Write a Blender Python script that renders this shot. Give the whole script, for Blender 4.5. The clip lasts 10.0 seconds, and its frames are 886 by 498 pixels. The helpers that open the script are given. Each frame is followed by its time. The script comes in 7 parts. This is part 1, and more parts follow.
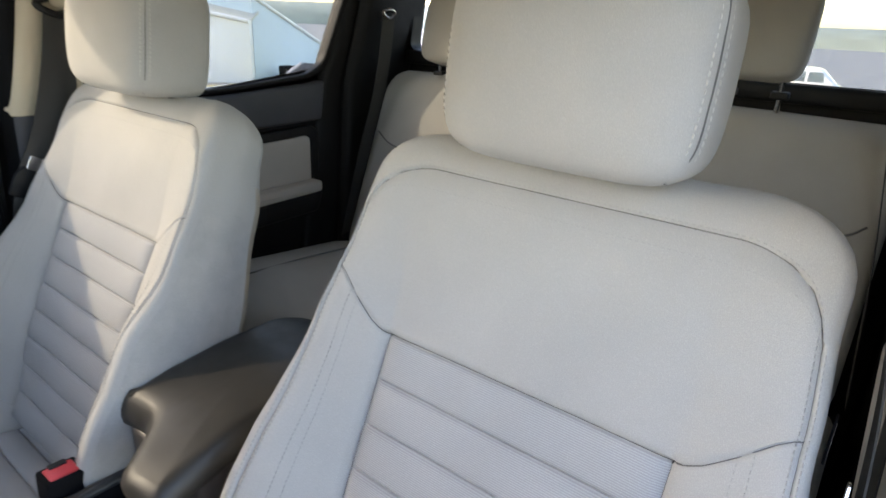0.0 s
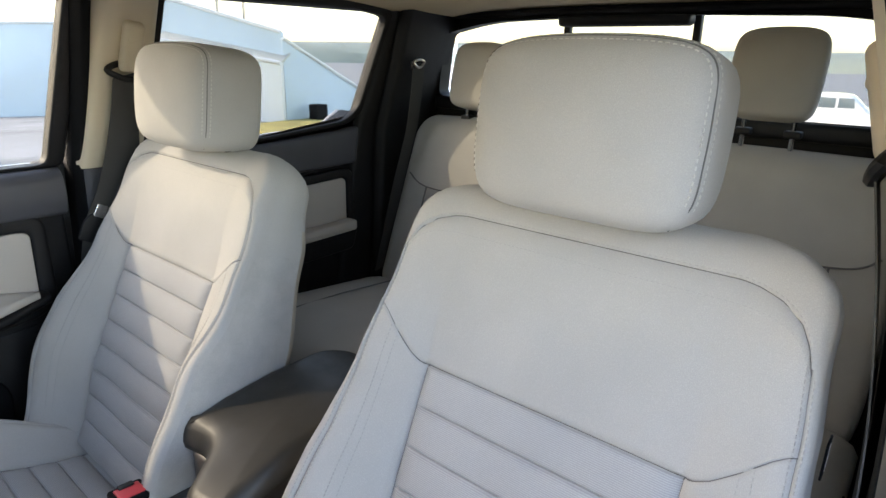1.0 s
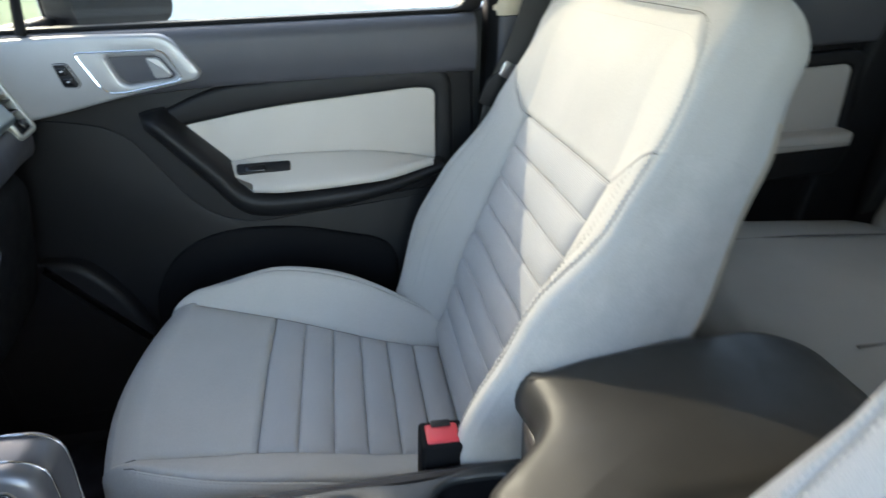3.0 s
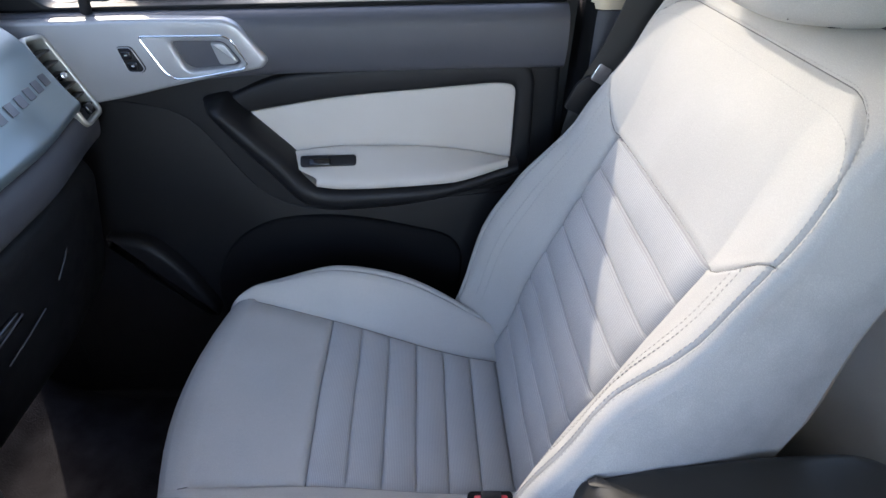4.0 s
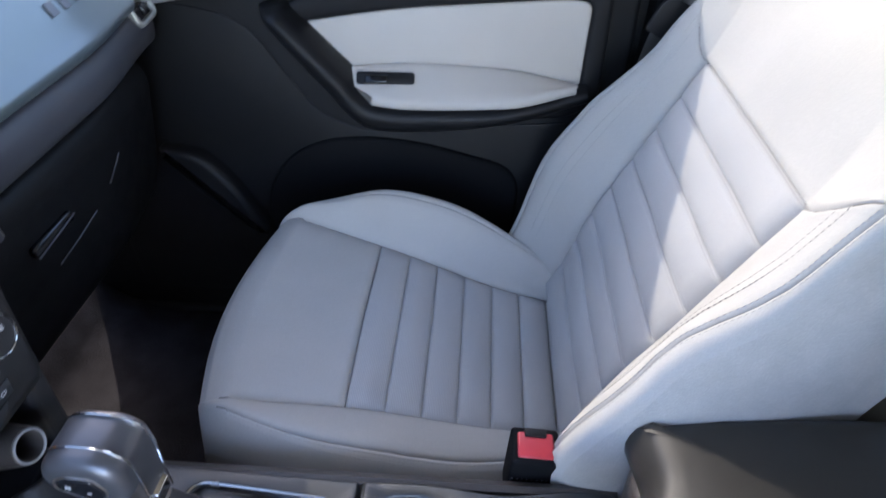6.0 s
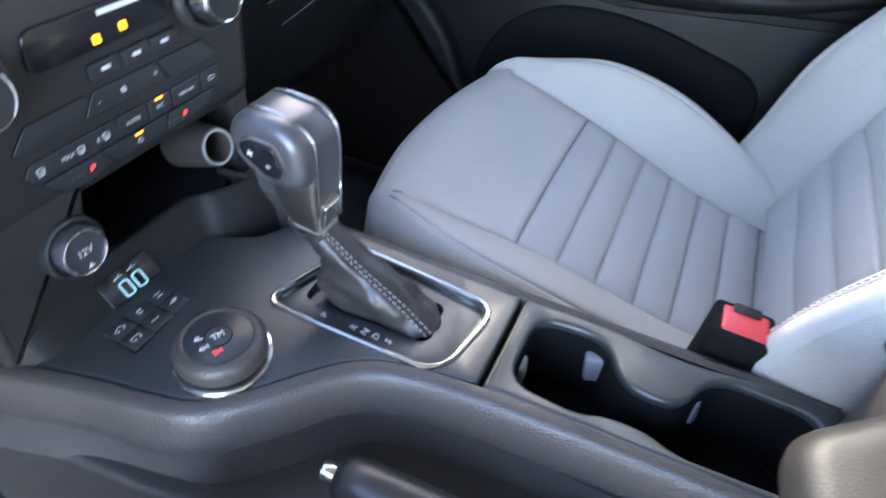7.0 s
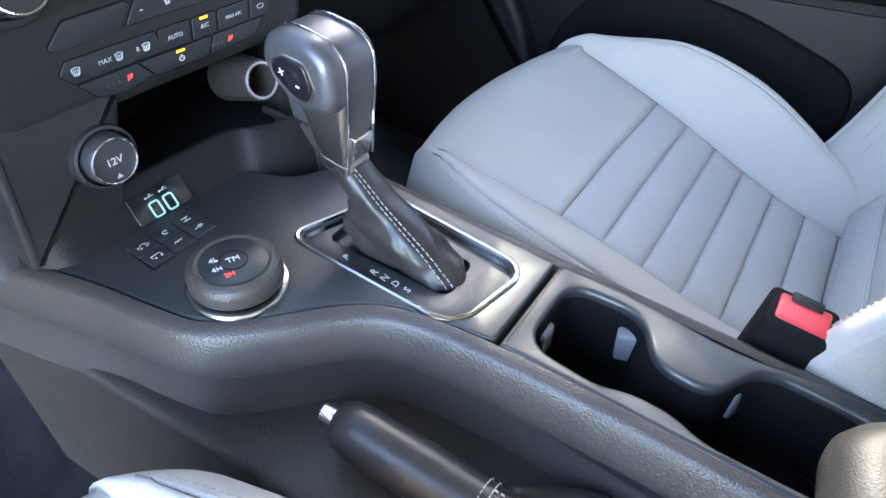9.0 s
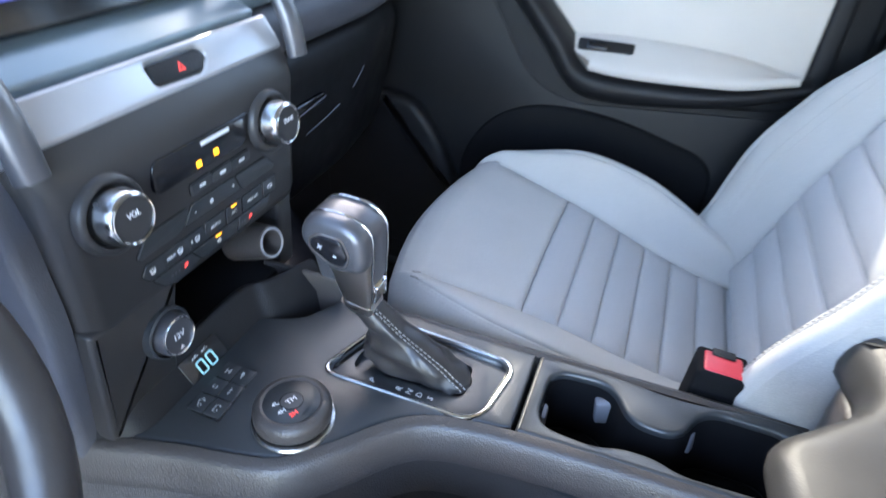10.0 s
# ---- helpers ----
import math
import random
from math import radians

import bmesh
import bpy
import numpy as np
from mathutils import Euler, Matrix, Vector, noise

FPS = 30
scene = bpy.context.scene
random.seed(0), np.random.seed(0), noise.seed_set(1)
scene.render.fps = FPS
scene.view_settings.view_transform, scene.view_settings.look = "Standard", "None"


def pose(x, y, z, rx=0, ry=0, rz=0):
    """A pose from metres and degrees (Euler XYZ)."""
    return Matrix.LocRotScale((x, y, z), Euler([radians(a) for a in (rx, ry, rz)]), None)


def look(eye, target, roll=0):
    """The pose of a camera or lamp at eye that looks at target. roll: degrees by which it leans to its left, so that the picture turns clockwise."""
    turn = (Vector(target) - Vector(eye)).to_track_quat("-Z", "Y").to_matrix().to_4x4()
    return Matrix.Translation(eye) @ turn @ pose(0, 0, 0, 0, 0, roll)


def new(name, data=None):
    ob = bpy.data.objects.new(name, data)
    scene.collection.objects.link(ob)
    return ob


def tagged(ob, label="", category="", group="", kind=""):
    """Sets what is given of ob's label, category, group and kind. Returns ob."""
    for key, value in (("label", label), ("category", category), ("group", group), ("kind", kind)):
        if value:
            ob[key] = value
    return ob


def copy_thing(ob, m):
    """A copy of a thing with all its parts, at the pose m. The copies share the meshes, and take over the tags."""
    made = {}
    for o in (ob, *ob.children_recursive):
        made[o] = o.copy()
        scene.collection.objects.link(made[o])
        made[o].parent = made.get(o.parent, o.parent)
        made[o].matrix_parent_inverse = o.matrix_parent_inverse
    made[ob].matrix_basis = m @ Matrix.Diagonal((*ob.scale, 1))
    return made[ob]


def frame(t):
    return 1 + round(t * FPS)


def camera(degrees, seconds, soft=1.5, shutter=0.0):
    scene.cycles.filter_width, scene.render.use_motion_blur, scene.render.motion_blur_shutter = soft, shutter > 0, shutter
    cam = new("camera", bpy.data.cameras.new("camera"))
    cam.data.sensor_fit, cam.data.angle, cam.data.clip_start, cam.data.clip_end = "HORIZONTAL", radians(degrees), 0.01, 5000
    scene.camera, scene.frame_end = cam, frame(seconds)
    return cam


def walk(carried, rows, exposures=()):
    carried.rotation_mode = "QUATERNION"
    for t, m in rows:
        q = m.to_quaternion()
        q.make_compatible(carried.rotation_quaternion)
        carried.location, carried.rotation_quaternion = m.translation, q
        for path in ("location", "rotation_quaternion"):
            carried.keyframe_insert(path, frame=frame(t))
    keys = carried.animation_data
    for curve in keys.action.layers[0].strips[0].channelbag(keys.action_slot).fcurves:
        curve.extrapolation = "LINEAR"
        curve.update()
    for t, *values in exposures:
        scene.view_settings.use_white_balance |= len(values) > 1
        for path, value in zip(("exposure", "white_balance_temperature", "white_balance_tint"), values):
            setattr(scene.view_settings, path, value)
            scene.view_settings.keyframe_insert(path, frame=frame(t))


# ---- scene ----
cam = camera(72.4, 10.0, shutter=0.4)
PATH = [
    (0, (0.633, 0.664, 1.084), (-0.494, 2.151, 0.364), 2.6),
    (0.5, (0.662, 0.612, 1.115), (-0.547, 2.07, 0.473), 1.4),
    (1, (0.671, 0.606, 1.119), (-0.551, 2.061, 0.496), 1.0),
    (1.5, (0.668, 0.607, 1.119), (-0.581, 2.024, 0.462), 0.9),
    (1.8, (0.665, 0.616, 1.104), (-0.645, 1.948, 0.391), 0.5),
    (2, (0.648, 0.641, 1.071), (-0.754, 1.849, 0.313), -0.3),
    (2.2, (0.604, 0.681, 1.019), (-0.928, 1.705, 0.24), -1.3),
    (2.5, (0.526, 0.751, 0.984), (-1.152, 1.454, 0.153), -2.7),
    (2.7, (0.45, 0.78, 0.962), (-1.297, 1.278, 0.126), -2.6),
    (3, (0.361, 0.804, 0.982), (-1.408, 1.071, 0.086), -2.0),
    (3.2, (0.325, 0.812, 1.002), (-1.437, 0.983, 0.071), -1.0),
    (4.5, (0.209, 0.814, 1.105), (-1.391, 0.839, -0.095), -1.1),
    (5.2, (0.203, 0.812, 1.103), (-1.36, 0.799, -0.144), -0.9),
    (6.3, (0.224, 0.793, 0.988), (-1.297, 0.588, -0.293), 1.0),
    (6.5, (0.241, 0.779, 0.946), (-1.253, 0.484, -0.35), 2.4),
    (7, (0.267, 0.769, 0.858), (-1.119, 0.205, -0.469), 4.4),
    (7.5, (0.26, 0.794, 0.816), (-1.042, 0.093, -0.532), 5.7),
    (8, (0.261, 0.799, 0.814), (-1.01, 0.054, -0.539), 5.7),
    (8.5, (0.26, 0.8, 0.812), (-1.016, 0.047, -0.531), 5.4),
    (9, (0.259, 0.8, 0.811), (-1.031, 0.047, -0.52), 5.0),
    (9.5, (0.276, 0.789, 0.849), (-1.083, 0.073, -0.431), 4.6),
    (9.6, (0.29, 0.784, 0.865), (-1.096, 0.071, -0.388), 3.9),
    (10, (0.364, 0.75, 0.914), (-1.204, 0.206, -0.201), 3.1),
]
EXPOSURES = [(0, 3.85, 7850, 18), (1.8, 3.85, 7800, 17), (2.5, 3.93, 7650, 13), (3, 4.28, 7250, 11), (4.5, 4.1, 6600, 24), (6.5, 4.6, 6500, 20), (7.3, 5.25, 6700, 17), (8.5, 5.3, 6700, 16), (9.5, 5.25, 6700, 17), (10, 5.07, 6550, 16)]
walk(cam, [(t, look(eye, target, roll)) for t, eye, target, roll in PATH], EXPOSURES)

# ---- light ----
SUN_AZ, SUN_EL = 212.0, 29.0          # degrees from +x towards +y, and above the ground
world = bpy.data.worlds.new("sky")
scene.world = world
world.use_nodes = True
wn = world.node_tree
wn.nodes.clear()
sky = wn.nodes.new("ShaderNodeTexSky")
sky.sky_type, sky.sun_disc = "NISHITA", False
sky.sun_elevation, sky.sun_rotation = radians(SUN_EL), radians(90 - SUN_AZ)
sky.air_density, sky.dust_density, sky.ozone_density = 1.0, 1.0, 1.0
bg = wn.nodes.new("ShaderNodeBackground")
bg.inputs["Strength"].default_value = 0.13
wo = wn.nodes.new("ShaderNodeOutputWorld")
wn.links.new(sky.outputs[0], bg.inputs[0])
wn.links.new(bg.outputs[0], wo.inputs[0])
sun_data = bpy.data.lights.new("sun", "SUN")
sun_data.energy, sun_data.angle, sun_data.color = 0.54, radians(0.6), (1.0, 0.93, 0.78)
sun = new("sun", sun_data)
sun_dir = Vector((math.cos(radians(SUN_EL)) * math.cos(radians(SUN_AZ)), math.cos(radians(SUN_EL)) * math.sin(radians(SUN_AZ)), math.sin(radians(SUN_EL))))
sun.matrix_world = look(sun_dir * 30, (0, 0, 0))

# ---- materials ----
def material(name, base, rough=0.5, metal=0.0, grain=0.0, grain_scale=600.0, vary=0.12, vary_scale=6.0, bump=0.2, weave=0.0, weave_scale=700.0,
             wear=0.0, coat=0.0, spec=0.5, sheen=0.0, crease=0.0, cords=None):
    """A surface with broad mottling, fine grain or weave in relief, and worn spots."""
    m = bpy.data.materials.new(name)
    m.use_nodes = True
    nt = m.node_tree
    N, Lk = nt.nodes, nt.links
    p = N["Principled BSDF"]
    p.inputs["Roughness"].default_value, p.inputs["Metallic"].default_value = rough, metal
    p.inputs["Specular IOR Level"].default_value, p.inputs["Coat Weight"].default_value = spec, coat
    p.inputs["Coat Roughness"].default_value = 0.1
    if sheen:
        p.inputs["Sheen Weight"].default_value, p.inputs["Sheen Roughness"].default_value = sheen, 0.5
    tc = N.new("ShaderNodeTexCoord")
    broad = N.new("ShaderNodeTexNoise")
    broad.inputs["Scale"].default_value, broad.inputs["Detail"].default_value = vary_scale, 5
    Lk.new(tc.outputs["Object"], broad.inputs["Vector"])
    ramp = N.new("ShaderNodeMapRange")
    ramp.inputs["From Min"].default_value, ramp.inputs["From Max"].default_value = 0.3, 0.7
    ramp.inputs["To Min"].default_value, ramp.inputs["To Max"].default_value = 1 - vary, 1 + vary * 0.6
    Lk.new(broad.outputs["Fac"], ramp.inputs["Value"])
    mul = N.new("ShaderNodeVectorMath")
    mul.operation = "SCALE"
    mul.inputs[0].default_value = base
    Lk.new(ramp.outputs[0], mul.inputs["Scale"])
    colour = mul.outputs[0]
    height = None
    if weave:
        mp = N.new("ShaderNodeMapping")
        mp.inputs["Rotation"].default_value = (radians(33), radians(21), radians(45))
        Lk.new(tc.outputs["Object"], mp.inputs["Vector"])
        vw = N.new("ShaderNodeTexVoronoi")
        vw.inputs["Scale"].default_value, vw.inputs["Randomness"].default_value = weave_scale * 0.5, 0.75
        Lk.new(mp.outputs[0], vw.inputs["Vector"])
        height = vw.outputs["Distance"]
        shade = N.new("ShaderNodeMapRange")
        shade.inputs["To Min"].default_value, shade.inputs["To Max"].default_value = 1 - weave * 0.35, 1 + weave * 0.15
        Lk.new(height, shade.inputs["Value"])
        mul2 = N.new("ShaderNodeVectorMath")
        mul2.operation = "SCALE"
        Lk.new(colour, mul2.inputs[0])
        Lk.new(shade.outputs[0], mul2.inputs["Scale"])
        colour = mul2.outputs[0]
    if cords:         # fine cords across the cloth: (direction, pitch)
        dt, ml, sn = N.new("ShaderNodeVectorMath"), N.new("ShaderNodeMath"), N.new("ShaderNodeMath")
        dt.operation, ml.operation, sn.operation = "DOT_PRODUCT", "MULTIPLY", "SINE"
        dt.inputs[1].default_value, ml.inputs[1].default_value = cords[0], 2 * math.pi / cords[1]
        Lk.new(tc.outputs["Object"], dt.inputs[0])
        Lk.new(dt.outputs["Value"], ml.inputs[0])
        Lk.new(ml.outputs[0], sn.inputs[0])
        cr = N.new("ShaderNodeMapRange")
        cr.inputs["From Min"].default_value, cr.inputs["To Min"].default_value, cr.inputs["To Max"].default_value = -1.0, 0.80, 1.06
        Lk.new(sn.outputs[0], cr.inputs["Value"])
        mul3 = N.new("ShaderNodeVectorMath")
        mul3.operation = "SCALE"
        Lk.new(colour, mul3.inputs[0])
        Lk.new(cr.outputs[0], mul3.inputs["Scale"])
        colour = mul3.outputs[0]
    if grain:
        g = N.new("ShaderNodeTexVoronoi")
        g.inputs["Scale"].default_value = grain_scale
        Lk.new(tc.outputs["Object"], g.inputs["Vector"])
        height = g.outputs["Distance"]
    if wear:
        sp = N.new("ShaderNodeTexNoise")
        sp.inputs["Scale"].default_value, sp.inputs["Detail"].default_value = 38.0, 6
        Lk.new(tc.outputs["Object"], sp.inputs["Vector"])
        rr = N.new("ShaderNodeMapRange")
        rr.inputs["From Min"].default_value, rr.inputs["From Max"].default_value = 0.35, 0.75
        rr.inputs["To Min"].default_value, rr.inputs["To Max"].default_value = max(rough - wear, 0.03), min(rough + wear, 1)
        Lk.new(sp.outputs["Fac"], rr.inputs["Value"])
        Lk.new(rr.outputs[0], p.inputs["Roughness"])
    Lk.new(colour, p.inputs["Base Color"])
    normal = None
    if height is not None:
        b = N.new("ShaderNodeBump")
        b.inputs["Strength"].default_value, b.inputs["Distance"].default_value = bump, 0.0006
        Lk.new(height, b.inputs["Height"])
        normal = b.outputs[0]
    if crease:
        cn = N.new("ShaderNodeTexNoise")
        cn.inputs["Scale"].default_value, cn.inputs["Detail"].default_value = 22.0, 3
        Lk.new(tc.outputs["Object"], cn.inputs["Vector"])
        cb = N.new("ShaderNodeBump")
        cb.inputs["Strength"].default_value, cb.inputs["Distance"].default_value = crease, 0.01
        Lk.new(cn.outputs["Fac"], cb.inputs["Height"])
        if normal is not None:
            Lk.new(normal, cb.inputs["Normal"])
        normal = cb.outputs[0]
    if normal is not None:
        Lk.new(normal, p.inputs["Normal"])
    return m


def glow(name, colour, strength):
    m = bpy.data.materials.new(name)
    m.use_nodes = True
    p = m.node_tree.nodes["Principled BSDF"]
    p.inputs["Base Color"].default_value = (*colour, 1)
    p.inputs["Emission Color"].default_value, p.inputs["Emission Strength"].default_value = (*colour, 1), strength
    return m


def glass(name, tint=0.97):
    """Thin tinted glass: clear straight on, with a reflection that grows towards grazing."""
    m = bpy.data.materials.new(name)
    m.use_nodes = True
    nt = m.node_tree
    nt.nodes.clear()
    out, mix = nt.nodes.new("ShaderNodeOutputMaterial"), nt.nodes.new("ShaderNodeMixShader")
    tr, gl, lw = nt.nodes.new("ShaderNodeBsdfTransparent"), nt.nodes.new("ShaderNodeBsdfGlossy"), nt.nodes.new("ShaderNodeLayerWeight")
    pw, sc = nt.nodes.new("ShaderNodeMath"), nt.nodes.new("ShaderNodeMath")
    tr.inputs[0].default_value = (tint * 0.97, tint, tint * 0.99, 1)
    gl.inputs["Roughness"].default_value = 0.02
    lw.inputs["Blend"].default_value = 0.5
    pw.operation, pw.inputs[1].default_value = "POWER", 5.0
    sc.operation, sc.inputs[1].default_value, sc.inputs[2].default_value = "MULTIPLY_ADD", 0.85, 0.03
    nt.links.new(lw.outputs["Facing"], pw.inputs[0])
    nt.links.new(pw.outputs[0], sc.inputs[0])
    nt.links.new(sc.outputs[0], mix.inputs[0])
    nt.links.new(tr.outputs[0], mix.inputs[1])
    nt.links.new(gl.outputs[0], mix.inputs[2])
    nt.links.new(mix.outputs[0], out.inputs[0])
    return m


FABRIC = material("seat_fabric", (0.47, 0.455, 0.43), 0.88, weave=0.5, weave_scale=2300, bump=0.32, vary=0.05, vary_scale=9, sheen=0.10, spec=0.2, crease=0.035)
SIDECLOTH = material("seat_side_cloth", (0.47, 0.455, 0.43), 0.92, weave=0.6, weave_scale=1900, bump=0.35, vary=0.08, vary_scale=40, sheen=0.15, spec=0.2)
RIBBED = material("ribbed_fabric", (0.47, 0.465, 0.46), 0.85, weave=0.45, weave_scale=2000, bump=0.45, vary=0.05, vary_scale=9, sheen=0.10, spec=0.2, crease=0.04, cords=((0, 0.41, 0.91), 0.0021))
RIBBEDFLAT = material("ribbed_cushion_fabric", (0.47, 0.465, 0.46), 0.85, weave=0.45, weave_scale=2000, bump=0.45, vary=0.05, vary_scale=9, sheen=0.10, spec=0.2, crease=0.04, cords=((0, 1, 0), 0.0021))
BENCH = material("rear_seat_fabric", (0.40, 0.385, 0.35), 0.9, weave=0.3, weave_scale=2600, bump=0.25, vary=0.06, vary_scale=9, sheen=0.15, spec=0.2, crease=0.05)
REARCLOTH = material("seat_back_cloth", (0.50, 0.44, 0.36), 0.95, weave=0.3, weave_scale=1500, bump=0.3, vary=0.10, vary_scale=60, spec=0.2)
# dark colour for the shade in seam grooves, not a thread
SEAM = material("seam_groove_shade", (0.15, 0.145, 0.14), 0.9, vary=0.05)
THREAD = material("light_thread", (0.60, 0.58, 0.54), 0.7, vary=0.05)
DARKTHREAD = material("grey_thread", (0.37, 0.36, 0.34), 0.7, vary=0.05)
BEIGE = material("beige_vinyl", (0.54, 0.50, 0.455), 0.62, grain=1, grain_scale=700, bump=0.25, vary=0.05, spec=0.35, crease=0.03)
LINER = material("headliner_cloth", (0.66, 0.55, 0.38), 0.95, weave=0.3, weave_scale=1200, vary=0.06, spec=0.2)
PILLAR = material("beige_pillar_plastic", (0.62, 0.53, 0.40), 0.55, grain=1, grain_scale=500, bump=0.15, vary=0.05)
BLACK = material("black_grained_plastic", (0.011, 0.011, 0.0125), 0.5, grain=1, grain_scale=650, bump=0.3, vary=0.15, wear=0.05, spec=0.28)
SOFT = material("dark_grey_soft_trim", (0.078, 0.079, 0.092), 0.52, grain=1, grain_scale=700, bump=0.25, vary=0.12, wear=0.05, spec=0.35)
CONSOLE = material("console_plastic", (0.060, 0.051, 0.047), 0.40, grain=1, grain_scale=620, bump=0.55, vary=0.12, wear=0.03, spec=0.6)
PLATE = material("satin_black_panel", (0.030, 0.033, 0.036), 0.38, grain=1, grain_scale=1000, bump=0.22, vary=0.08, wear=0.025, spec=0.65)
GLOSS = material("gloss_black", (0.010, 0.010, 0.012), 0.18, vary=0.1, wear=0.03)
LEATHER = material("black_leather", (0.030, 0.026, 0.025), 0.40, grain=1, grain_scale=700, bump=0.06, vary=0.10, wear=0.06, crease=0.22)
LIDLEATHER = material("black_armrest_vinyl", (0.032, 0.029, 0.025), 0.47, grain=1, grain_scale=900, bump=0.14, vary=0.25, vary_scale=9, spec=0.4, wear=0.06)
SILVER = material("satin_silver_paint", (0.40, 0.40, 0.41), 0.34, 0.35, vary=0.03, vary_scale=30)
FRAME = material("satin_chrome", (0.52, 0.52, 0.52), 0.24, 1.0, vary=0.04, vary_scale=40, wear=0.06)
SATIN = material("grey_satin_metal", (0.12, 0.12, 0.13), 0.36, 0.6, vary=0.04, vary_scale=30)
MIRROR = material("mirror_silver", (0.86, 0.87, 0.88), 0.02, 1.0, vary=0.01)
CHROME = material("chrome", (0.75, 0.75, 0.76), 0.1, 1.0, vary=0.02)
STEEL = material("brushed_steel", (0.50, 0.45, 0.41), 0.30, 1.0, vary=0.05)
# rubber parts; also near-black enough to paint the shade of deep recesses
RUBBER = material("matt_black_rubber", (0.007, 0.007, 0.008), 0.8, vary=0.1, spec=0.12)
GREYTAB = material("grey_rubber_tab", (0.22, 0.22, 0.24), 0.5, vary=0.1)
CARPET = material("black_carpet", (0.019, 0.019, 0.022), 1.0, grain=1, grain_scale=260, bump=1.0, vary=0.4, vary_scale=22, spec=0.1)
WEBBING = material("black_belt_webbing", (0.035, 0.034, 0.033), 0.6, weave=0.6, weave_scale=1700, vary=0.08)
RED = material("red_release_button", (0.62, 0.045, 0.06), 0.4, vary=0.08, vary_scale=60)
PRINT = material("white_print", (0.75, 0.75, 0.75), 0.5, vary=0.02)
REDPRINT = glow("red_backlit_print", (0.8, 0.06, 0.05), 0.05)
BLUEPRINT = glow("blue_print", (0.1, 0.4, 0.9), 0.04)
AMBER = glow("amber_indicator", (1.0, 0.36, 0.01), 0.14)
CYAN = glow("cyan_backlit_port", (0.25, 0.55, 0.62), 0.02)
SCREENBAR = glow("display_bar", (0.05, 0.06, 0.25), 0.05)
SCREENMAP = glow("display_dark", (0.01, 0.012, 0.016), 0.02)
GREENLINE = glow("display_green", (0.25, 0.9, 0.15), 0.08)
SCREENGLASS = glass("tinted_windscreen_glass", 0.58)
SIDEGLASS = glass("tinted_side_glass", 0.60)
REARGLASS = glass("privacy_glass", 0.52)
ASPHALT = material("asphalt", (0.27, 0.27, 0.275), 0.9, grain=1, grain_scale=60, bump=0.6, vary=0.3, vary_scale=0.4)
DRYGRASS = material("dry_grass", (0.42, 0.34, 0.10), 1.0, vary=0.4, vary_scale=0.8)
BANKGRASS = material("bank_grass", (0.46, 0.44, 0.22), 1.0, vary=0.35, vary_scale=0.35)
HILL = material("hazy_hill", (0.30, 0.34, 0.30), 1.0, vary=0.2, vary_scale=0.05)
BLDG = material("pale_blue_metal_wall", (0.58, 0.68, 0.74), 0.6, vary=0.08, vary_scale=0.6)
BLDGW = material("white_metal_wall", (0.78, 0.78, 0.76), 0.6, vary=0.08, vary_scale=0.6)
ROOFM = material("roof_sheet", (0.55, 0.52, 0.46), 0.6, vary=0.1, vary_scale=0.5)
WHITECAR = material("white_car_paint", (0.80, 0.80, 0.80), 0.25, coat=0.8, vary=0.03, vary_scale=1)
BLUECAR = material("blue_car_paint", (0.05, 0.09, 0.17), 0.3, coat=0.8, vary=0.05)
CARGLASS = material("dark_car_glass", (0.16, 0.20, 0.22), 0.08, vary=0.05)
TYRE = material("tyre", (0.02, 0.02, 0.02), 0.9, vary=0.1)
BODY = material("truck_paint", (0.55, 0.55, 0.57), 0.3, coat=0.7, vary=0.03)

# ---- mesh helpers ----
def thing(name, label, category, group="", kind=""):
    return tagged(new(name), label, category, group, kind)


def settle(ob, x, y, z):
    """Moves a thing's origin to its base without moving its geometry."""
    off = Vector((x, y, z))
    if ob.type == "MESH":
        ob.data.transform(Matrix.Translation(-off))
    for c in ob.children:
        c.location = c.location - off
    ob.location = off
    return ob


def finish_bm(bm, angle=38):
    bmesh.ops.recalc_face_normals(bm, faces=bm.faces[:])
    for f in bm.faces:
        f.smooth = True
    lim = radians(angle)
    for e in bm.edges:
        e.smooth = not (len(e.link_faces) == 2 and e.calc_face_angle(0) > lim)


def part(name, bm, mat, parent=None, label="", angle=38):
    """Links a bmesh as one mesh object under a thing or a part."""
    finish_bm(bm, angle)
    me = bpy.data.meshes.new(name)
    bm.to_mesh(me)
    bm.free()
    me.materials.append(mat)
    ob = new(name, me)
    if parent is not None:
        ob.parent = parent
    if label:
        tagged(ob, label)
    return ob


def solid(name, bm, mat, label, category, group="", kind="", angle=38):
    return tagged(part(name, bm, mat, None, "", angle), label, category, group, kind)


def rbox(size, at, r=0.004, seg=3, m=None, bm=None):
    """A box with rounded edges."""
    out = bm or bmesh.new()
    tmp = bmesh.new()
    bmesh.ops.create_cube(tmp, size=1)
    bmesh.ops.scale(tmp, vec=size, verts=tmp.verts[:])
    if r > 0:
        bmesh.ops.bevel(tmp, geom=tmp.edges[:], offset=min(r, min(size) * 0.49), segments=seg, profile=0.5, affect="EDGES", clamp_overlap=True)
    if m is not None:
        bmesh.ops.transform(tmp, matrix=m, verts=tmp.verts[:])
    bmesh.ops.translate(tmp, vec=at, verts=tmp.verts[:])
    return merge(out, tmp)


def merge(bm, other):
    vmap = {v: bm.verts.new(v.co) for v in other.verts}
    for f in other.faces:
        try:
            bm.faces.new([vmap[v] for v in f.verts])
        except ValueError:
            pass
    other.free()
    return bm


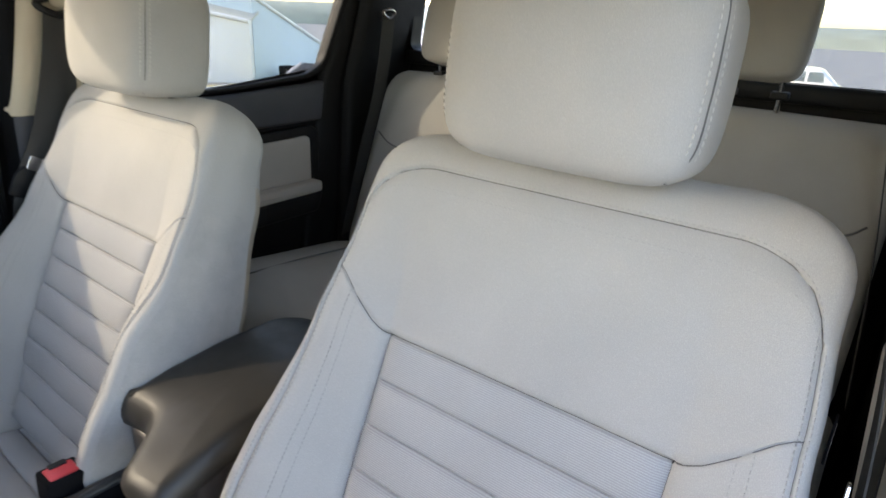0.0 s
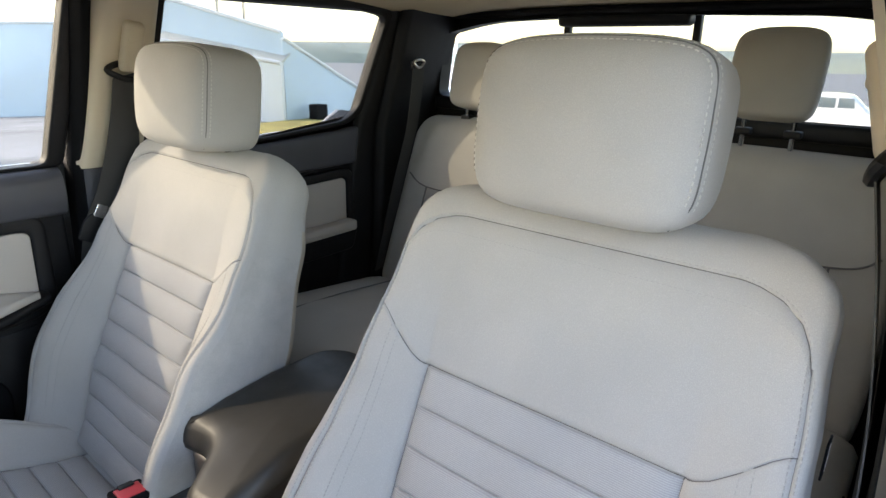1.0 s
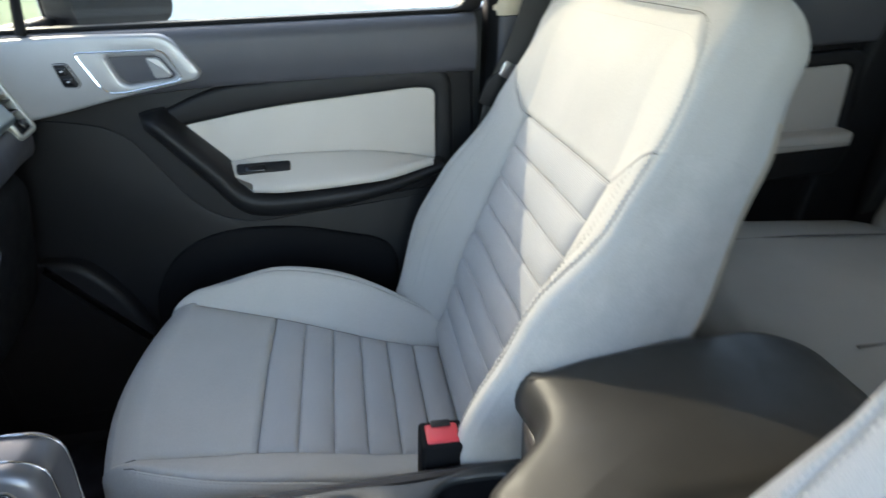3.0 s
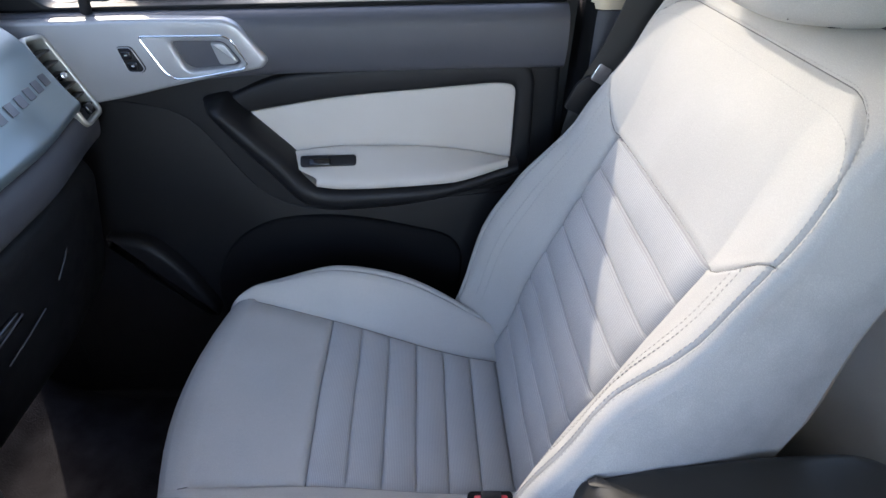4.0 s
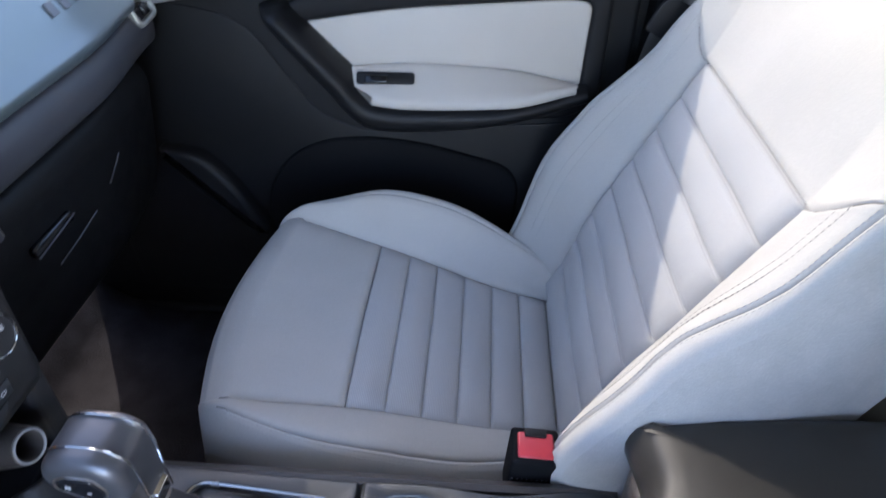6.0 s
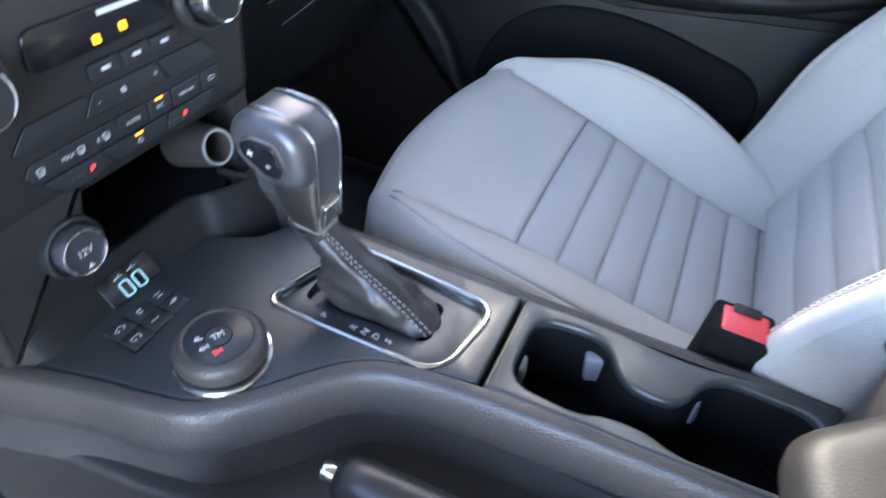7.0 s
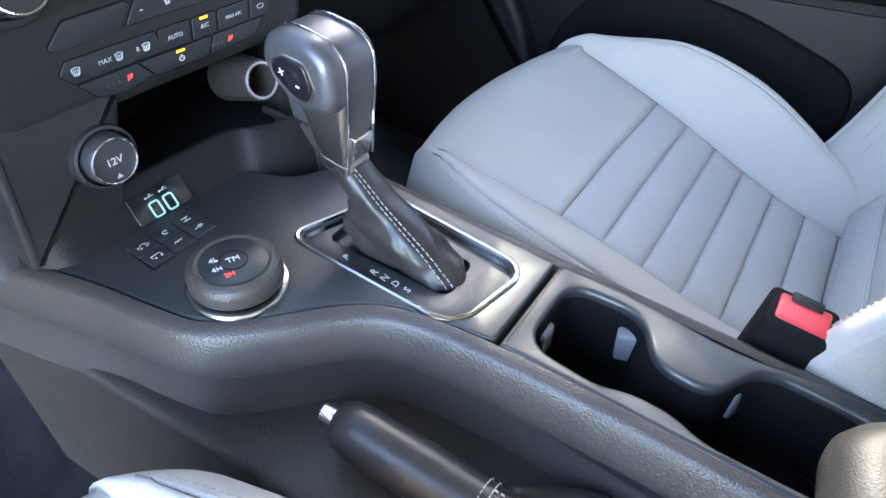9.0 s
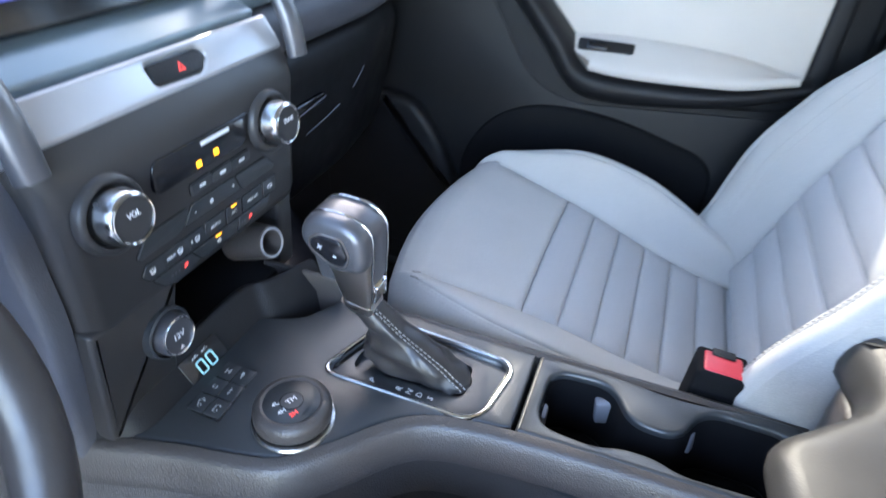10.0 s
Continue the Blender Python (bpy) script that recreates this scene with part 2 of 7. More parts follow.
def fillet(pts, r, seg=5):
    """A closed polygon with rounded corners; r: one radius, or one a corner."""
    out, n = [], len(pts)
    for i, p in enumerate(pts):
        p, a, b = Vector(p), Vector(pts[i - 1]), Vector(pts[(i + 1) % n])
        rr = r[i] if isinstance(r, (list, tuple)) else r
        da, db = a - p, b - p
        d = min(rr, da.length * 0.49, db.length * 0.49)
        if d < 1e-5:
            out.append(p)
            continue
        s, e = p + da.normalized() * d, p + db.normalized() * d
        for k in range(seg + 1):
            t = k / seg
            out.append((1 - t) ** 2 * s + 2 * t * (1 - t) * p + t * t * e)
    return out


def spline(pts, n=8, closed=False):
    """Catmull-Rom through the points, n steps a span."""
    P = [Vector(p) for p in pts]
    m, out = len(P), []
    for i in range(m if closed else m - 1):
        if closed:
            a, b, c, d = P[i - 1], P[i], P[(i + 1) % m], P[(i + 2) % m]
        else:
            a, b, c, d = P[max(i - 1, 0)], P[i], P[i + 1], P[min(i + 2, m - 1)]
        for k in range(n):
            t = k / n
            out.append(0.5 * ((2 * b) + (c - a) * t + (2 * a - 5 * b + 4 * c - d) * t * t + (3 * b - a - 3 * c + d) * t ** 3))
    if not closed:
        out.append(P[-1])
    return out


def area2(pts):
    return 0.5 * sum(pts[i - 1][0] * p[1] - p[0] * pts[i - 1][1] for i, p in enumerate(pts))


def offset_poly(pts, d):
    """The closed polygon moved inwards by d."""
    n, out = len(pts), []
    s = 1 if area2(pts) > 0 else -1
    for i, p in enumerate(pts):
        e1, e2 = (Vector(p[:2]) - Vector(pts[i - 1][:2])), (Vector(pts[(i + 1) % n][:2]) - Vector(p[:2]))
        n1, n2 = Vector((-e1.y, e1.x)), Vector((-e2.y, e2.x))
        n1, n2 = (n1.normalized() if n1.length > 1e-9 else n1), (n2.normalized() if n2.length > 1e-9 else n2)
        b = n1 + n2
        b = b.normalized() if b.length > 1e-6 else n1
        out.append(Vector((p[0] + s * b.x * d / max(b.dot(n1), 0.5), p[1] + s * b.y * d / max(b.dot(n1), 0.5))))
    return out


def slab(outer, depth, r=0.003, holes=(), hole_depth=None, m=None, bm=None, floor=True, steps=3):
    """A plate in the local xy plane: top at z = 0, going down by depth, with rounded rims and sunk holes."""
    out = bm or bmesh.new()
    tmp = bmesh.new()

    def loop(pts, z):
        vs = [tmp.verts.new((p[0], p[1], z)) for p in pts]
        return vs

    def walls(a, b):
        for i in range(len(a)):
            tmp.faces.new((a[i - 1], a[i], b[i], b[i - 1]))

    rims = []
    for k, (pts, sign) in enumerate([(outer, 1)] + [(h, -1) for h in holes]):
        prev = None
        for s in range(steps + 1):
            a = math.pi / 2 * s / steps
            ring = loop(offset_poly(pts, sign * r * (1 - math.sin(a))) if r > 0 else pts, -r * (1 - math.cos(a)))
            if prev:
                walls(prev, ring)
            else:
                rims.append(ring)
            prev = ring
            if r <= 0:
                break
        low = loop(pts, -(depth if sign > 0 else (hole_depth or depth)))
        walls(prev, low)
        if (sign > 0 and not (holes and not floor)) or (sign < 0 and floor):
            tmp.faces.new(low)
    es = []
    for ring in rims:
        for i in range(len(ring)):
            e = tmp.edges.get((ring[i - 1], ring[i])) or tmp.edges.new((ring[i - 1], ring[i]))
            es.append(e)
    if len(rims) == 1:
        tmp.faces.new(rims[0])
    else:
        bmesh.ops.triangle_fill(tmp, use_beauty=True, use_dissolve=False, edges=es)
    if m is not None:
        bmesh.ops.transform(tmp, matrix=m, verts=tmp.verts[:])
    return merge(out, tmp)


def frame_m(origin, ex, ey):
    """The pose whose local x and y lie along ex and ey."""
    ex = Vector(ex).normalized()
    ez = ex.cross(Vector(ey)).normalized()
    ey = ez.cross(ex)
    return Matrix.Translation(origin) @ Matrix((ex, ey, ez)).transposed().to_4x4()


def yz_plate(poly, x_in, depth, r=0.004, holes=(), hole_depth=None, side=1, bm=None, floor=True, steps=3):
    """A plate on a side wall: poly in (y, z), its inner face at x_in, going outwards by depth."""
    if side > 0:      # wall at negative x, face towards +x: local x = y, local y = z
        return slab(poly, depth, r, holes, hole_depth, frame_m((x_in, 0, 0), (0, 1, 0), (0, 0, 1)), bm, floor, steps)
    flip = [(-p[0], p[1]) for p in poly]
    return slab(flip, depth, r, [[(-p[0], p[1]) for p in h] for h in holes], hole_depth, frame_m((x_in, 0, 0), (0, -1, 0), (0, 0, 1)), bm, floor, steps)


def loft(rings, bm=None, cap=True, closed=True):
    """Skins a list of rings of equal length."""
    out = bm or bmesh.new()
    vr = [[out.verts.new(p) for p in r] for r in rings]
    for a, b in zip(vr, vr[1:]):
        n = len(a)
        for i in range(n if closed else n - 1):
            j = (i + 1) % n
            try:
                out.faces.new((a[i], a[j], b[j], b[i]))
            except ValueError:
                pass
    if cap:
        for r in (vr[0], vr[-1]):
            try:
                out.faces.new(r)
            except ValueError:
                pass
    return out


def tube(pts, rad, seg=10, bm=None, closed=False, squash=1.0, up=(0, 0, 1)):
    """A round (or squashed) rod along the points; rad: one radius or one a point."""
    P = [Vector(p) for p in pts]
    n, rings = len(P), []
    prev = None
    for i, p in enumerate(P):
        if closed:
            t = P[(i + 1) % n] - P[i - 1]
        else:
            t = P[min(i + 1, n - 1)] - P[max(i - 1, 0)]
        t = t.normalized() if t.length > 1e-9 else Vector((0, 0, 1))
        a = prev if prev is not None else Vector(up)
        a = a - t * a.dot(t)
        if a.length < 1e-4:
            a = Vector((1, 0, 0)) - t * t.x
        a.normalize()
        prev = a
        b = t.cross(a)
        r = rad[i] if isinstance(rad, (list, tuple)) else rad
        rings.append([p + a * (r * squash * math.cos(2 * math.pi * k / seg)) + b * (r * math.sin(2 * math.pi * k / seg)) for k in range(seg)])
    if closed:
        rings.append(rings[0])
    return loft(rings, bm, cap=not closed)


def strap(pts, side, width, thick, bm=None):
    """A flat band along the points; side: the way across it."""
    s = Vector(side).normalized()
    P = [Vector(p) for p in pts]
    rings = []
    for i, p in enumerate(P):
        t = (P[min(i + 1, len(P) - 1)] - P[max(i - 1, 0)]).normalized()
        nn = t.cross(s).normalized()
        w, h = s * width / 2, nn * thick / 2
        rings.append([p - w - h, p + w - h, p + w + h, p - w + h])
    return loft(rings, bm)


def turned(profile, m=None, seg=32, bm=None):
    """A turned body: profile of (radius, height) about the local z axis."""
    out = bm or bmesh.new()
    tmp = bmesh.new()
    loft([[(r * math.cos(2 * math.pi * k / seg), r * math.sin(2 * math.pi * k / seg), h) for k in range(seg)] for r, h in profile], tmp)
    if m is not None:
        bmesh.ops.transform(tmp, matrix=m, verts=tmp.verts[:])
    return merge(out, tmp)


def circle(cx, cy, r, n=24):
    return [(cx + r * math.cos(2 * math.pi * k / n), cy + r * math.sin(2 * math.pi * k / n)) for k in range(n)]


def rrect(cx, cy, w, h, r, seg=4):
    return fillet([(cx - w / 2, cy - h / 2), (cx + w / 2, cy - h / 2), (cx + w / 2, cy + h / 2), (cx - w / 2, cy + h / 2)], r, seg)


def lettering(text, size, m, mat, parent, name="lettering", depth=0.0003):
    """Raised characters in the built-in font, as a mesh under parent."""
    cu = bpy.data.curves.new(name, "FONT")
    cu.body, cu.size, cu.align_x, cu.align_y, cu.extrude, cu.resolution_u = text, size, "CENTER", "CENTER", depth, 2
    tmp = bpy.data.objects.new(name, cu)
    me = bpy.data.meshes.new_from_object(tmp)
    bpy.data.objects.remove(tmp)
    me.transform(m)
    me.materials.clear()
    me.materials.append(mat)
    ob = new(name, me)
    ob.parent = parent
    return ob


def smooth01(t):
    t = min(max(t, 0.0), 1.0)
    return t * t * (3 - 2 * t)


def curve_table(tab, v):
    """Value on a smooth curve through rows of (v, value)."""
    if v <= tab[0][0]:
        return tab[0][1]
    if v >= tab[-1][0]:
        return tab[-1][1]
    k = next(i for i in range(len(tab) - 1) if v <= tab[i + 1][0])

    def slope(i):
        a, b = tab[max(i - 1, 0)], tab[min(i + 1, len(tab) - 1)]
        return (b[1] - a[1]) / (b[0] - a[0])
    (a, fa), (b, fb) = tab[k], tab[k + 1]
    h = b - a
    t = (v - a) / h
    return fa * (1 + 2 * t) * (1 - t) ** 2 + slope(k) * h * t * (1 - t) ** 2 + fb * t * t * (3 - 2 * t) + slope(k + 1) * h * t * t * (t - 1)


def lerp_table(tab, v):
    """Smooth value from rows of (v, value)."""
    if v <= tab[0][0]:
        return tab[0][1]
    for (a, fa), (b, fb) in zip(tab, tab[1:]):
        if v <= b:
            return fa + (fb - fa) * smooth01((v - a) / (b - a))
    return tab[-1][1]

# ---- cab structure ----
ROOF_Z, BELT_Z = 1.270, 0.874


def side_x(z):
    """How far the side stands from the middle at a height: it leans in above the belt line."""
    return 0.735 if z <= BELT_Z else 0.735 - (z - BELT_Z) * 0.30


def build_floor():
    bm = bmesh.new()
    prof = [(-0.30, 0.42), (-0.20, 0.30), (0.02, 0.085), (0.12, 0.06), (1.25, 0.06), (1.30, 0.10), (2.18, 0.12), (2.18, -0.06), (-0.34, -0.06), (-0.34, 0.42)]
    prof = fillet(prof, 0.03, 4)
    xs = [-0.78 + 1.56 * k / 52 for k in range(53)]

    def lift(x, y, z):
        if z < -0.01:
            return z
        t = math.exp(-(x / 0.16) ** 4) * 0.10 * smooth01((1.3 - y) / 0.3)
        return z + t + 0.004 * noise.noise(Vector((x * 9, y * 9, 0)))
    loft([[(x, p[0], lift(x, p[0], p[1])) for p in prof] for x in xs], bm)
    return solid("floor", bm, CARPET, "black carpeted cab floor over a centre tunnel", "floor", kind="structure", angle=70)


build_floor()


def sheet(fn, nu, nv, thick, down):
    """A curved sheet of some thickness from fn(u, v)."""
    bm = bmesh.new()
    top = [[bm.verts.new(fn(i / nu, j / nv)) for j in range(nv + 1)] for i in range(nu + 1)]
    low = [[bm.verts.new(Vector(fn(i / nu, j / nv)) + Vector(down) * thick) for j in range(nv + 1)] for i in range(nu + 1)]
    for i in range(nu):
        for j in range(nv):
            bm.faces.new((top[i][j], top[i + 1][j], top[i + 1][j + 1], top[i][j + 1]))
            bm.faces.new((low[i][j], low[i][j + 1], low[i + 1][j + 1], low[i + 1][j]))
    for i in range(nu):
        for a, b in ((0, 1), (nv, -1)):
            bm.faces.new((top[i][a], top[i + 1][a], low[i + 1][a], low[i][a]))
    for j in range(nv):
        for a in (0, nu):
            bm.faces.new((top[a][j], top[a][j + 1], low[a][j + 1], low[a][j]))
    return bm


def liner_point(u, v):
    x, y = -0.655 + 1.31 * u, 0.42 + (2.165 - 0.42) * v
    z = ROOF_Z - 0.035 * abs(2 * u - 1) ** 4 - 0.032 * smooth01((y - 1.60) / 0.57) - 0.02 * smooth01((0.6 - y) / 0.2)
    return (x, y, z)


solid("ceiling", sheet(liner_point, 30, 34, 0.03, (0, 0, 1)), LINER, "beige cloth headliner over the seats", "ceiling", kind="structure", angle=60)
solid("roof", sheet(lambda u, v: (-0.74 + 1.48 * u, 0.38 + 1.86 * v, ROOF_Z + 0.075 - 0.05 * abs(2 * u - 1) ** 3 - 0.05 * smooth01((v - 0.75) / 0.25)), 20, 20, 0.02, (0, 0, -1)),
      BODY, "painted steel cab roof", "roof", kind="structure", angle=60)

# rear wall with its window
bm = slab(fillet([(-0.76, 0.02), (0.76, 0.02), (0.76, 0.9), (0.66, 1.275), (-0.66, 1.275), (-0.76, 0.9)], 0.02, 3), 0.05, 0.004,
          [fillet([(-0.635, 0.982), (0.635, 0.982), (0.610, 1.168), (0.45, 1.200), (0.0, 1.212), (-0.45, 1.200), (-0.610, 1.168)], [0.03, 0.03, 0.03, 0.08, 0.1, 0.08, 0.03], 5)], 0.05, frame_m((0, 2.175, 0), (-1, 0, 0), (0, 0, 1)) @ Matrix.Scale(-1, 4, (1, 0, 0)), floor=False)
wall_rear = solid("wall_rear", bm, BLACK, "black trimmed rear cab wall with a wide window", "wall", kind="structure")
window_rear = tagged(part("window_rear", slab(fillet([(-0.645, 0.972), (0.645, 0.972), (0.62, 1.178), (0.45, 1.210), (-0.45, 1.210), (-0.62, 1.178)], 0.03, 5), 0.004, 0.0, (), None, frame_m((0, 2.205, 0), (1, 0, 0), (0, 0, 1))), REARGLASS),
                     "tinted rear window glass", "window", kind="structure")
for x in (-0.225, 0.130):
    part("window_post", rbox((0.018, 0.02, 0.232), (x, 2.20, 1.096), 0.003), BLACK, window_rear, "black slider post")
header = solid("rear_header_trim", rbox((0.355, 0.05, 0.042), (-0.048, 2.16, 1.206), 0.012), BLACK, "black brake lamp housing over the rear window", "trim", kind="structure")
solid("rear_header", rbox((1.20, 0.05, 0.018), (0, 2.150, 1.222), 0.008), BLACK, "black trim strip along the rear header", "trim", kind="structure")
solid("rear_shelf", rbox((1.30, 0.06, 0.040), (0, 2.15, 0.962), 0.01), BLACK, "black ledge under the rear window", "trim", kind="structure")


def post(name, yb, yt, zb, zt, thick, mat, side, label, inset=0.0, bow=0.0, kind="structure", category="pillar", parent=None):
    """A pillar on one side: its front and rear edges at the foot (yb) and the head (yt)."""
    rings = []
    n = 10
    for k in range(n + 1):
        t = k / n
        z = zb + (zt - zb) * t
        x = side_x(z) - inset
        a, b = yb[0] + (yt[0] - yb[0]) * t + bow * math.sin(math.pi * t), yb[1] + (yt[1] - yb[1]) * t
        ring = fillet([(x, a), (x - 0.022, a + 0.012), (x - 0.022, b - 0.012), (x, b), (x + thick, b), (x + thick, a)], [0.002, 0.014, 0.014, 0.002, 0.002, 0.002], 4)
        rings.append([(side * p[0], p[1], z) for p in ring])
    bm = loft(rings)
    if parent is not None:
        return part(name, bm, mat, parent, label)
    return solid(name, bm, mat, label, category, kind=kind)


for side, tag_name in ((-1, "right"), (1, "left")):
    post("pillar_b_" + tag_name, (1.064, 1.200 if side < 0 else 1.31), (1.116, 1.240 if side < 0 else 1.35), BELT_Z + 0.0, 1.26, 0.05, PILLAR, side, "beige plastic centre pillar trim", inset=0.022)
    post("pillar_b_lower_" + tag_name, (1.055, 1.235), (1.064, 1.205), 0.04, BELT_Z - 0.002, 0.05, SOFT, side, "dark grey lower centre pillar trim", inset=0.02)
    post("pillar_c_" + tag_name, (1.872, 2.18), (1.930, 2.18), 0.04, 1.26, 0.012, BLACK, side, "black rear pillar trim", inset=0.03)
    post("rear_quarter_" + tag_name, (1.680, 2.20), (1.914, 2.20), 0.03, 1.26, 0.035, BLACK, side, "black rear door jamb", inset=-0.006, category="trim")
    post("door_seal_" + tag_name, (1.020, 1.062), (1.078, 1.114), 0.04, 1.25, 0.05, RUBBER, side, "black rubber door seal", inset=0.012, category="trim")
    # body jamb behind the front door, closing the gap to the centre pillar
    solid("door_jamb_" + tag_name, rbox((0.05, 0.13, 0.86), (side * 0.790, 1.075, 0.455), 0.01), BLACK, "black door jamb behind the front door", "trim", kind="structure")
    # cant rail over the doors
    rail = []
    for k in range(25):
        y = 0.40 + 1.80 * k / 24
        ring = fillet([(0.640, 1.290), (0.606, 1.255), (0.622, 1.222), (0.656, 1.215), (0.69, 1.245), (0.69, 1.305)], 0.01, 3)
        dz = -0.02 * smooth01((0.6 - y) / 0.2) - 0.012 * smooth01((y - 1.9) / 0.3)
        rail.append([(side * p[0], y, p[1] + dz) for p in ring])
    solid("cant_rail_" + tag_name, loft(rail), PILLAR if side > 0 else BLACK, "trim rail over the doors", "trim", kind="structure")
    # screen pillar
    n, rings = 12, []
    for k in range(n + 1):
        t = k / n
        y, z = -0.36 + 0.84 * t, 0.93 + 0.315 * smooth01(t * 0.9 + 0.05) + 0.02 * t
        x = 0.74 - 0.09 * t
        rings.append([(side * (x + dx), y + dy, z + dz) for dx, dy, dz in ((-0.06, 0.0, -0.01), (-0.05, 0.05, -0.03), (0.01, 0.06, -0.035), (0.03, 0.0, 0.01), (-0.02, -0.03, 0.03))])
    solid("pillar_a_" + tag_name, loft(rings), PILLAR, "beige windscreen pillar trim", "pillar", kind="structure")
    # body side below the doors
    solid("sill_" + tag_name, rbox((0.10, 2.5, 0.16), (side * 0.775, 0.95, 0.0), 0.02), BLACK, "black sill under the doors", "sill", kind="structure")

solid("windscreen_header", rbox((1.26, 0.05, 0.04), (0, 0.412, 1.268), 0.012), LINER, "beige trim over the windscreen", "trim", kind="structure")
windscreen = solid("windscreen", sheet(lambda u, v: (-0.70 + 1.4 * u + (0.5 - u) * 0.16 * v, -0.36 + 0.80 * v - 0.05 * (1 - (2 * u - 1) ** 2) * (1 - v), 0.955 + 0.32 * (v * 0.95 + 0.05 * math.sin(math.pi * v))), 16, 8, 0.004, (0, 0, 1)),
                   SCREENGLASS, "curved windscreen of lightly tinted glass", "window", kind="structure", angle=60)
solid("firewall", rbox((1.46, 0.04, 1.0), (0, -0.36, 0.45), 0.01), BLACK, "black bulkhead ahead of the footwells", "wall", kind="structure")


# ---- doors ----
def build_front_door():
    """The front passenger's door, seen from inside."""
    d = thing("front_door", "dark grey front door with beige insert, silver handle bezel and window", "car door", kind="structure")
    shell = fillet([(-0.05, 0.02), (1.02, 0.02), (1.036, 0.30), (1.036, BELT_Z), (-0.05, BELT_Z)], 0.02, 4)
    part("door_shell", yz_plate(shell, -0.735, 0.10, 0.008), BLACK, d)
    # upper pad with the rolled sill
    sec = fillet([(-0.735, 0.780), (-0.712, 0.783), (-0.698, 0.820), (-0.700, 0.862), (-0.716, 0.878), (-0.755, 0.880), (-0.76, 0.79)], [0.004, 0.012, 0.02, 0.016, 0.012, 0.004, 0.004], 5)
    rings = []
    for k in range(21):
        y = 0.05 + 0.985 * k / 20
        low = -0.020 * smooth01((0.62 - y) / 0.4)
        rings.append([(p[0], y, p[1] + (low if p[1] < 0.80 else 0)) for p in sec])
    part("upper_pad", loft(rings), SOFT, d, "dark grey padded upper trim", angle=50)
    # dark frame round the insert
    outer = fillet([(0.452, 0.728), (0.585, 0.783), (0.93, 0.797), (0.992, 0.785), (0.992, 0.600), (0.955, 0.572), (0.79, 0.555), (0.620, 0.553), (0.575, 0.585)], [0.02, 0.05, 0.08, 0.03, 0.03, 0.03, 0.1, 0.04, 0.04], 6)
    inner = fillet([(0.512, 0.719), (0.67, 0.743), (0.930, 0.760), (0.962, 0.755), (0.958, 0.612), (0.80, 0.600), (0.640, 0.600), (0.576, 0.640)], [0.012, 0.06, 0.03, 0.014, 0.01, 0.1, 0.03, 0.05], 6)
    part("insert_frame", yz_plate(outer, -0.714, 0.03, 0.008, [inner], 0.02, floor=False), BLACK, d, "black recessed frame")
    # padded beige insert
    bm = bmesh.new()
    slab(inner, 0.012, 0.003, (), None, frame_m((-0.717, 0, 0), (0, 1, 0), (0, 0, 1)), bm)
    part("beige_insert", bm, BEIGE, d, "padded beige vinyl insert")
    # armrest: a beige ledge with a black underside that runs up to the pull handle
    top = spline([(0.574, 0.646), (0.64, 0.653), (0.71, 0.655), (0.847, 0.649), (0.955, 0.630)], 6)
    low = spline([(0.630, 0.613), (0.69, 0.611), (0.76, 0.612), (0.86, 0.618), (0.950, 0.628)], 6)
    rings = []
    for k, (a, b) in enumerate(zip(top, low)):
        t = k / (len(top) - 1)
        w = 0.048 * (1 - 0.60 * smooth01((t - 0.72) / 0.28)) * (0.85 + 0.15 * smooth01(t / 0.2))
        rings.append([(-0.714, a.x, a.y), (-0.704, a.x, a.y + 0.002), (-0.700 + w * 0.5, a.x * 0.5 + b.x * 0.5, a.y * 0.45 + b.y * 0.55 + 0.006), (-0.706 + w, b.x, b.y + 0.012), (-0.702 + w, b.x, b.y + 0.002), (-0.712 + w, b.x, b.y - 0.006), (-0.716, b.x, b.y - 0.006)])
    rings = [spline(r, 3, True) for r in rings]
    part("armrest_top", loft(rings), BEIGE, d, "beige vinyl armrest", angle=60)
    path_hi = spline([(0.498, 0.753), (0.535, 0.712), (0.585, 0.658), (0.632, 0.608), (0.76, 0.604), (0.87, 0.611), (0.968, 0.630)], 6)
    path_lo = spline([(0.460, 0.746), (0.490, 0.700), (0.545, 0.630), (0.612, 0.556), (0.72, 0.551), (0.86, 0.572), (0.972, 0.604)], 6)
    rings = []
    for k, (a, b) in enumerate(zip(path_hi, path_lo)):
        t = k / (len(path_hi) - 1)
        w = 0.050 * smooth01((t + 0.05) / 0.12) * (1 - 0.5 * smooth01((t - 0.75) / 0.25)) + 0.004
        rings.append(spline([(-0.730, a.x, a.y), (-0.712 + w * 0.6, a.x, a.y + 0.001), (-0.712 + w, a.x * 0.7 + b.x * 0.3, a.y * 0.7 + b.y * 0.3), (-0.714 + w * 0.75, a.x * 0.2 + b.x * 0.8, a.y * 0.2 + b.y * 0.8), (-0.730, b.x, b.y)], 4, True))
    part("pull_handle", loft(rings), BLACK, d, "black pull handle running into the armrest underside", angle=60)
    # window switch
    sw = part("window_switch", yz_plate(rrect(0.651, 0.646, 0.092, 0.019, 0.005), 0, 0.006, 0.002), BLACK, d, "black window switch plate")
    tilt = Matrix.Translation((-0.681, 0.647, 0.645)) @ Matrix.Rotation(radians(-42), 4, "Y") @ Matrix.Translation((0, -0.647, -0.642))
    sw.data.transform(tilt)
    key = part("switch_key", rbox((0.008, 0.036, 0.013), (0, 0, 0), 0.003), GLOSS, sw)
    key.data.transform(tilt @ Matrix.Translation((0.003, 0.638, 0.642)))
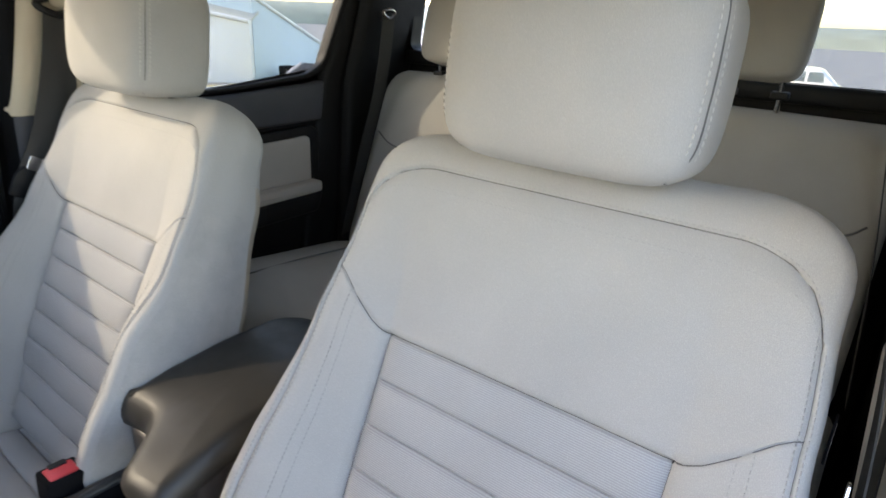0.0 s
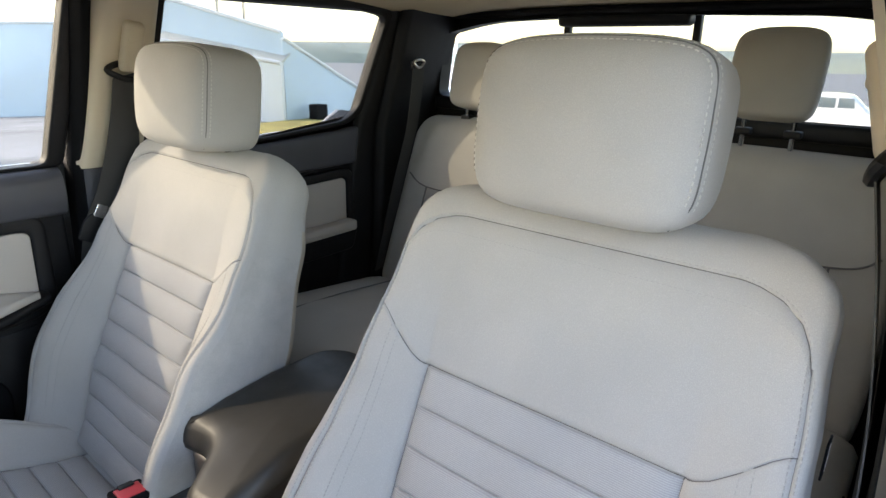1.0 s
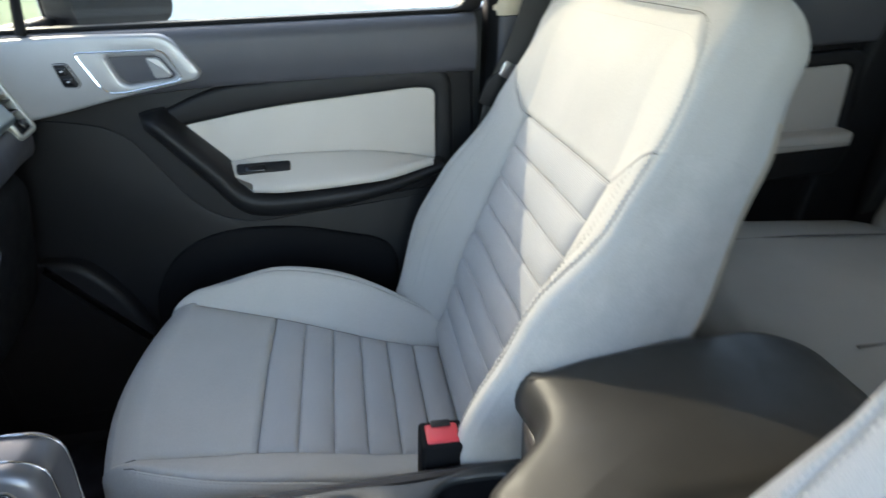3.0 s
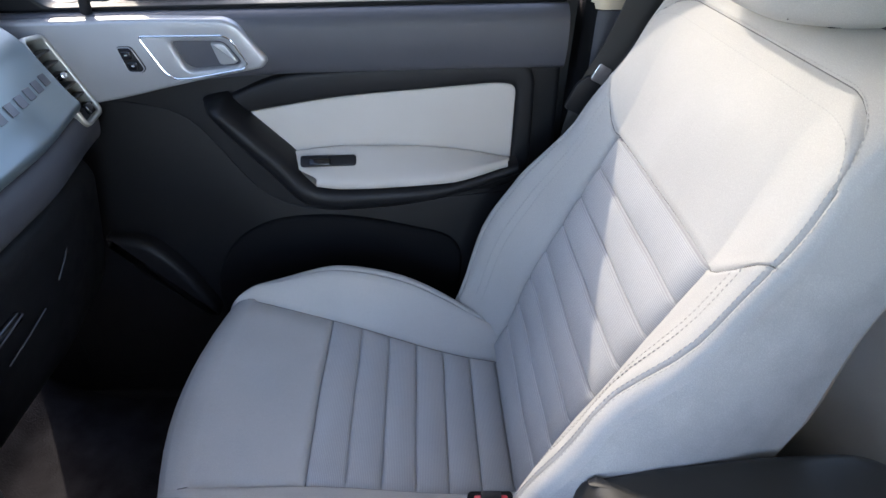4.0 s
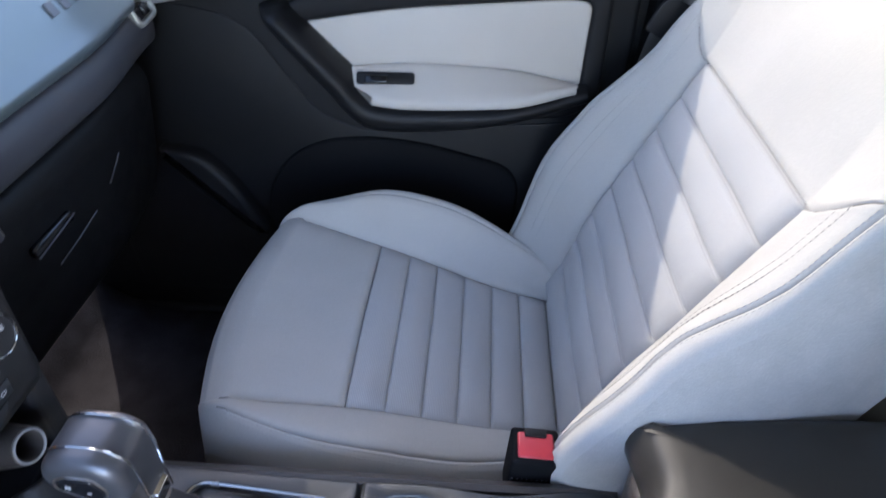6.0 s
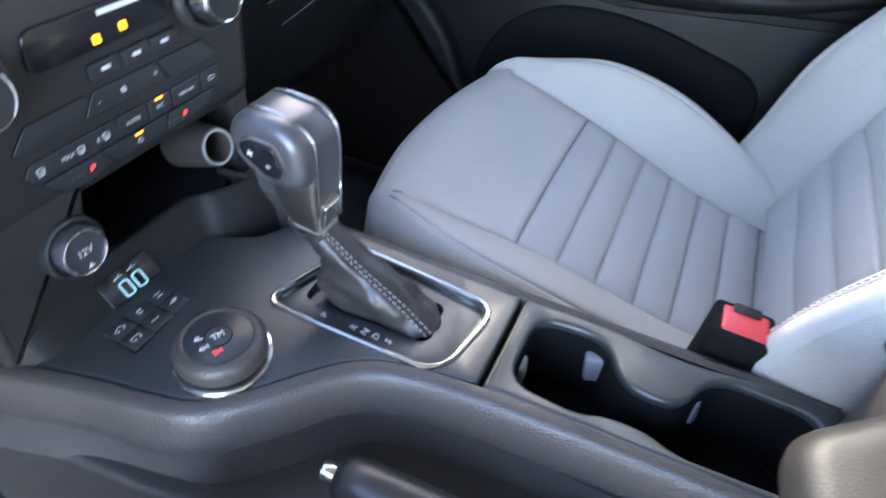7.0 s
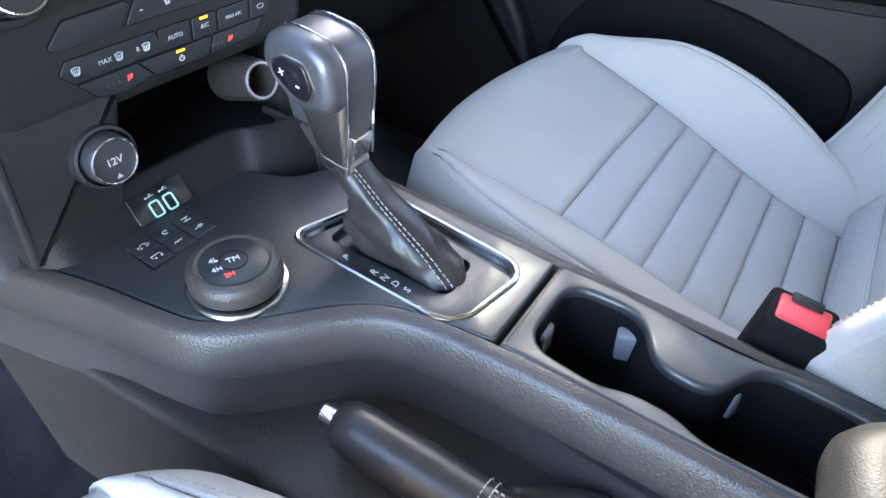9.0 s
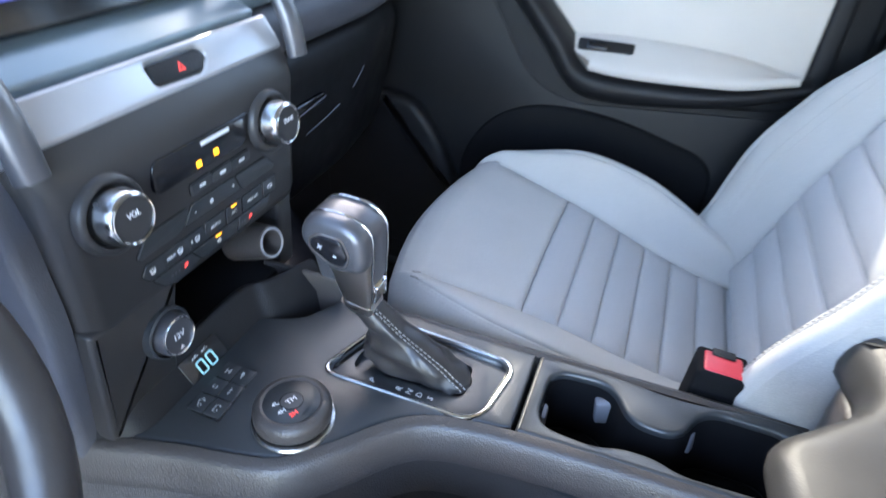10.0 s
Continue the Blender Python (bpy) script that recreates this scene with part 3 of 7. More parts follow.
    # silver bezel with the release handle and the lock switch
    silver = fillet([(0.10, 0.722), (0.344, 0.757), (0.458, 0.781), (0.570, 0.800), (0.579, 0.812), (0.543, 0.864), (0.524, 0.8725), (0.40, 0.876), (0.10, 0.872)], [0.01, 0.04, 0.05, 0.012, 0.012, 0.02, 0.03, 0.05, 0.01], 6)
    cup = fillet([(0.440, 0.8425), (0.519, 0.8415), (0.539, 0.810), (0.531, 0.8035), (0.465, 0.7985), (0.454, 0.804)], [0.008, 0.012, 0.006, 0.008, 0.012, 0.012], 5)
    bez = part("handle_bezel", yz_plate(silver, -0.690, 0.03, 0.006, [cup], 0.024), SILVER, d, "satin silver door bezel")
    ring = fillet([(0.396, 0.8515), (0.519, 0.8500), (0.529, 0.845), (0.549, 0.808), (0.542, 0.8005), (0.459, 0.7875), (0.435, 0.7875), (0.422, 0.798)], [0.008, 0.01, 0.01, 0.008, 0.008, 0.03, 0.012, 0.02], 6)
    part("bezel_ring", tube([(-0.690, p.x, p.y) for p in ring], 0.0015, 8, closed=True, up=(1, 0, 0)), CHROME, bez, "bright bezel ring")
    part("handle_cup", yz_plate(offset_poly(cup, 0.001), -0.711, 0.004, 0.001), BLACK, bez)
    lever = fillet([(0.496, 0.8385), (0.517, 0.8375), (0.533, 0.810), (0.527, 0.8055), (0.505, 0.8045), (0.502, 0.815)], [0.004, 0.006, 0.005, 0.005, 0.006, 0.006], 4)
    part("release_handle", yz_plate(lever, -0.696, 0.010, 0.003), SILVER, bez, "satin silver release handle")
    pad_ = fillet([(0.360, 0.838), (0.383, 0.838), (0.397, 0.805), (0.391, 0.798), (0.369, 0.799)], 0.006, 4)
    lock = part("lock_switch", yz_plate(pad_, -0.687, 0.005, 0.002), BLACK, d, "black door lock switch")
    part("lock_ring", tube([(-0.6868, p.x, p.y) for p in offset_poly(pad_, 0.0015)], 0.0008, 6, closed=True, up=(1, 0, 0)), SILVER, lock)
    for k, z in enumerate((0.826, 0.810)):
        part("switch_key", rbox((0.004, 0.015, 0.012), (-0.686, 0.374 + 0.006 * k, z), 0.002), GLOSS, lock)
        part("symbol", rbox((0.001, 0.0035, 0.0018), (-0.6838, 0.374 + 0.006 * k, z), 0.0003, 1), PRINT, lock)
    # lower panel, pocket and speaker
    low_p = fillet([(0.08, 0.13), (1.02, 0.13), (1.03, 0.56), (0.60, 0.525), (0.52, 0.56), (0.42, 0.72), (0.30, 0.745), (0.08, 0.735)], [0.02, 0.03, 0.03, 0.06, 0.06, 0.05, 0.05, 0.01], 5)
    part("lower_panel", yz_plate(low_p, -0.7325, 0.02, 0.002), BLACK, d, "black lower door panel")
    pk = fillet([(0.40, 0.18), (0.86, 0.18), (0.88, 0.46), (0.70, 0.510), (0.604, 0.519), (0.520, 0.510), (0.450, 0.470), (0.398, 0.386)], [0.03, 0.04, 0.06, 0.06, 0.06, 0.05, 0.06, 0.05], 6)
    # no hollow here: a near-black plate paints the shade inside the map pocket
    part("pocket_shade", yz_plate(pk, -0.722, 0.012, 0.006), RUBBER, d, "near-black plate in place of the map pocket's shade")
    lip = fillet([(0.222, 0.496), (0.300, 0.488), (0.352, 0.425), (0.398, 0.318), (0.392, 0.296), (0.330, 0.352), (0.262, 0.418)], [0.012, 0.03, 0.04, 0.012, 0.012, 0.05, 0.05], 6)
    part("pocket_lip", yz_plate(lip, -0.700, 0.035, 0.016, steps=6), BLACK, d, "rounded black pocket lip", angle=60)
    # window frame and glass
    fr = fillet([(-0.04, 0.878), (0.12, 0.938), (0.50, 1.218), (0.60, 1.233), (1.102, 1.233), (1.050, 0.878)], 0.02, 4)
    ins = fillet([(0.250, 0.886), (0.214, 0.962), (0.52, 1.200), (0.62, 1.215), (1.068, 1.215), (1.018, 0.886)], 0.02, 4)
    frame_bm = slab(fr, 0.035, 0.006, [ins], 0.035, None, None, False)
    for v in frame_bm.verts:
        y, z, x = v.co
        v.co = (-side_x(z) + 0.004 + x, y, z)
    part("window_frame", frame_bm, BLACK, d, "black window frame")
    gb = slab(offset_poly(ins, -0.008), 0.004, 0.0)
    for v in gb.verts:
        y, z, x = v.co
        v.co = (-side_x(z) - 0.016 + x, y, z)
    part("window_pane", gb, SIDEGLASS, d, "clear side window")
    part("outer_skin", yz_plate(shell, -0.840, 0.012, 0.004), BODY, d)
    mm = frame_m((-1.035, 0.324, 0.957), (-0.876, 0.482, 0), (0, 0, 1)) @ Matrix.Scale(-1, 4, (0, 0, 1))
    shell_o = rrect(0, 0, 0.250, 0.200, 0.045, 6)
    mh = part("mirror_housing", slab(shell_o, 0.085, 0.022, (), None, mm @ Matrix.Translation((0, 0, -0.004)), steps=5), BLACK, d, "black outside mirror housing", angle=60)
    part("mirror_glass", slab(offset_poly(shell_o, 0.007), 0.003, 0.001, (), None, mm @ Matrix.Translation((0, 0, 0.001))), MIRROR, mh, "mirror glass")
    part("mirror_arm", rbox((0.24, 0.05, 0.040), (-0.87, 0.275, 0.868), 0.015), BLACK, mh)
    part("sail_bar", tube([(-0.722, 0.318, 0.880), (-0.706, 0.332, 0.935), (-0.690, 0.40, 1.00)], 0.008, 10), BLACK, d, "black quarter window bar")
    settle(d, -0.78, 0.5, 0.10)
    return d


passenger_door = build_front_door()
# the driver's door stands wide open
hinge = Matrix.Translation((0.80, -0.03, 0))
driver_door = copy_thing(passenger_door, hinge @ Matrix.Rotation(radians(-62), 4, "Z") @ hinge.inverted() @ pose(0.78, 0.5, 0.10) @ Matrix.Scale(-1, 4, (1, 0, 0)))
tagged(driver_door, "dark grey driver door standing open, with beige insert and window")


def build_rear_door(side):
    d = thing("rear_door", "black rear door with beige insert and window", "car door", "rear doors", kind="structure")

    def plate(*a, **k):
        bm = yz_plate(*a, **k)
        if side > 0:
            bmesh.ops.scale(bm, vec=(-1, 1, 1), verts=bm.verts[:])
        return bm
    shell = fillet([(1.215, 0.02), (1.80, 0.02), (1.86, 0.40), (1.884, 0.938), (1.845, 0.918), (1.80, 0.890), (1.215, BELT_Z)], [0.03, 0.03, 0.03, 0.003, 0.01, 0.02, 0.01], 4)
    part("door_shell", plate(shell, -0.735, 0.10, 0.01), BLACK, d)
    pad_u = fillet([(1.215, 0.775), (1.84, 0.790), (1.855, 0.90), (1.80, 0.893), (1.55, 0.878), (1.215, 0.872)], 0.015, 4)
    part("upper_pad", plate(pad_u, -0.712, 0.03, 0.010), SOFT, d)
    frame_o = fillet([(1.30, 0.76), (1.80, 0.778), (1.825, 0.765), (1.825, 0.575), (1.30, 0.56)], 0.02, 4)
    ins = fillet([(1.33, 0.735), (1.785, 0.750), (1.80, 0.74), (1.80, 0.608), (1.33, 0.600)], 0.015, 4)
    part("insert_frame", plate(frame_o, -0.716, 0.02, 0.006, [ins], 0.02, floor=False), BLACK, d)
    part("beige_insert", plate(ins, -0.720, 0.012, 0.006), BEIGE, d, "beige vinyl insert")
    arm = fillet([(1.33, 0.615), (1.81, 0.622), (1.81, 0.590), (1.33, 0.580)], 0.010, 4)
    part("armrest_top", plate(arm, -0.682, 0.04, 0.010), BEIGE, d, "beige vinyl armrest")
    part("armrest_base", plate(fillet([(1.31, 0.588), (1.82, 0.598), (1.80, 0.53), (1.34, 0.52)], 0.02, 4), -0.690, 0.035, 0.01), BLACK, d)
    part("handle_cup", plate(rrect(1.40, 0.80, 0.10, 0.035, 0.012), -0.705, 0.01, 0.004), SILVER, d, "satin silver handle bezel")
    fr = fillet([(1.198, 0.876), (1.236, 1.240), (1.78, 1.242), (1.922, 1.224), (1.872, 0.945), (1.82, 0.906), (1.55, 0.882)], [0.01, 0.02, 0.06, 0.03, 0.03, 0.03, 0.02], 5)
    gl = fillet([(1.222, 0.890), (1.258, 1.220), (1.78, 1.222), (1.896, 1.206), (1.846, 0.950), (1.80, 0.919), (1.55, 0.895)], [0.01, 0.02, 0.06, 0.03, 0.03, 0.03, 0.02], 5)
    fb = slab(fr, 0.024, 0.005, [gl], 0.024, None, None, False)
    for v in fb.verts:
        y, z, x = v.co
        v.co = (side * (side_x(z) - 0.006 - x), y, z)
    part("window_frame", fb, BLACK, d, "black window frame")
    gb = slab(offset_poly(gl, -0.008), 0.004, 0.0)
    for v in gb.verts:
        y, z, x = v.co
        v.co = (side * (side_x(z) + 0.016 - x), y, z)
    part("window_pane", gb, REARGLASS, d, "clear rear side window")
    part("outer_skin", plate(shell, -0.840, 0.012, 0.004), BODY, d)
    settle(d, side * 0.78, 1.55, 0.10)


build_rear_door(-1)
build_rear_door(1)


# ---- seat belts ----
def build_front_belt(side):
    b = thing("seat_belt", "black front seat belt with beige height adjuster on the centre pillar", "seat belt", "front seat belts")
    s = side
    part("height_adjuster", rbox((0.024, 0.040, 0.100), (0, 0, 0), 0.011, 4, Matrix.Translation((s * 0.609, 1.166, 1.115)) @ Matrix.Rotation(radians(-8), 4, "X") @ Matrix.Rotation(s * radians(-16), 4, "Y")), PILLAR, b, "beige sliding height adjuster")
    part("adjuster_button", rbox((0.012, 0.028, 0.032), (s * 0.597, 1.170, 1.140), 0.005, 3), PILLAR, b)
    part("guide_loop", tube(spline([(s * 0.618, 1.118, 1.072), (s * 0.612, 1.145, 1.056), (s * 0.612, 1.172, 1.056), (s * 0.620, 1.186, 1.070), (s * 0.628, 1.15, 1.084)], 5, True), 0.0065, 8, closed=True), BLACK, b, "black belt guide loop")
    part("webbing", strap(spline([(s * 0.614, 1.148, 1.062), (s * 0.634, 1.136, 0.97), (s * 0.652, 1.108, 0.86), (s * 0.660, 1.064, 0.755), (s * 0.668, 1.045, 0.60), (s * 0.675, 1.035, 0.20)], 8), (-0.1 * s, 1, 0.25), 0.047, 0.0016), WEBBING, b, "black belt webbing")
    part("webbing", strap(spline([(s * 0.624, 1.158, 1.058), (s * 0.656, 1.152, 0.92), (s * 0.676, 1.145, 0.60), (s * 0.686, 1.14, 0.20)], 8), (-0.1 * s, 1, 0.1), 0.047, 0.0016), WEBBING, b)
    m = Matrix.Translation((s * 0.652, 1.060, 0.757)) @ Matrix.Rotation(radians(-28), 4, "X")
    tg = part("tongue", slab(fillet([(-0.022, -0.03), (0.022, -0.03), (0.024, 0.01), (0.014, 0.03), (-0.014, 0.03), (-0.024, 0.01)], 0.006, 3), 0.006, 0.002, (), None, m @ frame_m((0, 0, 0), (0, 1, 0), (0, 0, 1))), BLACK, b, "black tongue grip")
    part("steel_plate", slab(fillet([(-0.011, 0.025), (0.011, 0.025), (0.011, 0.052), (-0.011, 0.052)], 0.003, 3), 0.0025, 0.0008, (), None, m @ frame_m((-0.001 * s, 0, 0), (0, 1, 0), (0, 0, 1))), CHROME, tg, "bright steel tongue")
    settle(b, s * 0.675, 1.10, 0.20)
    if s > 0:        # the driver's belt hangs further back, close to the pillar
        b.location = b.location + Vector((0.012, 0.055, -0.03))


build_front_belt(-1)
build_front_belt(1)


def build_rear_belt(side):
    b = thing("rear_seat_belt", "black rear seat belt on the rear pillar", "seat belt", "rear seat belts")
    s = side
    part("guide_loop", rbox((0.014, 0.05, 0.028), (s * 0.600, 1.985, 1.075), 0.006), BLACK, b)
    part("guide_ring", tube(spline([(s * 0.592, 1.962, 1.085), (s * 0.588, 1.985, 1.092), (s * 0.592, 2.008, 1.085), (s * 0.592, 1.985, 1.070)], 5, True), 0.004, 8, closed=True), STEEL, b, "worn metal guide ring")
    part("webbing", strap(spline([(s * 0.592, 1.985, 1.075), (s * 0.606, 1.97, 0.90), (s * 0.635, 1.93, 0.70), (s * 0.66, 1.88, 0.45)], 8), (-0.1 * s, 1, 0.25), 0.047, 0.0016), WEBBING, b)
    settle(b, s * 0.65, 1.9, 0.45)


build_rear_belt(-1)
build_rear_belt(1)

# ---- seats ----
def stitch_run(pts, normal, length=0.005, gap=0.0032, w=0.0013, bm=None):
    """Short raised threads along a line; normal: the way they stand proud."""
    out = bm or bmesh.new()
    P = [Vector(p) for p in pts]
    cum = [0.0]
    for a, b in zip(P, P[1:]):
        cum.append(cum[-1] + (b - a).length)
    s, i = 0.0, 0
    while s + length < cum[-1]:
        mid = s + length / 2
        while cum[i + 1] < mid:
            i += 1
        a, b = P[i], P[i + 1]
        t = (b - a).normalized()
        c = a + t * (mid - cum[i])
        n = Vector(normal(c) if callable(normal) else normal).normalized()
        sd = t.cross(n).normalized()
        q = [c + t * (length / 2 * u) + sd * (w / 2 * v) for u, v in ((-1, -1), (1, -1), (1, 1), (-1, 1))]
        lo, hi = [out.verts.new(v - n * 0.001) for v in q], [out.verts.new(c + (v - c) * 0.75 + n * w * 0.32) for v in q]
        out.faces.new(hi)
        for k in range(4):
            out.faces.new((lo[k - 1], lo[k], hi[k], hi[k - 1]))
        s += length + gap
    return out


HALF_Q = [0, 0.2, 0.4, 0.6, 0.8, 0.93, 0.98, 1, 1.03, 1.1, 1.25, 1.5, 1.75, 1.9, 1.97, 2, 2.03, 2.1, 2.3, 2.45, 2.6, 2.8, 3, 3.2, 3.4, 3.6, 3.8, 4.1, 4.4, 4.8, 5.2, 5.6, 6]
RING_Q = [-q for q in reversed(HALF_Q)][1:] + HALF_Q[1:]


def ring_at(ctrl, q):
    """Point on a mirrored section: ctrl holds its seven half points."""
    s, a = (-1 if q < 0 else 1), min(abs(q), 5.9999)
    i = int(a)
    t = a - i

    def c(k):
        if k < 0:
            return Vector((-ctrl[-k][0], ctrl[-k][1]))
        if k > 6:
            return Vector((-ctrl[12 - k][0], ctrl[12 - k][1]))
        return Vector(ctrl[k])
    p0, p1, p2, p3 = c(i - 1), c(i), c(i + 1), c(i + 2)
    if i == 0:
        p = p1.lerp(p2, t)
    else:
        if i == 1:
            p0 = p1 * 2 - p2
        p = 0.5 * ((2 * p1) + (p2 - p0) * t + (2 * p0 - 5 * p1 + 4 * p2 - p3) * t * t + (3 * p1 - p0 - 3 * p2 + p3) * t ** 3)
    return Vector((s * p[0], p[1]))


def skin(P, nrow, region, spec, parent):
    """Skins the rows P(q, row) round the section, a mesh for each region of cells."""
    bms, pts = {}, [[P(q, r) for q in RING_Q] for r in range(nrow)]
    nq = len(RING_Q)
    maps = {}
    for r in range(nrow - 1):
        for i in range(nq):
            j = (i + 1) % nq
            mid = (RING_Q[i] + RING_Q[j]) / 2 if j else 6.0
            key = region(mid, r)
            bm = bms.setdefault(key, bmesh.new())
            vm = maps.setdefault(key, {})
            vs = []
            for rr, ii in ((r, i), (r, j), (r + 1, j), (r + 1, i)):
                if (rr, ii) not in vm:
                    vm[rr, ii] = bm.verts.new(pts[rr][ii])
                vs.append(vm[rr, ii])
            try:
                bm.faces.new(vs)
            except ValueError:
                pass
    for rr, key in ((0, region(6.0, 0)), (nrow - 1, region(6.0, nrow - 2))):
        bm, vm = bms[key], maps[key]
        vs = [vm.get((rr, ii)) or bm.verts.new(pts[rr][ii]) for ii in range(nq)]
        try:
            bm.faces.new(vs)
        except ValueError:
            pass
    return {k: part(spec[k][0], bms[k], spec[k][1], parent, spec[k][2], angle=75) for k in spec if k in bms}


def groove(d, width):
    return math.exp(-(d / width) ** 2)


# backrest: v runs up along the leaning axis, n stands out to the front
LEAN_A = radians(24)
BO = Vector((0, 0.924, 0.409))
BU, BN = Vector((0, math.sin(LEAN_A), math.cos(LEAN_A))), Vector((0, -math.cos(LEAN_A), math.sin(LEAN_A)))
V_BOT, V_TOP, V_SEAM = -0.03, 0.605, 0.553
NRIB = 8
LOW = [k + f for k in range(NRIB) for f in (0, 0.04, 0.11, 0.5, 0.89, 0.96)] + [NRIB]
UP = [0.02, 0.06, 0.15, 0.3, 0.45, 0.6, 0.75, 0.88, 0.96, 1.0]
TOPS = [0.04, 0.12, 0.25, 0.4, 0.54, 0.66, 0.76, 0.84, 0.90, 0.945, 0.975, 0.992, 1.0]
B_ROWS = [("low", a / NRIB, a) for a in LOW] + [("up", a, 0) for a in UP] + [("top", a, 0) for a in TOPS]
B_SEAMROW, B_TOPROW = len(LOW) - 1, len(LOW) + len(UP) - 1


def yoke_low(q):
    a = abs(q)
    return 0.37 + 0.055 * smooth01((a - 1.0) / 1.0) + 0.02 * smooth01((a - 2) / 1.5)


def seam_top(q):
    """Height of the yoke's upper seam: level in the middle, falling round the shoulders."""
    a = abs(q)
    x = 0.155 * a if a < 1 else 0.155 + 0.076 * (a - 1)
    d = min(max(x - 0.152, 0.0), 0.0785)
    return V_SEAM + 0.004 - (0.08 - math.sqrt(0.0064 - d * d))


def back_section(v):
    W = lerp_table([(-0.03, 0.246), (0.06, 0.268), (0.16, 0.272), (0.28, 0.262), (0.42, 0.244), (0.52, 0.236)], v)
    D = lerp_table([(-0.03, 0.12), (0.25, 0.142), (0.45, 0.126), (0.54, 0.105)], v)
    B = lerp_table([(-0.03, 0.066), (0.10, 0.070), (0.22, 0.058), (0.36, 0.026), (0.48, 0.004)], v)
    xi = lerp_table([(-0.03, 0.145), (0.37, 0.155)], v)
    n0 = lerp_table([(0.0, -0.004), (0.15, 0.006), (0.37, 0.0), (0.50, 0.010), (0.56, 0.004)], v)
    back = -D
    if v > 0.535:
        t = min((v - 0.535) / (V_TOP - 0.535), 1.0)
        f = math.sqrt(max(1 - t ** 2.4, 0.0))
        W = W * (0.62 + 0.38 * f)
        mid = (n0 - D) / 2
        n0, back = mid + (n0 - mid) * (0.12 + 0.88 * f), mid + (back - mid) * (0.12 + 0.88 * f)
        xi *= 0.8 + 0.2 * f
    xc = W - 0.030 + 0.021 * smooth01((v - 0.25) / 0.15)
    return [(0, n0), (xi, n0), (xc, n0 + B), (W, n0 + B - min(0.035, (n0 - back) * 0.35)), (W - 0.004, back * 0.62 + n0 * 0.3), (W - 0.04, back + (n0 - back) * 0.02), (0, back - 0.006)]


def back_point(q, r):
    kind, f, rib = B_ROWS[r]
    vy = yoke_low(q)
    if kind == "low":
        v = V_BOT + f * (vy - V_BOT)
    elif kind == "up":
        v = vy + f * (seam_top(q) - vy)
    else:
        v = seam_top(q) + f * (V_TOP - seam_top(q))
    p = ring_at(back_section(v), q)
    a = abs(q)
    n = p[1]
    if a < 3:
        dip = 0.0
        if kind == "low":
            dip += 0.006 * groove(a - 1, 0.03)
            if a < 1:
                e = smooth01((1 - a) / 0.06)
                fr = rib % 1.0
                d = min(fr, 1 - fr)
                dip += e * (0.0055 * groove(d, 0.04) - 0.0014 * math.sin(math.pi * fr) ** 0.5 if rib < NRIB else 0.002)
            dip += 0.0025 * groove(a - 1.55, 0.03)
        if kind != "top":
            dip += 0.004 * groove(a - 2, 0.03)
        if r == B_SEAMROW and a <= 2:
            dip += 0.005 - 0.003 * smooth01((a - 0.95) / 0.2)
        if kind == "up" and f == 0.02 or kind == "low" and abs(f - (NRIB - 0.04) / NRIB) < 1e-6:
            dip -= 0.001
        if r == B_TOPROW and a <= 2:
            dip += 0.0035
        n -= dip
    # soft unevenness of the padding
    n += 0.0035 * noise.noise(Vector((p[0] * 9, v * 9, 3.0))) if a < 3 else 0
    return BO + Vector((p[0], 0, 0)) + BU * v + BN * n


def back_region(q, r):
    a = abs(q)
    if r < B_SEAMROW and a < 1:
        return "insert"
    if r < B_SEAMROW and a < 2:
        return "bolster_r" if q > 0 else "bolster_l"
    if B_SEAMROW <= r < B_TOPROW and a < 2:
        return "yoke"
    if a > 4.4 and r < B_TOPROW:
        return "rear"
    if a > 2.6 and r < B_SEAMROW:
        return "side_r" if q > 0 else "side_l"
    return "cover"


# cushion: rows run back from the nose
C_NOSE = [("face", 0.0), ("face", 0.5)] + [("nose", k / 7) for k in range(8)]
C_FLAT = [0.03, 0.15, 0.35, 0.6, 0.8, 0.93, 0.98]
CRIB = 7
C_LOW = [k + f for k in range(CRIB) for f in (0, 0.04, 0.11, 0.5, 0.89, 0.96)] + [CRIB]
C_ROWS = C_NOSE + [("flat", a) for a in C_FLAT] + [("rib", a) for a in C_LOW]
C_SEAM = len(C_NOSE) + len(C_FLAT)
C_YF, C_R, C_Y1, C_Y2 = 0.493, 0.045, 0.657, 0.962


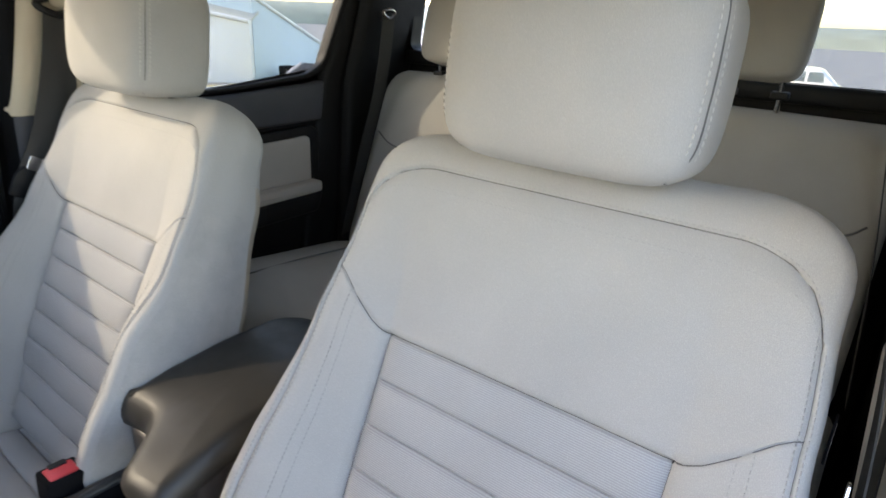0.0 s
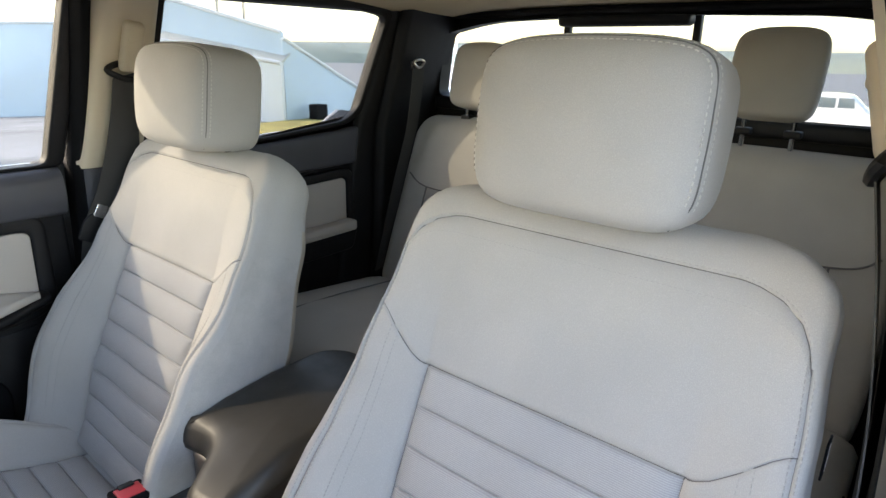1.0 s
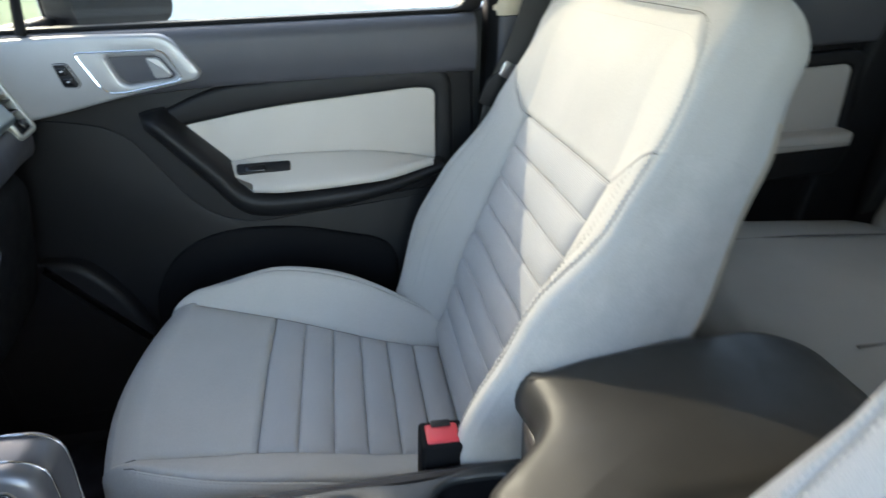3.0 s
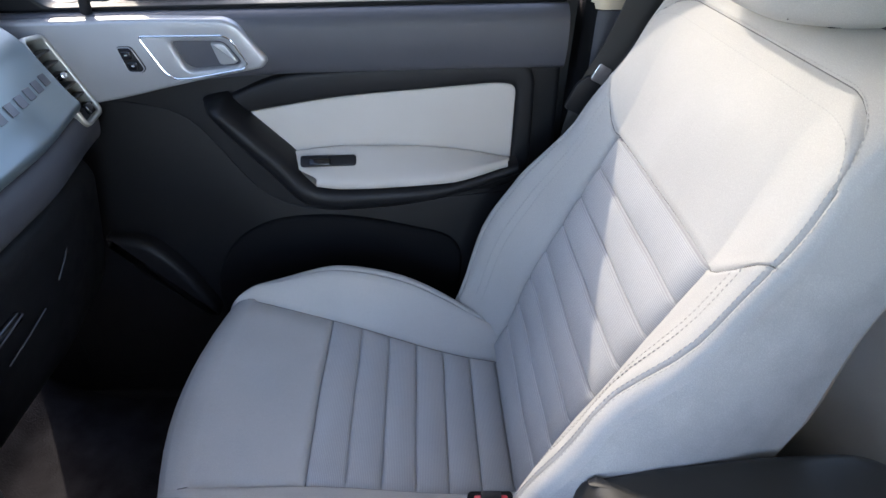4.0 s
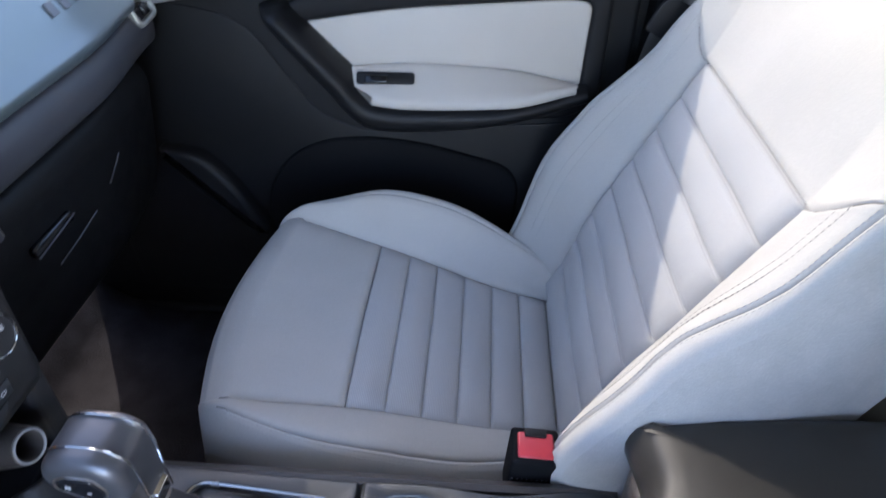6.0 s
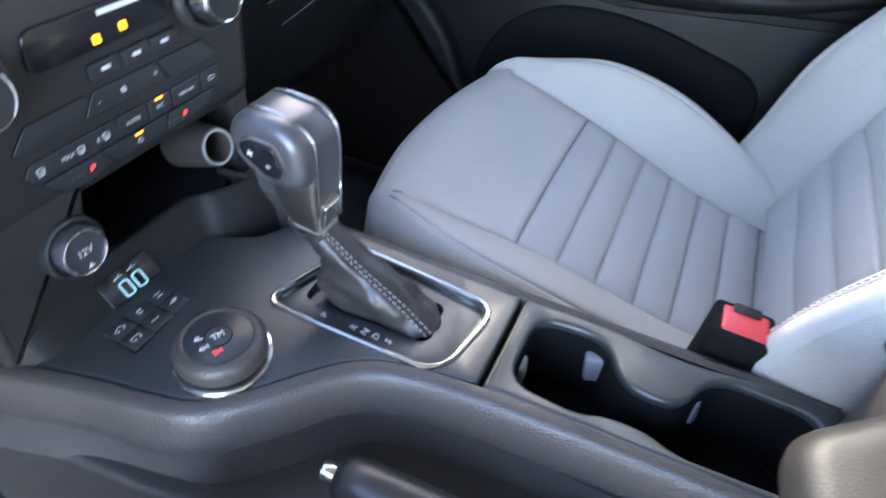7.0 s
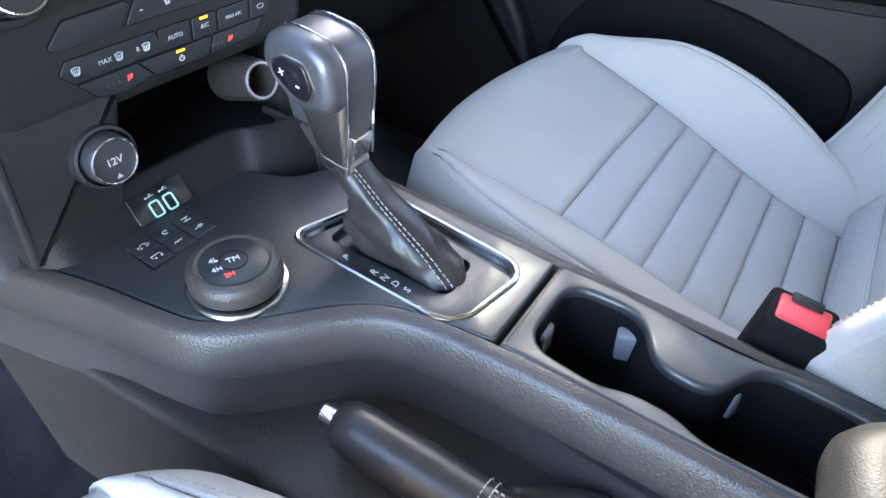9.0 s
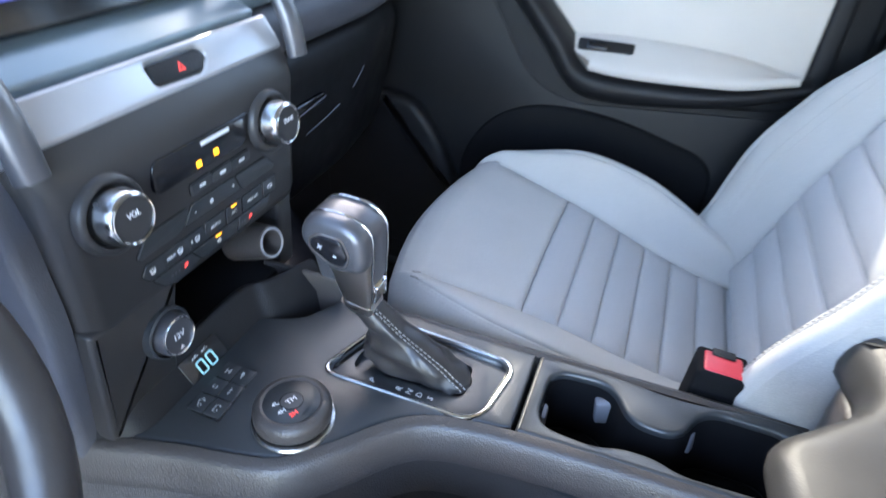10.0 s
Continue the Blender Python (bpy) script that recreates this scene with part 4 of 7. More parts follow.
def cush_point(q, r):
    kind, f = C_ROWS[r]
    drop = 0.0
    if kind == "face":
        y, drop = C_YF + 0.012 * (1 - f), 0.13 - 0.085 * f
    elif kind == "nose":
        th = f * math.pi / 2
        y, drop = C_YF + C_R * (1 - math.cos(th)), C_R * (1 - math.sin(th))
    elif kind == "flat":
        y = C_YF + C_R + f * (C_Y1 - C_YF - C_R)
    else:
        y = C_Y1 + f / CRIB * (C_Y2 - C_Y1)
    zt = lerp_table([(0.48, 0.474), (0.54, 0.468)], y) if y < 0.54 else 0.468 - 0.262 * (y - 0.54) - 0.012 * smooth01((y - 0.64) / 0.2) + 0.012 * smooth01((y - 0.85) / 0.12)
    Bc = curve_table([(0.48, 0.0), (0.56, 0.022), (0.66, 0.058), (0.75, 0.072), (0.84, 0.067), (0.90, 0.050), (0.96, 0.030)], y)
    W = curve_table([(0.48, 0.200), (0.53, 0.222), (0.62, 0.243), (0.70, 0.245), (0.79, 0.236), (0.88, 0.209), (0.96, 0.176)], y)
    xi = curve_table([(0.48, 0.172), (0.52, 0.176), (0.655, 0.154), (0.96, 0.118)], y)
    if q > 0:      # towards the console it stays nearly flat
        Bc *= 0.30
    zt -= drop
    lowz = 0.325
    ctrl = [(0, zt), (xi, zt), (W - 0.032, zt + Bc), (W, max(zt + Bc - 0.035, lowz + 0.02)), (W, min(0.40, max(zt - 0.05, lowz + 0.01))), (W - 0.012, lowz), (0, lowz)]
    p = ring_at(ctrl, q)
    a, z = abs(q), p[1]
    if a < 3:
        dip = 0.0
        if kind in ("flat", "rib"):
            dip += 0.005 * groove(a - 1, 0.03) + 0.004 * groove(a - 2, 0.03)
        if kind == "rib" and a < 1:
            e, fr = smooth01((1 - a) / 0.06), f % 1.0
            dip += e * ((0.0055 * groove(min(fr, 1 - fr), 0.04) - 0.0014 * math.sin(math.pi * fr) ** 0.5) if f < CRIB else 0)
        if r == C_SEAM and a < 1:
            dip += 0.003
        z -= dip
        z += 0.004 * noise.noise(Vector((p[0] * 8, y * 8, 7.0)))
    bow = 0.038 * (1 - min(abs(p[0]) / W, 1) ** 2) * smooth01((0.72 - y) / 0.25)
    return Vector((p[0], y - bow, z))


def cush_region(q, r):
    a = abs(q)
    if a < 1 and r >= C_SEAM:
        return "insert"
    if a < 1 and r >= len(C_NOSE) - 4:
        return "thigh"
    if 1 <= a < 2 and r >= len(C_NOSE) - 4:
        return "bolster_r" if q > 0 else "bolster_l"
    return "cover"


def headrest_mesh(w, d, h, r, at, tilt, bulge=0.012):
    """A padded block: rounded box with a bellied front, narrower below and behind."""
    bm = bmesh.new()
    nx, ny, nz = 22, 12, 16

    def shape(x, y, z):      # each in -1..1 on the unit cube's surface
        e = 5.6
        s = (abs(x) ** e + abs(y) ** e + abs(z) ** e) ** (1 / e)
        x, y, z = x / s, y / s, z / s
        px, py, pz = x * w / 2, y * d / 2, z * h / 2
        px *= 1 - 0.05 * max(-z, 0) ** 2 - 0.06 * (y + 1)
        py -= bulge * (1 - x * x) * (1 - z * z) * (1 if y < 0 else 0.2)
        pz += 0.008 * (1 - x * x) * max(z, 0)
        return Vector((px, py, pz))
    bmesh.ops.create_cube(bm, size=2)
    bmesh.ops.subdivide_edges(bm, edges=bm.edges[:], cuts=15, use_grid_fill=True)
    for v in bm.verts:
        v.co = shape(*v.co)
    m = Matrix.Translation(at) @ Matrix.Rotation(tilt, 4, "X")
    bmesh.ops.transform(bm, matrix=m, verts=bm.verts[:])
    return bm, lambda x, y, z: m @ shape(x, y, z)


def build_front_seat():
    seat = thing("front_seat", "light grey fabric front seat with ribbed inserts and headrest", "car seat", "front seats")
    skin(back_point, len(B_ROWS), back_region, {
        "insert": ("back_insert", RIBBED, "ribbed light grey fabric insert"),
        "bolster_l": ("back_bolster", FABRIC, ""), "bolster_r": ("back_bolster", FABRIC, ""),
        "yoke": ("shoulder_panel", FABRIC, "smooth light grey fabric panel"),
        "rear": ("backrest_rear", REARCLOTH, "tan cloth back cover"),
        "side_l": ("side_panel", SIDECLOTH, "beige woven side cloth"), "side_r": ("side_panel", SIDECLOTH, "beige woven side cloth"),
        "cover": ("backrest_cover", FABRIC, "")}, seat)
    skin(cush_point, len(C_ROWS), cush_region, {
        "insert": ("cushion_insert", RIBBEDFLAT, "ribbed light grey fabric insert"),
        "thigh": ("thigh_panel", FABRIC, ""), "bolster_l": ("cushion_bolster", FABRIC, ""), "bolster_r": ("cushion_bolster", FABRIC, ""),
        "cover": ("cushion_cover", FABRIC, "")}, seat)
    # threads along the seams
    runs = []
    for s in (-1, 1):
        for dq in (-0.07, 0.09):
            runs.append(("seam_stitching", [back_point(s * (2 + dq), r) for r in range(4, B_TOPROW + 1)], BN + Vector((s * 0.7, 0, 0))))
        for dq in (-0.06, 0.06):
            runs.append(("seam_stitching", [back_point(s * (1.55 + dq), r) for r in range(4, B_SEAMROW)], BN + Vector((s * 0.3, 0, 0))))
        for q in (2.12, 2.25):
            runs.append(("cushion_stitching", [cush_point(s * q, r) for r in range(len(C_NOSE) - 1, len(C_ROWS))], Vector((s * 0.7, 0, 0.7))))
    for r, n in ((B_TOPROW - 2, BN), (B_TOPROW + 1, BN + BU * 0.5)):
        runs.append(("seam_stitching", [back_point(q / 20, r) + BU * (0.001 if r > B_TOPROW else 0) for q in range(-40, 41)], n))
    for name, line, n in runs:
        part(name, stitch_run(line, n, length=0.0036, gap=0.0020, w=0.0008), DARKTHREAD, seat, "fine grey seam stitching")
    # thin dark tubes laid in the seams to paint the grooves' shade
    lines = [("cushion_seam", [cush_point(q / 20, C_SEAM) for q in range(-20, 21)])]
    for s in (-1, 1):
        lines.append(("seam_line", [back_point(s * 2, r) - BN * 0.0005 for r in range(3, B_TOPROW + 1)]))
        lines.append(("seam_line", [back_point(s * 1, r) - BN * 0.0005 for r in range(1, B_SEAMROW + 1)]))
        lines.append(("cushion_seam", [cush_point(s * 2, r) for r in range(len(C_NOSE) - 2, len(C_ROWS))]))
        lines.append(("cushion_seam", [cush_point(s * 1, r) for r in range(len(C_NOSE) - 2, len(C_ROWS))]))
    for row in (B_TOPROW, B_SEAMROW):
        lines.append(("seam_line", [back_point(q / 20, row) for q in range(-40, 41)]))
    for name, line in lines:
        part(name, tube(line, 0.0009, 5), SEAM, seat, "dark line painting the shade in a seam groove")
    # headrest
    at, tilt = Vector((0, 1.170, 1.029)), radians(-7)
    bm, hp = headrest_mesh(0.256, 0.136, 0.172, 0.04, at, tilt, 0.012)
    head = part("headrest", bm, FABRIC, seat, angle=80)
    path = [(-0.90, -0.72, -1 + 1.7 * k / 8) for k in range(9)] + [(-0.90 + 1.80 * k / 16, -0.72, 0.86) for k in range(17)] + [(0.90, -0.72, 0.7 - 1.7 * k / 8) for k in range(9)]

    def on(x, y, z, lift=0.0):
        a = max(abs(x), abs(y), abs(z))
        return hp(x / a * (1 + lift), y / a * (1 + lift), z / a * (1 + lift))
    line = spline([on(*p) for p in path[::2]], 6)
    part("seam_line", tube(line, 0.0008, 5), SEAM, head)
    st = bmesh.new()
    for k in (-1, 1):
        l2 = spline([on(p[0] * (1 + 0.03 * k), p[1] + 0.07 * k, p[2] * (1 + 0.03 * k)) for p in path[::2]], 6)
        stitch_run(l2, lambda c: c - at, length=0.0042, gap=0.0022, w=0.0012, bm=st)
    part("seam_stitching", st, THREAD, head, "light cream seam stitching")
    for s in (-1, 1):
        part("headrest_post", tube([(s * 0.06, 1.195, 0.93), (s * 0.06, 1.188, 1.00)], 0.006, 12), CHROME, seat)
        part("post_guide", rbox((0.044, 0.034, 0.016), (s * 0.066, 1.176, 0.953), 0.005), BLACK, seat, "black plastic headrest guide")
    # base
    part("seat_valance", rbox((0.43, 0.40, 0.14), (0, 0.76, 0.26), 0.02), BLACK, seat, "black plastic seat base")
    for s in (-1, 1):
        part("seat_rail", rbox((0.035, 0.52, 0.04), (s * 0.18, 0.76, 0.135), 0.006), STEEL, seat)
        part("rail_bracket", rbox((0.03, 0.05, 0.08), (s * 0.18, 0.96, 0.12), 0.005), BLACK, seat)
    part("recliner_cover", rbox((0.02, 0.12, 0.10), (-0.238, 0.95, 0.37), 0.009), BLACK, seat)
    settle(seat, 0, 0.80, 0.08)
    return seat


passenger_seat = build_front_seat()
passenger_seat.location.x = -0.375
driver_seat = copy_thing(passenger_seat, pose(0.392, 0.820, 0.090))
for c in driver_seat.children:      # the driver's headrest is pulled up a little
    if c.name.startswith("headrest"):
        c.location = c.location + Vector((-0.001, 0.0, 0.001))
    elif c.name.startswith(("cushion", "thigh")):      # its cushion is set further back
        c.location = c.location + Vector((0, 0.042, -0.010))
tagged(driver_seat, "light grey fabric driver seat with ribbed inserts beside the steering wheel")

# airbag tag at the driver seat's outer seam
tag = thing("airbag_tag", "small black fabric airbag tag on the driver seat", "label")
part("tag_flap", rbox((0.002, 0.022, 0.036), (0.642, 1.16, 0.79), 0.0008, 1), RUBBER, tag)
lettering("AIRBAG", 0.0085, Matrix.Translation((0.643, 1.16, 0.79)) @ Matrix.Rotation(radians(90), 4, "Z") @ Matrix.Rotation(radians(90), 4, "X") @ Matrix.Rotation(radians(90), 4, "Z"), PRINT, tag)
settle(tag, 0.642, 1.16, 0.77)


# ---- rear bench ----
def pad(name, x0, x1, profile, mat, parent, r=0.03, puff=0.01, label="", e=0.028):
    """A padded block between x0 and x1 whose section is a closed outline in (y, z)."""
    sec = fillet(profile, r, 5)
    c = Vector((sum(p[0] for p in sec) / len(sec), sum(p[1] for p in sec) / len(sec)))
    rings = []
    n = 18
    xs = [x0, x0 + e * 0.15, x0 + e * 0.5, x0 + e] + [x0 + e + (x1 - x0 - 2 * e) * k / n for k in range(1, n)] + [x1 - e, x1 - e * 0.5, x1 - e * 0.15, x1]
    for x in xs:
        d = min(x - x0, x1 - x)
        s = 1 - 0.16 * (1 - math.sqrt(max(1 - (1 - min(d / e, 1)) ** 2, 0)))
        t = (x - x0) / (x1 - x0)
        b = puff * math.sin(math.pi * t)
        ring = []
        for p in sec:
            k = Vector((p[0], p[1])) - c
            dirn = k.normalized()
            q = c + k * s + dirn * b * 0.5
            ring.append((x, q.x, q.y))
        rings.append(ring)
    return part(name, loft(rings), mat, parent, label, angle=60)


RB = [(1.84, 0.40), (2.03, 0.905), (2.10, 0.93), (2.16, 0.90), (2.02, 0.38)]


rear_bench = thing("rear_bench", "grey fabric rear bench seat with split back and cushions", "bench seat")


def bench_back(x0, x1, label):
    ob = pad("bench_back", x0, x1, RB, BENCH, rear_bench, 0.04, label=label)

    def face(x, t):
        y, z = RB[0][0] + (RB[1][0] - RB[0][0]) * t, RB[0][1] + (RB[1][1] - RB[0][1]) * t
        return Vector((x, y - 0.0085, z + 0.004))
    w = x1 - x0
    upper = spline([face(x0 + 0.03, 0.70), face(x0 + 0.10, 0.64), face(x0 + w / 2, 0.63), face(x1 - 0.10, 0.64), face(x1 - 0.03, 0.70)], 10)
    part("seam_line", tube(upper, 0.0022, 6), SEAM, ob)
    for x in (x0 + 0.11, x1 - 0.11):
        part("seam_line", tube([face(x, 0.05), face(x, 0.64)], 0.0022, 6), SEAM, ob)


bench_back(-0.64, -0.10, "")
bench_back(-0.095, 0.64, "wider back section")


def bench_cushion(x0, x1, label):
    ob = pad("bench_cushion", x0, x1, [(1.34, 0.29), (1.315, 0.40), (1.365, 0.466), (1.48, 0.480), (1.86, 0.445), (1.86, 0.28)], BENCH, rear_bench, [0.03, 0.06, 0.06, 0.10, 0.03, 0.03], 0.016, label=label, e=0.075)
    for x in (x0 + 0.11, x1 - 0.11):
        part("seam_line", tube([(x, 1.45, 0.482), (x, 1.62, 0.474), (x, 1.83, 0.455)], 0.002, 6), SEAM, ob)
    part("cushion_base", rbox((x1 - x0 - 0.06, 0.46, 0.16), ((x0 + x1) / 2, 1.62, 0.21), 0.02), REARCLOTH, rear_bench, "tan cloth base under the cushion")


bench_cushion(-0.655, -0.10, "")
bench_cushion(-0.095, 0.655, "wider cushion section")
settle(rear_bench, 0, 1.6, 0.13)


def build_rear_headrest():
    ob = thing("rear_headrest", "small rounded grey fabric rear headrest on chrome posts", "headrest", "rear headrests")
    bm, hp = headrest_mesh(0.188, 0.085, 0.182, 0.03, Vector((0, 2.085, 1.055)), radians(-14), 0.006)
    part("pad", bm, BENCH, ob, angle=80)
    for s in (-1, 1):
        part("post", tube([(s * 0.05, 2.085, 0.90), (s * 0.05, 2.08, 0.99)], 0.006, 12), CHROME, ob)
        part("guide", rbox((0.034, 0.028, 0.016), (s * 0.05, 2.085, 0.938), 0.004), BLACK, ob, "black plastic guide")
    settle(ob, 0, 2.085, 0.92)
    return ob


rear_rest = build_rear_headrest()
rear_rest.location.x = -0.432
rear_rest.location.z -= 0.012
copy_thing(rear_rest, pose(0.349, 2.085, 0.942))

# ---- centre console ----
CZ = 0.485          # height of its top


def up_m(x, y, z, turn=0.0, tip=0.0):
    """A pose for things that lie on the console: x across, y to the rear, tipped about the cross axis."""
    return pose(x, y, z, tip, 0, turn)


def build_console():
    c = thing("centre_console", "black grained centre console with satin panels between the front seats", "console")
    # lower body beside the tunnel, with the handbrake shelf
    low = fillet([(-0.135, 0.22), (0.170, 0.22), (0.150, 0.48), (0.140, 0.56), (0.142, 1.26), (-0.120, 1.26), (-0.130, 0.60)], [0.01, 0.02, 0.1, 0.1, 0.04, 0.04, 0.05], 5)
    part("lower_body", slab(low, 0.30, 0.010, (), None, up_m(0, 0, 0.392)), CONSOLE, c, "black grained lower shell")
    # front part of the side, from the shelf up to the rim
    front = spline([(0.188, 0.24), (0.160, 0.361), (0.138, 0.440), (0.128, 0.490), (0.116, 0.530), (0.084, 0.565), (0.044, 0.600), (0.024, 0.632), (0.014, 0.69), (0.008, 0.79), (0.004, 0.95)], 8)
    back_edge = [(-0.112, 0.95), (-0.112, 0.72), (-0.125, 0.50), (-0.135, 0.24)]
    outline = [(p.x, p.y) for p in front] + back_edge
    inner = offset_poly(outline, 0.010)
    bm = bmesh.new()
    # side wall under the rim: leans in and meets the shelf in a soft hollow
    n = len(front)
    rings = []
    for k in range(9):
        t = k / 8
        z = 0.385 + (0.450 - 0.385) * t
        off = 0.012 - 0.020 * (1 - t) ** 2
        rings.append([(p[0], p[1], z) for p in offset_poly(outline, off)[:n]])
    loft(rings, bm, cap=False, closed=False)
    part("side_wall", bm, CONSOLE, c, angle=60)
    # the thick rounded rim that sweeps from the dash to the armrest
    prof = [(0.012, 0.4465), (-0.0090, 0.4465), (-0.0108, 0.4478), (-0.0110, 0.4495), (-0.0090, 0.4580), (-0.0062, 0.4690), (-0.0042, 0.4750), (-0.0024, 0.4792), (-0.0004, 0.4818), (0.0024, 0.4833), (0.0050, 0.4842), (0.0078, 0.4848), (0.0094, 0.4850), (0.0102, 0.4838), (0.0104, 0.44)]
    loops = []
    for off, z in prof:
        loops.append([(p[0], p[1], z) for p in offset_poly(outline, off)[:n]])
    part("rim", loft([list(r) for r in zip(*loops)]), CONSOLE, c, "black grained sweeping rim", angle=40)
    pr = []
    for off, z in ((0.0, 0.34), (-0.006, 0.35), (-0.006, 0.468), (0.0, 0.480), (0.008, 0.485), (0.014, 0.483), (0.014, 0.34)):
        pr.append([(-0.112 + off, y, z) for y in (0.47, 0.60, 0.72, 0.84, 0.95)])
    part("passenger_rim", loft([list(r) for r in zip(*pr)]), CONSOLE, c, "black grained edge strip", angle=50)
    # top plate round the selector
    plate = [(p[0], p[1]) for p in offset_poly(outline, 0.0112)[:n] if 0.395 < p[1] < 0.695]
    plate = plate + [(0.000, 0.697), (-0.099, 0.697), (-0.104, 0.50), (-0.100, 0.395)]
    slot = fillet([(0.002, 0.512), (0.003, 0.664), (-0.074, 0.678), (-0.084, 0.540)], [0.012, 0.02, 0.02, 0.012], 5)
    tray = fillet([(-0.030, 0.400), (-0.095, 0.402), (-0.098, 0.475), (-0.055, 0.452)], 0.012, 5)
    part("top_plate", slab(plate, 0.05, 0.003, [slot, tray], 0.028, up_m(0, 0, CZ)), PLATE, c, "satin black top panel")
    # selector surround: bevelled bright frame, sunk gate with its opening
    loops = [[(p.x, p.y, CZ + z) for p in offset_poly(slot, o)] for o, z in ((-0.0072, -0.001), (-0.0066, 0.0012), (-0.0050, 0.0020), (-0.0030, 0.0014), (0.0022, -0.0060), (0.0030, -0.0080))]
    ring = part("selector_ring", loft(loops, cap=False), FRAME, c, "bevelled bright selector surround", angle=25)
    hole = fillet([(-0.0155, 0.530), (-0.046, 0.529), (-0.064, 0.641), (-0.0185, 0.646)], [0.008, 0.012, 0.010, 0.012], 5)
    part("gate_panel", slab(offset_poly(slot, 0.001), 0.012, 0.0005, [hole], 0.008, up_m(0, 0, CZ - 0.0055)), PLATE, c, "black gate panel")
    for ch, y in (("P", 0.557), ("R", 0.585), ("N", 0.5955), ("D", 0.606), ("S", 0.617)):
        lettering(ch, 0.0086, up_m(-0.0065, y, CZ - 0.0052, 168), PRINT, c)
    # cup holder module
    mod = fillet([(0.003, 0.701), (-0.001, 0.955), (-0.102, 0.955), (-0.104, 0.90), (-0.092, 0.84), (-0.102, 0.77), (-0.100, 0.701)], [0.003, 0.02, 0.02, 0.05, 0.05, 0.05, 0.003], 4)
    cup = fillet([(-0.012, 0.716), (-0.008, 0.770), (-0.016, 0.792), (-0.016, 0.820), (-0.007, 0.842), (-0.010, 0.938), (-0.088, 0.938), (-0.090, 0.860), (-0.046, 0.838), (-0.048, 0.796), (-0.088, 0.776), (-0.084, 0.716)],
                 [0.022, 0.03, 0.02, 0.02, 0.03, 0.022, 0.022, 0.022, 0.018, 0.018, 0.022, 0.022], 7)
    part("cup_module", slab(mod, 0.10, 0.004, [cup], 0.085, up_m(0, 0, CZ + 0.001), floor=False), PLATE, c, "satin black cup holder module")
    for y in (0.752, 0.892):
        part("cup_mat", turned([(0.0005, 0.0), (0.030, 0.0), (0.034, 0.002), (0.034, -0.004), (0.0005, -0.004)], up_m(-0.05, y, 0.408)), RUBBER, c, "round rubber cup mat")
    part("cup_liner", loft([[(p.x, p.y, z) for p in offset_poly(cup, o)] for o, z in ((0.0012, CZ - 0.006), (0.0016, CZ - 0.009), (0.003, 0.410))], cap=False), RUBBER, c, "black cup holder liner")
    part("cup_floor", slab(offset_poly(cup, -0.004), 0.004, 0.0, (), None, up_m(0, 0, 0.404)), RUBBER, c)
    for x, y, a in ((-0.047, 0.716, 90), (-0.081, 0.772, 15), (-0.078, 0.849, -20), (-0.045, 0.932, 85)):
        part("grip_tab", rbox((0.012, 0.017, 0.028), (0, 0, 0), 0.003, 3, up_m(x, y, 0.455, a, 6)), GREYTAB, c, "grey rubber cup grip")
    # pocket ahead of the selector
    part("tray_mat", slab(offset_poly(tray, 0.003), 0.003, 0.001, (), None, up_m(0, 0, CZ - 0.022)), RUBBER, c)
    m = frame_m((0.046, 0.412, 0.486), (-1, 0, 0), (0, -0.574, 0.819))
    foot = spline([(0.152, 0.372), (0.140, 0.398), (0.120, 0.4113), (0.075, 0.4113), (0.02, 0.4113), (-0.022, 0.4118), (-0.034, 0.4158), (-0.046, 0.4258), (-0.066, 0.4358), (-0.088, 0.4438), (-0.106, 0.4528)], 5)
    head = spline([(0.153, 0.350), (0.141, 0.376), (0.120, 0.3893), (0.075, 0.3893), (0.02, 0.3893), (-0.030, 0.3898), (-0.046, 0.3943), (-0.058, 0.4048), (-0.076, 0.4148), (-0.096, 0.4218), (-0.114, 0.4298)], 5)
    rings = []
    for p, q in zip(foot, head):
        low = 0.028 * smooth01((-0.024 - p.x) / 0.02)
        rings.append([(p.x, p.y, 0.4835 - low), (p.x * 0.85 + q.x * 0.15, p.y * 0.85 + q.y * 0.15, 0.4895), (q.x, q.y + 0.002, 0.5140), (q.x, q.y, 0.5158), (q.x, q.y - 0.003, 0.5162), (q.x, q.y - 0.007, 0.5140), (p.x, p.y - 0.030, 0.4835 - low)])
    part("front_face", loft(rings), BLACK, c, "sloping satin black panel that curves round the pocket", angle=40)
    usb = part("usb_panel", slab(rrect(0.0, 0.0125, 0.051, 0.024, 0.002), 0.004, 0.0006, (), None, m @ Matrix.Translation((0, 0, 0.0008))), GLOSS, c, "gloss black charging port panel")
    for x in (-0.0068, 0.0062):
        o = rrect(x, 0.0080, 0.0082, 0.0125, 0.0022)
        part("usb_port", tube([m @ Vector((p.x, p.y, 0.0011)) for p in o], 0.0008, 6, closed=True), CYAN, usb, "cyan lit charging port ring")
        y = 0.0190
        part("port_symbol", tube([m @ Vector((x - 0.0035, y, 0.0009)), m @ Vector((x + 0.0035, y, 0.0009))], 0.0003, 5), PRINT, usb)
        part("port_symbol", tube([m @ Vector((x - 0.001, y, 0.0009)), m @ Vector((x + 0.0004, y + 0.0016, 0.0009)), m @ Vector((x + 0.002, y + 0.0016, 0.0009))], 0.0003, 5), PRINT, usb)
        part("port_symbol", slab(circle(x - 0.0036, y, 0.0008, 10), 0.0003, 0, (), None, m @ Matrix.Translation((0, 0, 0.0011))), PRINT, usb)
